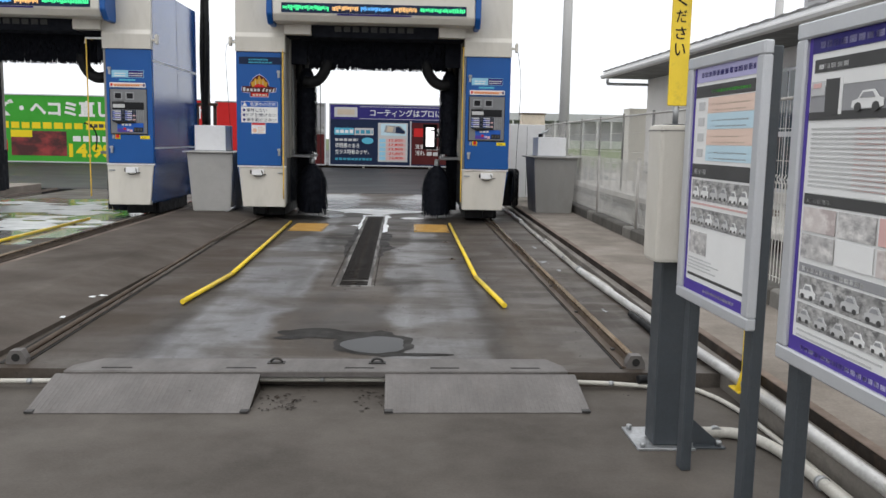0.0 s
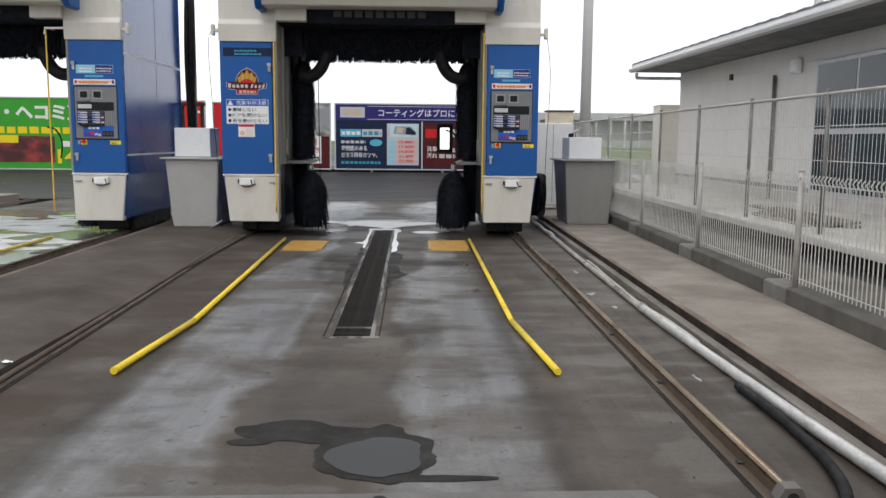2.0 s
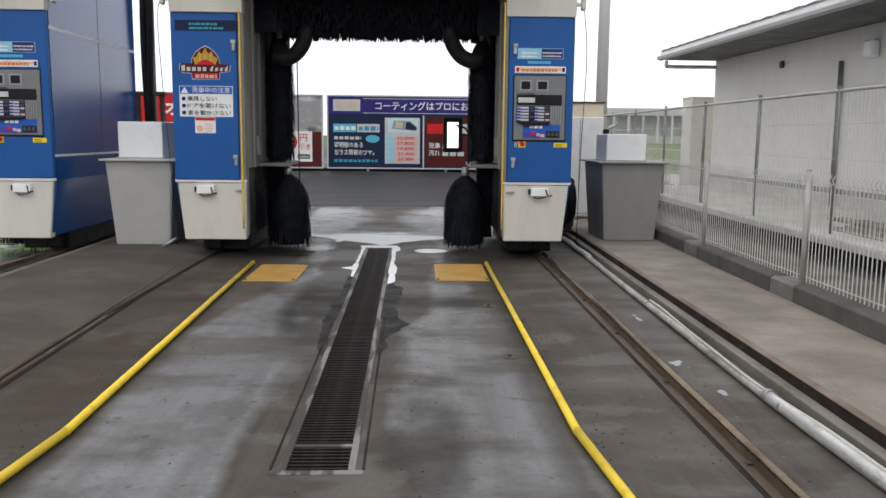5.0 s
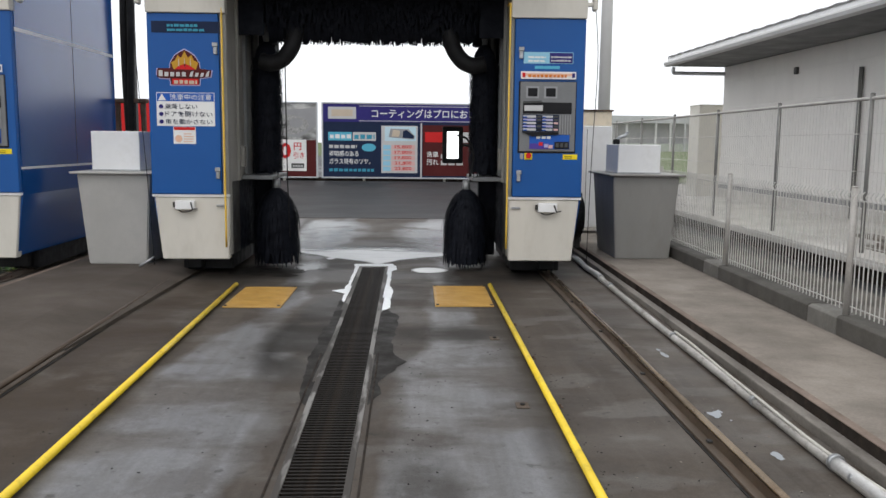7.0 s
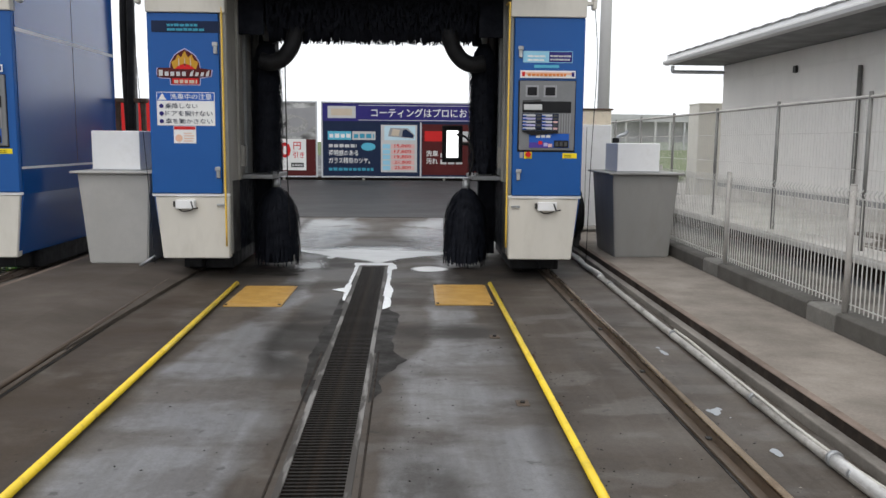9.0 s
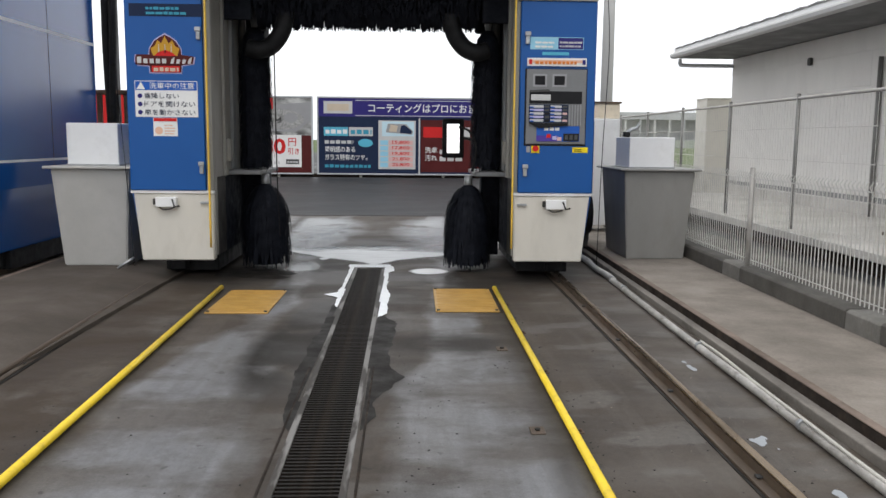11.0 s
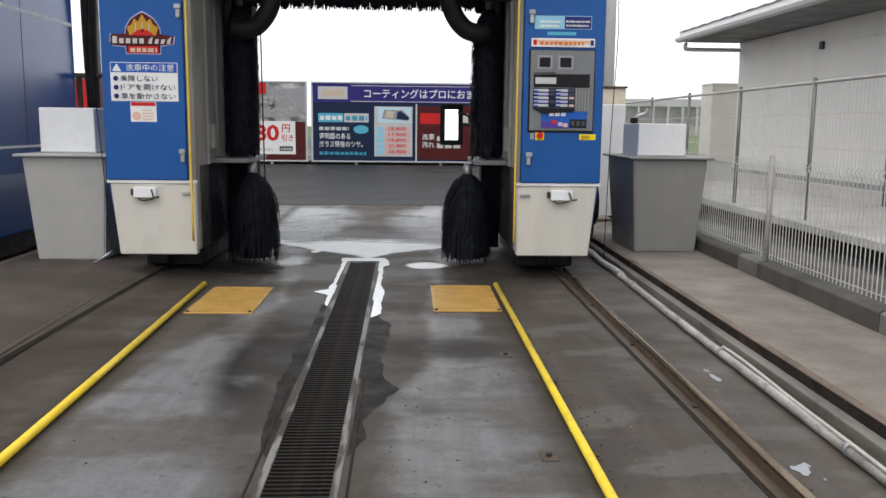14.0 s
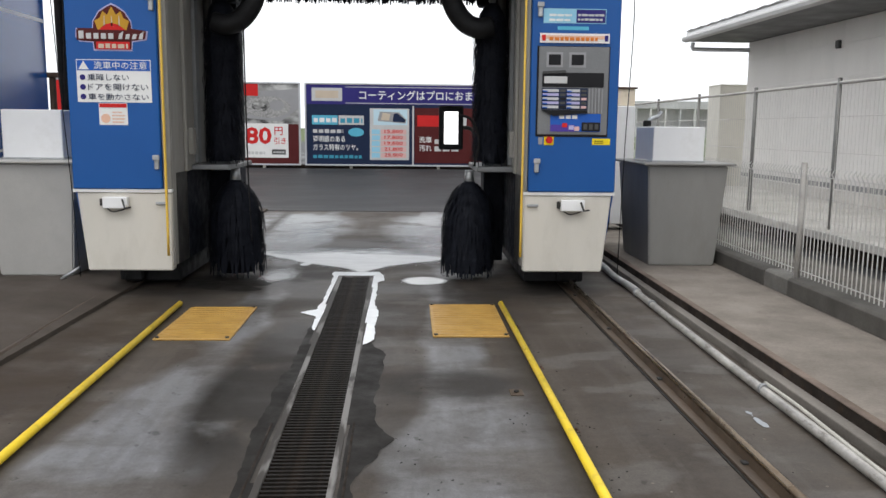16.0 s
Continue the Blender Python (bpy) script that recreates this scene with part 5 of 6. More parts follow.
for k in range(int(L / 0.052)):
    y = 0.025 + k * 0.052
    p = [(0.0, y, 0.03), (0.0, y, 0.71), (-0.02, y, 0.75), (0.0, y, 0.78)]
    tube(bm, p, 0.0042, 4, False)
ob = part("wire_mesh", bm, M["wire"], e)
ob["kind"] = "stuff"

e, L = fence(4.14, 3.755, 31.2, 0.29, 1.44, 1.955, (0.06, 0.40, 0.75, 1.1), "taller wire mesh fence in front of the building", M["thin_wire"], M["fence_post"])
part("top_rail", tubed([(0, 0, 1.42), (0, L, 1.42)], 0.017, 8), M["post_pale"], e)
bm = bmesh.new()
for k in range(int(L / 0.068)):
    tube(bm, [(0, 0.03 + k * 0.068, 0.04), (0, 0.03 + k * 0.068, 1.41)], 0.0024, 4, False)
ob = part("wire_mesh", bm, M["thin_wire"], e)
ob["kind"] = "stuff"


# ---- building beside the yard ----
def side_building():
    e = empty("building", 5.825, 19.925, 0.2, "grey sided single-storey building with a metal roof", "building", kind="structure")
    L = 22.0
    part("wall", boxed(0, 6, -L, 0, 0, 2.55, 0.004), M["siding"], e)
    rows = ((0.25, 0.617), (0.870, 0.455), (1.328, 0.455), (1.786, 0.455), (2.244, 0.30))
    for z, h in rows:
        me = mesh_of("siding_panel", boxed(-0.010, 0.0, 0.0015, 3.0285, 0, h, 0.0015), M["siding"])
        for k in range(7):
            o = new("siding_panel", me)
            o.parent = e
            o.location = (0, -(k + 1) * 3.03 - 0.01 - (1.5 if z in (0.870, 1.786) else 0.0), z)
    part("plinth", boxed(-0.016, 0.0, -L, 0, 0, 0.25), M["slab"], e)
    part("base_gap", boxed(-0.022, -0.010, -L, 0, 0.265, 0.34), M["roof"], e)
    roof = part("roof", prism(bmesh.new(), [(-1.05, 2.66), (-1.05, 2.72), (3.2, 3.72), (3.2, 3.62), (-0.2, 2.64)], "y", -L, 0.05), M["roof"], e, "grey metal roof")
    part("fascia", boxed(-1.09, -1.05, -L, 0.07, 2.60, 2.705, 0.006), M["white"], roof)
    gut = bmesh.new()
    prism(gut, [(-1.15, 2.625), (-1.165, 2.60), (-1.15, 2.555), (-1.09, 2.54), (-1.05, 2.545), (-1.05, 2.60), (-1.09, 2.60), (-1.10, 2.625)], "y", -L, 0.08)
    part("gutter", gut, M["farlight"], roof)
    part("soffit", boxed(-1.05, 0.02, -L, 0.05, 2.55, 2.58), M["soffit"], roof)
    tile = mesh_of("roof_sheet", prism(bmesh.new(), [(-0.215, 0.010), (-0.215, 0.022), (0.0, 0.040), (0.235, 0.022), (0.235, 0.008)], "x", 0.0, 0.55), M["roof"])
    for k in range(int(L / 0.45)):
        o = new("roof_sheet", tile)
        o.parent = roof
        o.matrix_local = pose(-1.10, -0.2 - k * 0.45, 2.694, 1.2, -13.2, 0)
    g = part("gutter_pipe", tubed(curve_pts([(-1.0, -0.03, 2.53), (-1.0, -0.03, 2.44), (-0.9, -0.03, 2.42), (-0.2, -0.03, 2.42), (0.0, -0.03, 2.42)], 5), 0.035, 10), M["frame"], e)
    part("downpipe", tubed([(-0.05, -4.81, 0.09), (-0.05, -4.81, 2.13)], 0.030, 10), M["fence_post"], e, "dark rain pipe")
    part("vent_hood", boxed(-0.13, -0.011, -5.70, -5.47, 2.10, 2.34, 0.03), M["white"], e)
    part("vent_dot", boxed(-0.06, -0.011, -2.99, -2.90, 2.18, 2.29, 0.01), M["dark"], e)
    w = part("window", boxed(-0.05, 0.02, -8.50, -6.20, 0.27, 2.225, 0.006), M["frame"], e, "aluminium-framed window with blue tint")
    for y0, y1 in ((-8.44, -7.38), (-7.32, -6.26)):
        for z0, z1 in ((0.33, 1.15), (1.23, 2.17)):
            part("pane", boxed(-0.056, -0.045, y0, y1, z0, z1), M["glass"], w)
    e.rotation_euler = (0, 0, radians(1.5))
    return e


side_building()
e = empty("store_box", 5.76, 20.3, 0.2, "cream upright storage enclosure beside the building", "enclosure")
part("shell", boxed(-0.25, 0.27, 0, 0.6, 0, 1.84, 0.01), M["enclosure"], e)
part("lid", boxed(-0.26, 0.28, -0.01, 0.61, 1.84, 1.865, 0.006), M["enclosure"], e)


def plank_stack(x, y, z, label):
    e = empty("timber_stack", x, y, z, label, "timber")
    rg = random.Random(3)
    for k in range(7):
        lay = k // 3
        L = rg.uniform(1.5, 2.1)
        part("plank", boxed(-0.28 + 0.19 * (k % 3) + 0.06 * lay, -0.11 + 0.19 * (k % 3) + 0.06 * lay, rg.uniform(-0.1, 0.2), L, 0.036 * lay, 0.036 * lay + 0.032, 0.004), M["timber"], e)
    return e


plank_stack(4.62, 10.3, 0.29, "low stack of weathered planks lying on the slab")


# ---- board stands, post with box, sign ----
def disc(name, x, z, r, mat, parent, y, squash=1.0):
    """A flat round field that faces -y."""
    bm = bmesh.new()
    prism(bm, [(x + r * math.cos(a), z + r * squash * math.sin(a)) for a in np.linspace(0, 2 * math.pi, 25)[:-1]], "y", y, y + 0.002)
    return part(name, bm, mat, parent)


def poster_board(x, y, yaw, which, label):
    e = empty("notice_board", x, y, 0.036, label, "notice board", group="notice boards")
    e.rotation_euler, e.scale = (0, 0, radians(yaw)), (1.22, 1, 0.9615)
    W = 0.50
    for sx in (0.03, W - 0.03):
        part("leg", boxed(sx - 0.025, sx + 0.025, 0.012, 0.052, -0.115, 1.52, 0.004), M["post"], e)
    fr = bmesh.new()
    for a in ((-0.012, W + 0.012, 0.60, 0.642), (-0.012, W + 0.012, 1.49, 1.535), (-0.012, 0.03, 0.642, 1.49), (W - 0.03, W + 0.012, 0.642, 1.49)):
        box(fr, a[0], a[1], -0.02, 0.012, a[2], a[3], 0.005)
    part("frame", fr, M["frame"], e, "aluminium frame")
    y0 = -0.006
    bd = sheet("poster", 0.03, W - 0.03, 0.64, 1.495, y0, INK["white"], e, "printed price and instruction poster", 0.008)
    f = lambda n, a, b, c, d, col, lift=0.002: sheet(n, 0.03 + a * 0.44, 0.03 + b * 0.44, 0.64 + c * 0.855, 0.64 + d * 0.855, y0 - lift, INK[col], bd)
    f("border", 0, 0.03, 0, 1, "purple")
    f("footer", 0.03, 1, 0, 0.05, "purple")
    rng = random.Random(40 + which)

    def car_print(x, z, w, h, col, lift):
        """A printed car: body, cabin and window."""
        o = [(-0.5, 0.08), (-0.48, 0.42), (-0.30, 0.52), (-0.16, 0.92), (0.20, 0.95), (0.36, 0.55), (0.5, 0.46), (0.5, 0.08), (0.38, 0.0), (-0.38, 0.0)]
        q = part("car_print", prism(bmesh.new(), [(x + u * w, z + v * h) for u, v in o], "y", y0 - lift, y0 - lift + 0.0015), INK[col], bd)
        o = [(-0.22, 0.55), (-0.12, 0.82), (0.16, 0.84), (0.26, 0.55)]
        part("car_window", prism(bmesh.new(), [(x + u * w, z + v * h) for u, v in o], "y", y0 - lift - 0.0015, y0 - lift), INK["grey"], q)
        for u in (-0.28, 0.28):
            r = 0.11 * w
            part("car_wheel", prism(bmesh.new(), [(x + u * w + r * math.cos(a), z + 0.08 * h + r * math.sin(a)) for a in np.linspace(0, 2 * math.pi, 9)[:-1]], "y", y0 - lift - 0.0015, y0 - lift), INK["dkgrey"], q)

    def cars(n, c, d, a=0.06, b=0.98):
        """A dark photo strip with pale rounded car shapes."""
        f("photo_strip", a, b, c, d, "photo_dark")
        w = (b - a) / n
        for k in range(n):
            x, h = 0.03 + 0.44 * (a + (k + 0.5) * w), 0.855 * (d - c)
            s = rng.uniform(0.85, 1.05)
            car_print(x, 0.64 + 0.855 * c + h * rng.uniform(0.12, 0.22), 0.44 * w * 0.8 * s, h * 0.6 * s, rng.choice(("ltgrey", "white", "white", "ltgrey")), 0.004)

    def lines(a, b, c, d, n, col, seed, fill=0.4, cols=1):
        bars("print_line", 0.03 + a * 0.44, 0.03 + b * 0.44, 0.64 + c * 0.855, 0.64 + d * 0.855, y0 - 0.002, n, INK[col], bd, fill, seed, cols)

    if which == 1:
        f("header", 0.04, 1, 0.93, 1, "lilac")
        lines(0.12, 0.95, 0.95, 0.98, 1, "navy", 31, 0.8, 9)
        f("dark_band", 0.04, 1, 0.865, 0.915, "dkgrey")
        lines(0.3, 0.9, 0.88, 0.90, 1, "green", 32, 0.7, 6)
        for i, c in enumerate(("peach", "paleblue", "peach", "paleblue")):
            f("price_band", 0.26, 1, 0.795 - i * 0.068, 0.86 - i * 0.068, c)
            lines(0.32, 0.96, 0.803 - i * 0.068, 0.852 - i * 0.068, 2, "grey" if i % 2 else "tan", 33 + i, 0.25, 4)
            f("price_icon", 0.10, 0.2, 0.81 - i * 0.068, 0.845 - i * 0.068, "ltgrey")
        f("dark_band", 0.04, 1, 0.515, 0.575, "dkgrey")
        lines(0.08, 0.3, 0.53, 0.56, 1, "ltgrey", 38, 0.8, 3)
        cars(6, 0.415, 0.505)
        lines(0.06, 0.95, 0.395, 0.41, 1, "pink", 39, 0.6, 7)
        cars(7, 0.30, 0.38)
        f("photo", 0.06, 0.36, 0.175, 0.275, "photo_small")
        lines(0.06, 0.60, 0.105, 0.165, 4, "ltgrey", 41, 0.4, 3)
        f("rule", 0.06, 1, 0.072, 0.084, "dkgrey")
        lines(0.35, 0.85, 0.018, 0.036, 1, "ltgrey", 42, 0.8, 9)
    else:
        f("header", 0.03, 1, 0.945, 1, "navy")
        lines(0.10, 0.98, 0.958, 0.985, 1, "lilac", 51, 0.8, 10)
        f("dark_band", 0.06, 1, 0.885, 0.925, "dkgrey")
        lines(0.10, 0.35, 0.895, 0.915, 1, "ltgrey", 52, 0.8, 3)
        f("photo", 0.04, 1, 0.74, 0.875, "grey")
        f("shade_field", 0.04, 1, 0.74, 0.765, "dkgrey", 0.003)
        f("pale_sky", 0.04, 1, 0.842, 0.875, "white", 0.003)
        f("machine_shape", 0.18, 0.30, 0.755, 0.862, "dkgrey", 0.004)
        f("machine_head", 0.05, 0.17, 0.815, 0.858, "ltgrey", 0.004)
        f("machine_mark", 0.07, 0.14, 0.838, 0.852, "pink", 0.005)
        f("machine_edge", 0.30, 0.325, 0.755, 0.862, "white", 0.004)
        f("red_tag", 0.82, 0.97, 0.850, 0.868, "red", 0.004)
        car_print(0.03 + 0.44 * 0.53, 0.64 + 0.855 * 0.768, 0.105, 0.046, "white", 0.006)
        lines(0.07, 0.98, 0.535, 0.725, 13, "ltgrey", 53, 0.45, 3)
        lines(0.45, 0.98, 0.535, 0.725, 13, "pink", 58, 0.30, 5)
        f("white_gap", 0.05, 1, 0.515, 0.53, "white", 0.003)
        f("dark_band", 0.05, 1, 0.478, 0.512, "dkgrey")
        lines(0.08, 0.30, 0.485, 0.503, 1, "ltgrey", 54, 0.8, 3)
        for r in range(2):
            for k in range(3):
                f("photo", 0.06 + k * 0.315, 0.35 + k * 0.315, 0.395 - r * 0.085, 0.47 - r * 0.085, ("photo_warm", "photo_small", "pink", "photo_small", "white", "photo_warm")[k + 3 * r], 0.004)
        f("grey_band", 0.05, 1, 0.262, 0.292, "grey")
        lines(0.08, 0.6, 0.268, 0.286, 1, "white", 55, 0.8, 8)
        cars(5, 0.175, 0.255)
        cars(6, 0.095, 0.165)
        lines(0.07, 0.98, 0.055, 0.09, 2, "ltgrey", 56, 0.4, 4)
        lines(0.12, 0.9, 0.014, 0.034, 1, "lilac", 57, 0.8, 12)
    return e


poster_board(1.135, 2.74, -88.2, 1, "framed price board on two grey posts")
poster_board(1.112, 1.80, -88.2, 2, "framed instruction board on two grey posts")

e = empty("call_post", 1.172, 2.985, APRON, "grey square post carrying a cream control box and yellow sign", "post")
part("base_plate", boxed(-0.135, 0.11, -0.10, 0.17, 0, 0.010, 0.002), M["steel"], e)
part("column", boxed(-0.062, 0.062, -0.062, 0.062, 0.01, 0.85, 0.006), M["post"], e)
part("gusset", prism(bmesh.new(), [(0.063, 0.01), (0.235, 0.01), (0.063, 0.16)], "y", -0.045, -0.037), M["post"], e)
part("gusset_foot", boxed(0.112, 0.245, -0.08, -0.01, 0.0, 0.009, 0.002), M["post"], e)
cb = part("control_box", boxed(-0.132, 0.040, -0.190, -0.015, 0.805, 1.342, 0.014, 2), M["cream"], e, "cream control box")
part("lid_seam", boxed(-0.133, 0.041, -0.191, -0.014, 1.318, 1.322), M["kerb"], cb)
part("column_head", boxed(-0.055, 0.030, -0.030, 0.062, 0.85, 1.350, 0.004), M["post"], e)
sg = part("sign_board", boxed(-0.047, 0.033, 0.030, 0.040, 1.425, 2.06, 0.003), M["yellow"], e, "upright yellow sign with black lettering")
part("sign_stem", tubed([(-0.007, 0.045, 1.345), (-0.007, 0.045, 1.45)], 0.012, 8), M["steel"], e)
for i, ch in enumerate("いさだくて"):
    writing("letter", ch, INK["black"], sg, front(-0.030, 0.028, 1.625 + i * 0.066), 0.050, 0.043)
for x, y in ((-0.11, -0.08), (-0.11, 0.14), (0.09, -0.08), (0.22, -0.06)):
    part("bolt", tubed([(x, y, 0.01), (x, y, 0.03)], 0.012, 6), M["steel"], e)

e = empty("yellow_bollard", 1.735, 3.50, -0.0, "thin yellow flat-steel post on a gusseted foot", "bollard")
part("upright", boxed(-0.034, 0.034, -0.03, -0.02, 0.0, 0.75, 0.002), M["yellow"], e)
part("foot", boxed(-0.06, 0.06, -0.06, 0.06, 0.0, 0.01, 0.002), M["yellow"], e)
part("gusset", prism(bmesh.new(), [(-0.065, 0.01), (0.065, 0.01), (0.036, 0.12), (-0.036, 0.12)], "y", -0.040, -0.031), M["yellow"], e)


for x in (-0.02, 0.02):
    for z in (0.04, 0.09):
        part("bolt", tubed([(x, -0.04, z), (x, -0.05, z)], 0.007, 6), M["steel"], e)


# ---- billboards across the yard ----
BY = 24.0


def billboard(x0, x1, z0, z1, mat, label, feet=2):
    e = empty("billboard", x0, BY, 0.34, label, "billboard", group="roadside billboards")
    w, h0, h1 = x1 - x0, z0 - 0.42, z1 - 0.42
    p = part("face", boxed(0, w, 0, 0.03, h0, h1), mat, e)
    fr = bmesh.new()
    t = 0.035
    for a in ((-t, w + t, h0 - t, h0), (-t, w + t, h1, h1 + t), (-t, 0, h0, h1), (w, w + t, h0, h1)):
        box(fr, a[0], a[1], -0.02, 0.06, a[2], a[3], 0.004)
    part("frame", fr, M["frame"], e, "aluminium frame")
    for k in range(feet):
        xx = w * (k + 0.5) / feet
        part("foot", boxed(xx - 0.03, xx + 0.03, 0.03, 0.09, 0, h0 - t, 0.004), M["pvc"], e)
    return p


def on(p, n, a, b, c, d, col, lift=0.004):
    """A printed field on a billboard, by metres from its lower left corner."""
    return sheet(n, a, b, c, d, -lift, INK[col], p)


# coating advertisement
bx0, bz0 = -2.235, 0.52
p = billboard(bx0, 1.62, bz0, 2.24, INK["dkblue"], "dark blue coating advertisement board with white lettering")
b0 = bz0 - 0.42
on(p, "banner", 0, 3.9, b0 + 1.30, b0 + 1.72, "navy")
on(p, "logo_field", 0.12, 0.78, b0 + 1.37, b0 + 1.65, "ltgrey", 0.006)
on(p, "logo_bar", 0.2, 0.7, b0 + 1.43, b0 + 1.59, "tan", 0.008)
writing("headline", "コーティングはプロにおまかせ", INK["white"], p, front(1.15, -0.006, b0 + 1.40), 0.21, 2.9)
on(p, "rule", 0.85, 3.88, b0 + 1.32, b0 + 1.335, "ltgrey", 0.006)
on(p, "rule", 0.85, 3.88, b0 + 1.665, b0 + 1.68, "ltgrey", 0.006)
on(p, "product_field", 0.12, 0.68, b0 + 0.86, b0 + 1.06, "cyan")
on(p, "product_field", 0.70, 1.25, b0 + 0.86, b0 + 1.06, "ltgrey")
bars("product_line", 0.16, 0.66, b0 + 0.91, b0 + 1.02, -0.006, 1, INK["white"], p, 0.9, 31, 5)
bars("product_line", 0.74, 1.22, b0 + 0.90, b0 + 1.02, -0.006, 1, INK["teal"], p, 0.9, 32, 5)
ov = disc("oval", 1.08, b0 + 0.70, 0.17, INK["cyan"], p, -0.006, 0.55)
bars("sub_line", 0.14, 0.80, b0 + 0.68, b0 + 0.78, -0.004, 1, INK["ltgrey"], p, 0.8, 33, 8)
writing("slogan", "透明感のある", INK["white"], p, front(0.14, -0.006, b0 + 0.48), 0.14, 0.70)
writing("slogan", "ガラス特有のツヤ。", INK["white"], p, front(0.14, -0.006, b0 + 0.30), 0.14, 0.98)
bars("sub_line", 0.14, 1.2, b0 + 0.13, b0 + 0.22, -0.004, 1, INK["teal"], p, 0.8, 34, 12)
on(p, "price_card", 1.38, 2.24, b0 + 0.10, b0 + 1.22, "ltgrey")
on(p, "lamp_photo", 1.46, 2.2, b0 + 0.86, b0 + 1.2, "paleblue", 0.006)
part("lamp_shape", prism(bmesh.new(), [(1.55, b0 + 0.95), (2.16, b0 + 0.90), (2.18, b0 + 0.98), (2.02, b0 + 1.14), (1.60, b0 + 1.15)], "y", -0.008, -0.006), INK["grey"], p)
part("lamp_shape", prism(bmesh.new(), [(1.88, b0 + 0.94), (2.14, b0 + 0.92), (2.16, b0 + 0.98), (1.98, b0 + 1.12), (1.90, b0 + 1.10)], "y", -0.010, -0.008), INK["dkblue"], p)
part("lamp_shape", prism(bmesh.new(), [(1.62, b0 + 0.97), (1.80, b0 + 0.96), (1.83, b0 + 1.10), (1.66, b0 + 1.13)], "y", -0.010, -0.008), INK["tan"], p)
for k, s in enumerate(("15,800", "17,800", "19,800", "21,800", "25,800")):
    on(p, "price_strip", 1.62, 2.18, b0 + 0.66 - k * 0.128, b0 + 0.765 - k * 0.128, "pink", 0.006)
    on(p, "price_tag", 1.42, 1.60, b0 + 0.66 - k * 0.128, b0 + 0.765 - k * 0.128, "sky", 0.006)
    writing("price", s, INK["red"], p, front(1.70, -0.0085, b0 + 0.675 - k * 0.128), 0.09, 0.40)
on(p, "red_panel", 2.36, 3.88, b0 + 0.04, b0 + 1.24, "maroon")
on(p, "divider", 2.31, 2.345, b0, b0 + 1.28, "ltgrey")
on(p, "product_field", 2.42, 2.98, b0 + 0.84, b0 + 1.08, "red", 0.006)
on(p, "product_field", 3.0, 3.5, b0 + 0.84, b0 + 1.08, "ltgrey", 0.006)
writing("slogan", "洗車", INK["white"], p, front(2.46, -0.006, b0 + 0.48), 0.14, 0.28)
writing("slogan", "汚れ", INK["white"], p, front(2.46, -0.006, b0 + 0.30), 0.14, 0.28)
bars("slogan_line", 2.80, 3.5, b0 + 0.30, b0 + 0.62, -0.006, 2, INK["ltgrey"], p, 0.7, 35, 8)

# discount board
p = billboard(-5.49, -2.40, 0.52, 2.24, INK["dkgrey"], "photo board with red discount figures")
on(p, "photo", 0.0, 3.09, b0 + 0.0, b0 + 1.71, "photo")
on(p, "red_corner", 0.0, 2.22, b0 + 1.46, b0 + 1.71, "red", 0.006)
on(p, "red_field", 0.0, 0.75, b0, b0 + 1.71, "red", 0.005)
# printed headlamp: bowl, rings and bonnet line
part("bonnet_shape", prism(bmesh.new(), [(1.95, b0 + 0.98), (2.30, b0 + 1.56), (3.09, b0 + 1.62), (3.09, b0 + 1.20), (2.70, b0 + 0.92)], "y", -0.0062, -0.0048), INK["grey"], p)
for cx, cz, rx, squash, col, k in ((2.42, 1.22, 0.50, 0.46, "photo_dark", 0), (2.62, 1.26, 0.16, 0.7, "grey", 1), (2.28, 1.25, 0.20, 0.6, "photo_lamp", 2)):
    disc("lamp_ring", cx, b0 + cz, rx, INK[col], p, -0.0065 - 0.0008 * k, squash)
on(p, "dark_field", 0.75, 3.09, b0, b0 + 0.86, "maroon", 0.0135)
on(p, "price_field", 0.9, 2.86, b0 + 0.13, b0 + 0.87, "white", 0.0150)
writing("discount", "580", INK["red"], p, front(1.66, -0.0170, b0 + 0.42), 0.37, 0.84, 0.03)
writing("discount_unit", "円", INK["red"], p, front(2.56, -0.0170, b0 + 0.62), 0.18, 0.18)
writing("discount_unit", "引き", INK["red"], p, front(2.55, -0.0170, b0 + 0.42), 0.15, 0.26)
bars("sub_line", 1.75, 2.35, b0 + 0.20, b0 + 0.28, -0.0170, 1, INK["ltgrey"], p, 0.8, 36, 5)
on(p, "small_label", 2.50, 2.80, b0 + 0.20, b0 + 0.31, "dkgrey", 0.0165)
bars("label_print", 2.53, 2.78, b0 + 0.23, b0 + 0.28, -0.0185, 1, INK["ltgrey"], p, 0.8, 37, 4)

# red board
p = billboard(-7.6, -4.75 - 1.0, 0.52, 2.27, INK["red"], "red advertisement board with white lettering")
writing("headline", "オ", INK["white"], p, front(1.42, -0.006, b0 + 1.22), 0.36, 0.34, 0.03)
on(p, "photo", 0.3, 1.8, b0 + 0.2, b0 + 0.9, "maroon")

# dent repair board
p = billboard(-14.2, -8.05, 0.46, 2.32, INK["green"], "green repair advertisement board with white and yellow lettering")
writing("headline", "キズ・ヘコミ直し", INK["white"], p, front(2.12, -0.006, 1.32), 0.46, 3.6, 0.04)
on(p, "yellow_pill", 5.02, 6.0, 0.96, 1.2, "yellow", 0.006)
bars("pill_print", 5.1, 5.9, 1.02, 1.14, -0.008, 1, INK["dkgrey"], p, 0.9, 43, 5)
bars("sub_line", 2.4, 4.95, 0.97, 1.18, -0.006, 1, INK["yellow"], p, 0.9, 41, 11)
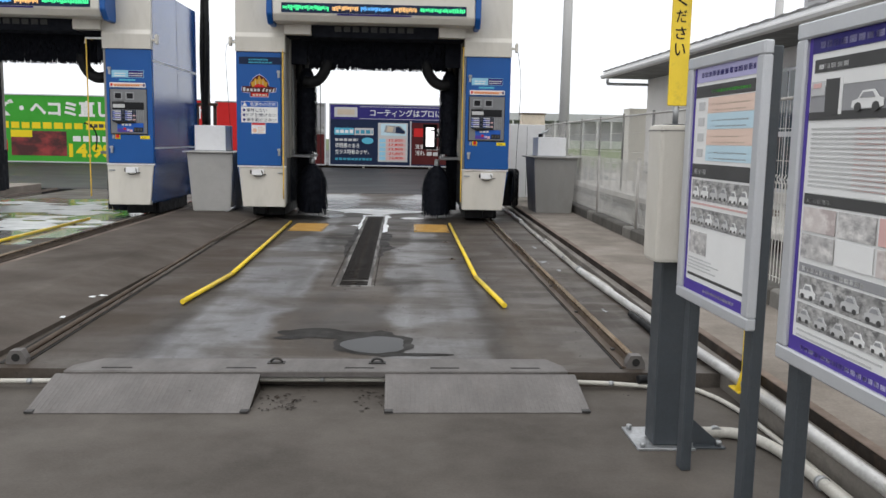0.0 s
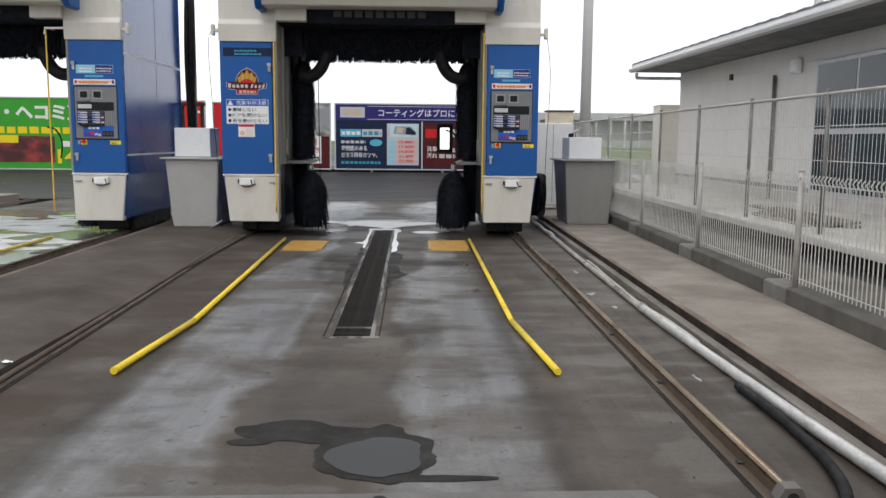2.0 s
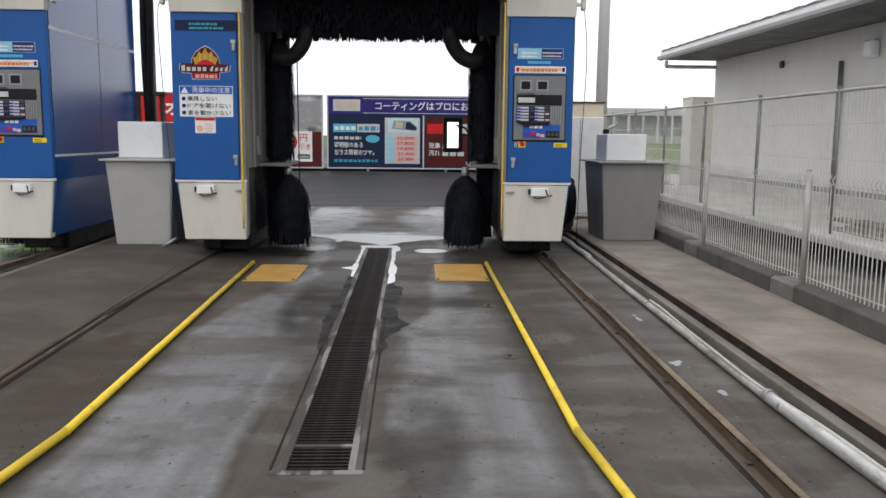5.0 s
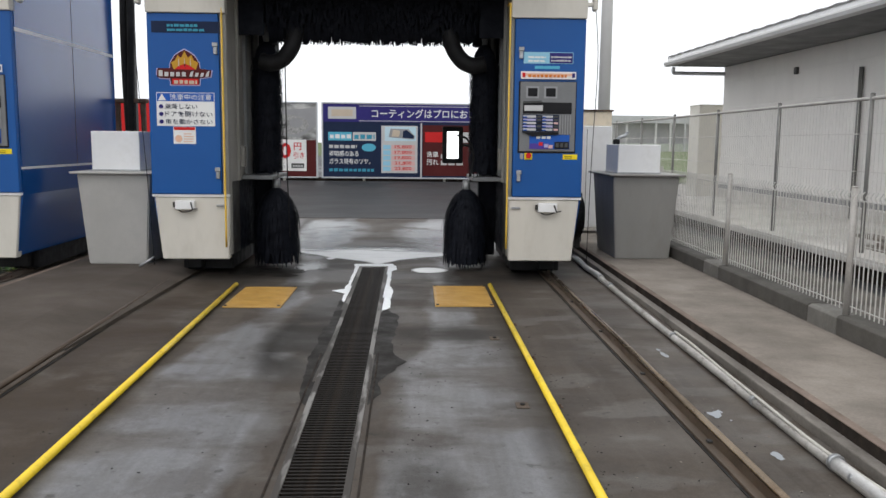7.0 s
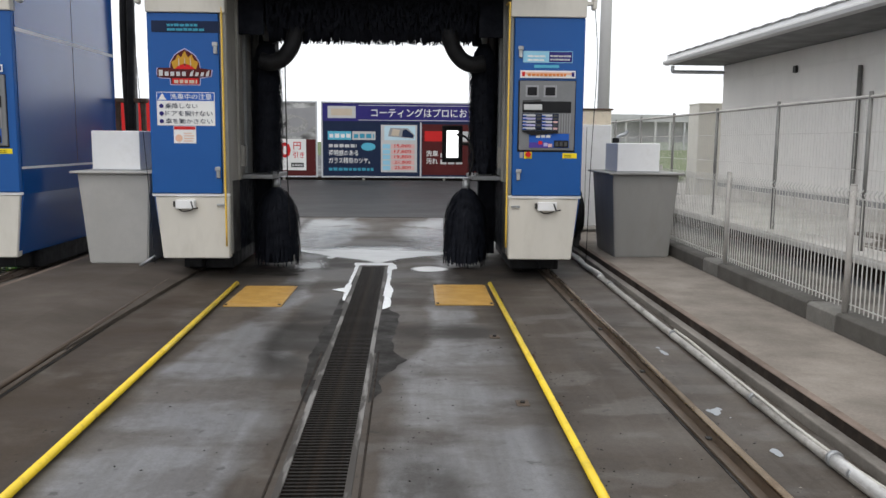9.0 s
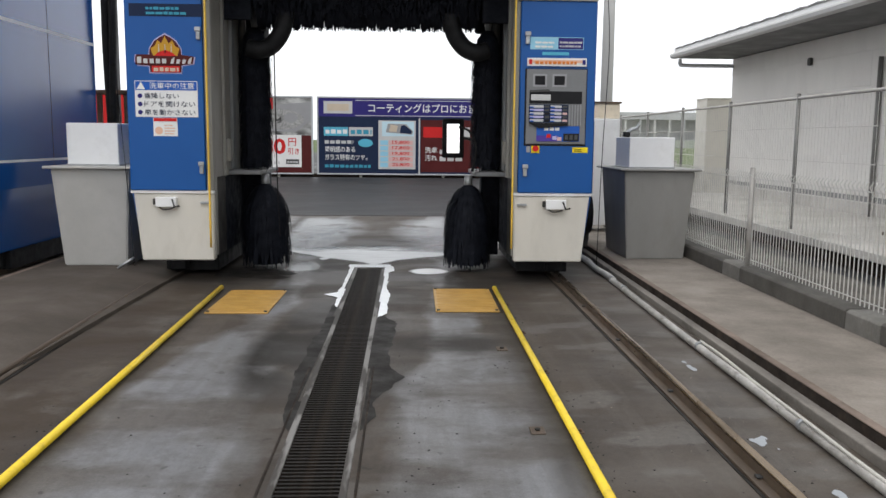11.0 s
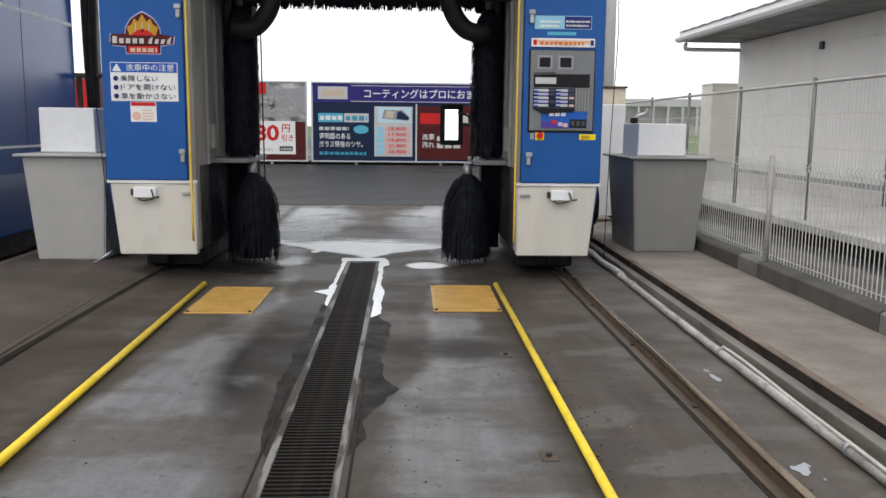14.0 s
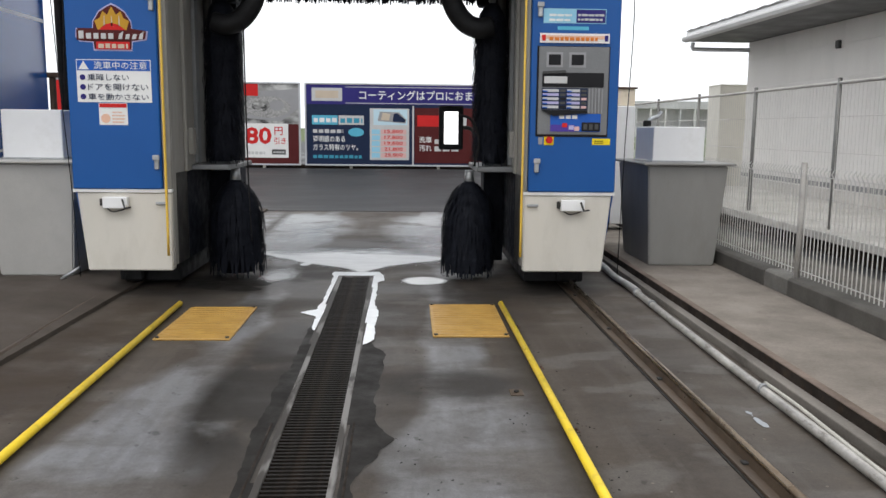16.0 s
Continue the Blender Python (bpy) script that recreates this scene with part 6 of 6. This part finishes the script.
on(p, "car_photo", 2.9, 4.46, 0.2, 0.9, "photo_red")
on(p, "car_tag", 2.9, 3.5, 0.72, 0.92, "yellow", 0.006)
on(p, "arrow", 2.3, 2.8, 0.3, 0.65, "red")
bars("sub_line", 4.64, 5.75, 0.62, 0.82, -0.006, 1, INK["white"], p, 0.9, 42, 6)
writing("price", "14.98", INK["yellow"], p, front(4.52, -0.006, 0.16), 0.40, 1.25, 0.04)


tagged(part("far_kerb", boxed(-16, 3.2, 24.12, 24.30, 0.28, 0.42, 0.01), M["edge"]), "low dark strip behind the billboards", "kerb", kind="structure")


# ---- puddles, foam, stains ----
def ell(x, y, cx, cy, rx, ry):
    """1 in the middle of an ellipse, 0 on its rim, less outside."""
    return 1 - math.sqrt(((x - cx) / rx) ** 2 + ((y - cy) / ry) ** 2)


def patch(name, label, category, mat, area, step, z, f):
    bm = field_patch(bmesh.new(), *area, step, f)
    if mat in (M["veil"], M["foam_soft"]):      # how thick the foam lies, thinning out to its rim
        layer = bm.verts.layers.float.new("thickness")
        for v in bm.verts:
            v[layer] = f(v.co.x, v.co.y)
    ob = part(name, bm, mat)
    ob.location.z = z
    return tagged(ob, label, category)


patch("damp_stain", "dark damp stain round a puddle on the lane", "stain", M["damp"], (-0.9, 0.5, 3.96, 5.0), 0.02, 0.003,
      lambda x, y: max(ell(x, y, -0.50, 4.63, 0.21, 0.12), ell(x, y, -0.30, 4.58, 0.22, 0.10), ell(x, y, -0.12, 4.37, 0.235, 0.29), ell(x, y, 0.12, 4.13, 0.24, 0.028), 0.7 * ell(x, y, -0.63, 4.50, 0.10, 0.04)) + 0.22 * wander(x, y, 6, 2.0))
patch("puddle", "smooth puddle of standing water on the lane", "puddle", M["water"], (-0.5, 0.3, 4.0, 4.8), 0.02, 0.005,
      lambda x, y: ell(x, y, -0.12, 4.34, 0.195, 0.19) + 0.20 * wander(x, y, 5, 4.0))


def drain_mid(y):
    return GXN + GW / 2 - math.tan(GTURN) * (y - GY0)


def damp_drain(x, y):
    u = x - drain_mid(y)
    if abs(u) < GW / 2 + 0.022:
        return -1
    if u > 0:
        w = float(np.interp(y, [7.3, 7.95, 8.1, 8.35, 8.5, 8.73, 8.9, 9.2, 10.0, 10.25, 10.7, 12.4], [0.150, 0.165, 0.205, 0.200, 0.270, 0.335, 0.262, 0.265, 0.280, 0.200, 0.17, 0.16]))
    else:
        w = float(np.interp(y, [7.6, 8.2, 8.7, 9.6, 10.6, 12.4], [0.150, 0.20, 0.235, 0.22, 0.19, 0.16]))
    end = min(1, (y - 7.2) / 0.8, (12.4 - y) / 0.5)
    return (w * end - abs(u)) * 4 + 0.05 * wander(x, y, 3.0, 9.0) + 0.06 * wander(x, y, 9.0, 3.0)


patch("damp_stain", "dark damp stain along both sides of the drain grating", "stain", M["damp"], (-1.2, 0.4, 7.1, 12.6), 0.02, 0.002, damp_drain)

# wet stain whose black also holds the shade below gate and brush
patch("damp_stain", "black wet stain with painted shade under the wheel brush", "stain", M["damp"], (-2.1, -0.9, 11.5, 12.9), 0.03, 0.0025,
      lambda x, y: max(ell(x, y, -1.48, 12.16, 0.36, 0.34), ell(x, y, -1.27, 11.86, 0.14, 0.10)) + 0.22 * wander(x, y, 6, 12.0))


def foam_lower(x):
    return float(np.interp(x, [-1.6, -1.33, -0.95, -0.63, -0.43, -0.36, -0.2, 0.25, 0.6], [13.72, 13.49, 13.05, 12.82, 12.60, 12.60, 12.89, 13.21, 13.40]))


def foam_veil(x, y):
    u = abs(x + 0.50)
    band = min(1, (y - foam_lower(x) + 0.06) * 4, (14.25 - y) * 1.6, (1.25 - u) * 4)
    # pale side wings stand for sky reflected in the wet floor
    sky_sheen = min(1, (u - 0.35) * 2.2, (1.15 - u) * 3, (16.4 - y) * 0.7, (y - 13.2) * 2)
    splash = 1.3 * ell(x, y, -1.08, 12.46, 0.16, 0.40)
    return max(0.75 * band, 0.6 * sky_sheen, splash) + 0.25 * wander(x * 0.7, y * 1.2, 3.2, 1.0)


def foam_near(x, y):
    u = abs(x + 0.50)
    top = float(np.interp(x, [-1.5, -1.07, -0.68, -0.28, 0.27, 0.5], [13.86, 13.76, 13.95, 13.88, 13.66, 13.62]))
    core = min((y - foam_lower(x)) * 7, (top - y) * 2.2, (1.15 - u) * 5) + 0.30 * wander(x * 0.8, y * 2.6, 4.2, 6.0)
    spots = max(2 * ell(x, y, 0.125, 12.21, 0.20, 0.20), 1.6 * ell(x, y, -0.936, 13.02, 0.06, 0.10)) + 0.10 * wander(x, y, 9, 2.0)
    return max(core, spots)


def foam_drain(x, y):
    v = x - drain_mid(y)
    u = abs(v) - GW / 2 - 0.026
    end = GY0 + GL + 0.02
    if u < 0 and y < end:
        return -1
    head = 0.095 - abs(y - end - 0.09) if u < 0.05 else -1
    if v < 0:
        w = float(np.interp(y, [10.45, 10.6, 10.9, 11.02, 11.12, 11.5, 12.6], [0.0, 0.028, 0.045, 0.150, 0.055, 0.034, 0.045]))
        side = w - u if 10.45 < y < end + 0.18 else -1
    else:
        w = float(np.interp(y, [10.15, 10.3, 10.6, 11.0, 11.3, 12.1, 12.22, 12.45, 12.6], [0.0, 0.070, 0.062, 0.078, 0.045, 0.042, 0.092, 0.085, 0.03]))
        side = w - u if 10.15 < y < end + 0.18 else -1
    return max(head, side) * 6 + 0.07 * wander(x, y, 9.0, 3.0)


patch("foam", "thin torn wash foam with painted sky sheen across the wet lane", "foam", M["veil"], (-2.0, 1.0, 12.0, 16.5), 0.04, 0.003, foam_veil)
patch("foam", "white wash foam lying across the wet lane", "foam", M["foam_soft"], (-2.0, 1.0, 11.9, 14.2), 0.025, 0.006, foam_near)
patch("foam", "white foam running along the end of the drain", "foam", M["foam"], (-1.0, 0.2, 10.1, 12.9), 0.0125, 0.008, foam_drain)
patch("foam", "white wash foam covering the far lane", "foam", M["thin_foam"], (-8.4, -3.8, 8.5, 15.0), 0.05, 0.004,
      lambda x, y: max(ell(x, y, -5.9, 12.9, 1.9, 1.5), ell(x, y, -5.0, 10.8, 1.0, 0.9)) - 0.26 + 1.0 * wander(x * 0.6, y * 1.3, 1.9, 7.0))
patch("puddle", "shallow soapy water spread over the far lane", "puddle", M["film"], (-8.4, -3.7, 8.0, 15.5), 0.08, 0.002,
      lambda x, y: max(ell(x, y, -5.9, 12.6, 2.3, 2.6), ell(x, y, -4.9, 10.4, 1.1, 1.8)) + 0.35 * wander(x * 0.7, y, 1.6, 2.0))
ob = part("drain_slit", boxed(-12, 2.5, 17.93, 17.985, 0.001, 0.004), M["pit"])
tagged(ob, "narrow dark drain slit across the end of the lanes", "drain", kind="structure")

# splashes and grit on the floor
rng = random.Random(8)
for cx, cy, rx, ry, sd in ((1.500, 8.93, 0.018, 0.12, 1.0), (1.425, 7.79, 0.035, 0.085, 5.0), (1.487, 7.26, 0.026, 0.045, 9.0), (1.482, 5.41, 0.02, 0.05, 3.0)):
    patch("splash_mark", "small dried white splash on the concrete", "stain", INK["splash"], (cx - 2 * rx, cx + 2 * rx, cy - 2 * ry, cy + 2 * ry), 0.008, 0.003,
          lambda x, y: 0.75 * ell(x, y, cx, cy, rx, ry) - 0.12 + 0.75 * wander(x, y * 0.6, 22, sd))


def grit(name, label, mat, spots, seed):
    """Loose chips scattered about the given spots (x, y, spread in x, spread in y, count)."""
    rg = random.Random(seed)
    bm = bmesh.new()
    for cx, cy, sx, sy, n in spots:
        for k in range(n):
            x, y, s, a = rg.gauss(cx, sx), rg.gauss(cy, sy), rg.uniform(0.002, 0.0065), rg.uniform(0, 6.28)
            lo = [bm.verts.new((x + s * math.cos(a + b) * r, y + s * math.sin(a + b) * r, 0.0005)) for b, r in ((0, 1.3), (1.7, 0.8), (3.0, 1.2), (4.6, 0.7))]
            top = bm.verts.new((x, y, 0.0005 + s * 0.6))
            for q in range(4):
                bm.faces.new((lo[q], lo[(q + 1) % 4], top))
    tagged(part(name, bm, mat), label, "grit", kind="stuff")


grit("dark_grit", "dark crumbs of dirt scattered on the wash lane", M["pit"],
     [(0.72, 8.2, 0.04, 1.6, 90), (0.75, 6.6, 0.05, 0.4, 40), (-1.6, 8.0, 0.04, 1.6, 70), (0.0, 8.2, 0.10, 1.2, 60), (0.45, 9.0, 0.05, 0.06, 7), (1.12, 7.5, 0.08, 2.2, 70), (1.33, 7.5, 0.06, 2.0, 60), (-0.8, 7.5, 0.3, 1.5, 40), (0.0, 5.5, 0.6, 0.7, 40)], 4)
grit("pale_grit", "pale chips lying on the rail strip and walkway", M["walk"],
     [(1.43, 7.5, 0.06, 1.8, 45), (2.1, 7.0, 0.2, 2.0, 0), (0.95, 7.5, 0.12, 1.8, 30)], 5)

def floor_anchor(x, y):
    e = empty("floor_anchor", x, y, 0.0, "small dirty steel anchor plate set in the lane", "anchor", group="floor anchors")
    part("plate", boxed(-0.032, 0.032, -0.045, 0.045, 0.0, 0.005, 0.002), M["rail_base"], e)
    part("stud", tubed([(0, 0, 0.005), (0, 0, 0.012)], 0.012, 8), M["pit"], e)


for x, y in ((0.515, 7.92), (0.508, 9.32)):
    floor_anchor(x, y)

def paper_scrap(x, y, z, s, seed):
    rg = random.Random(seed)
    bm = bmesh.new()
    n = 7
    g = [[bm.verts.new((s * (i / (n - 1) - 0.5) * rg.uniform(0.8, 1.2), s * 0.7 * (j / (n - 1) - 0.5) * rg.uniform(0.8, 1.2), rg.uniform(0.001, 0.16 * s))) for i in range(n)] for j in range(n)]
    for j in range(n - 1):
        for i in range(n - 1):
            bm.faces.new((g[j][i], g[j][i + 1], g[j + 1][i + 1], g[j + 1][i]))
    ob = part("paper_scrap", bm, M["white"])
    ob.location, ob.rotation_euler = (x, y, z), (0, 0, rg.uniform(0, 6))
    tagged(ob, "crumpled white scrap lying on the island edge", "litter", group="paper scraps")


for x, y, z, s0, sd in ((-2.165, 5.50, 0.040, 0.055, 1), (-2.125, 5.58, 0.033, 0.060, 2), (-2.115, 4.86, 0.031, 0.045, 3)):
    paper_scrap(x, y, z, s0, sd)

# leaves between the ramps
bm = bmesh.new()
for k in range(70):
    x, y = (rng.gauss(-0.52, 0.06) if k % 3 else rng.gauss(-0.12, 0.05)), rng.uniform(3.36, 3.68)
    a, s = rng.uniform(0, 6.28), rng.uniform(0.006, 0.016)
    q = [bm.verts.new((x + s * r * math.cos(a + b), y + s * r * math.sin(a + b), APRON + 0.003 + rng.uniform(0, 0.006))) for b, r in ((0, 1.2), (1.4, 0.5), (3.1, 1.1), (4.6, 0.6))]
    bm.faces.new(q)
tagged(part("fallen_leaves", bm, M["edge"]), "small dark wet leaves and grit between the ramp plates", "leaves", kind="stuff")

# ---- distance ----
e = empty("far_hall", 28, 120, 0.4, "long grey open-sided hall far off, paled with haze", "building", kind="structure")
# distance haze is in the pale colours of these parts
part("roof", boxed(-22, 60, 0, 2.5, 3.9, 4.9), M["far"], e)
part("back_wall", boxed(-22, 60, 2.5, 2.7, 0, 3.9), M["far"], e)
for k in range(40):
    part("column", boxed(-21.5 + k * 2.05, -21.25 + k * 2.05, 0, 0.3, 0, 3.9), M["farlight"] if k % 3 else M["far"], e)
part("low_wall", boxed(-22, 60, 0.1, 0.3, 0, 1.1), M["haze"], e)
hd = bmesh.new()
rg = random.Random(21)
for k in range(150):
    x = 5 + k * 0.62
    box(hd, x, x + 0.7, 139, 140.5, 0.3, 0.4 + rg.uniform(1.3, 2.3))
hd = part("far_hedge", hd, M["haze"])
tagged(hd, "pale hazy row of distant shrubs", "hedge", kind="stuff")


e = empty("rooftop_unit", 8.1, 14.5, 3.6, "plain grey boxy unit standing on the metal roof", "roof unit")
part("casing", boxed(-0.35, 0.6, -1.4, 1.6, 0.0, 1.0, 0.02), M["far"], e)
part("cap", boxed(-0.40, 0.65, -1.45, 1.65, 1.0, 1.06, 0.01), M["farlight"], e)
for k in range(5):
    part("louvre", boxed(-0.362, -0.35, -1.2, 1.4, 0.25 + k * 0.13, 0.31 + k * 0.13, 0.003), M["roof"], e)


# ---- kerb blocks, piece by piece: a long dark block a bay, a short pale one under each post ----
M["kerb_dark"] = surface("kerb_block_dark", (0.090, 0.083, 0.073), 0.85, vary=0.3, scale=2.0, grain=60, relief=0.25, dirt=(0.06, 0.055, 0.047), dirt_amt=0.6)
M["kerb_pale"] = surface("kerb_block_pale", (0.16, 0.152, 0.137), 0.85, vary=0.25, scale=4.0, grain=60, relief=0.25, dirt=(0.13, 0.12, 0.10), dirt_amt=0.6)


def kerb_piece(length, mat):
    bm = prism(bmesh.new(), [(0.0, 0.0), (0.0, 0.112), (0.022, 0.128), (0.19, 0.128), (0.19, 0.0)], "y", 0.004, length - 0.004, 0.004)
    return mesh_of("kerb_block", bm, mat)


krng = random.Random(17)
long_me, short_me = kerb_piece(1.73, M["kerb_dark"]), kerb_piece(0.40, M["kerb_pale"])
for k in range(11):
    y = -3.72 - 2.13 + 2.13 * k
    for me, dy in ((short_me, 0.03), (long_me, 0.43)):
        if y + dy < 16.2:
            o = new("kerb_block", me)
            o.parent = kerb
            o.location = (2.602 + krng.uniform(-0.003, 0.003), y + dy, 0.092 + krng.uniform(-0.004, 0.004))
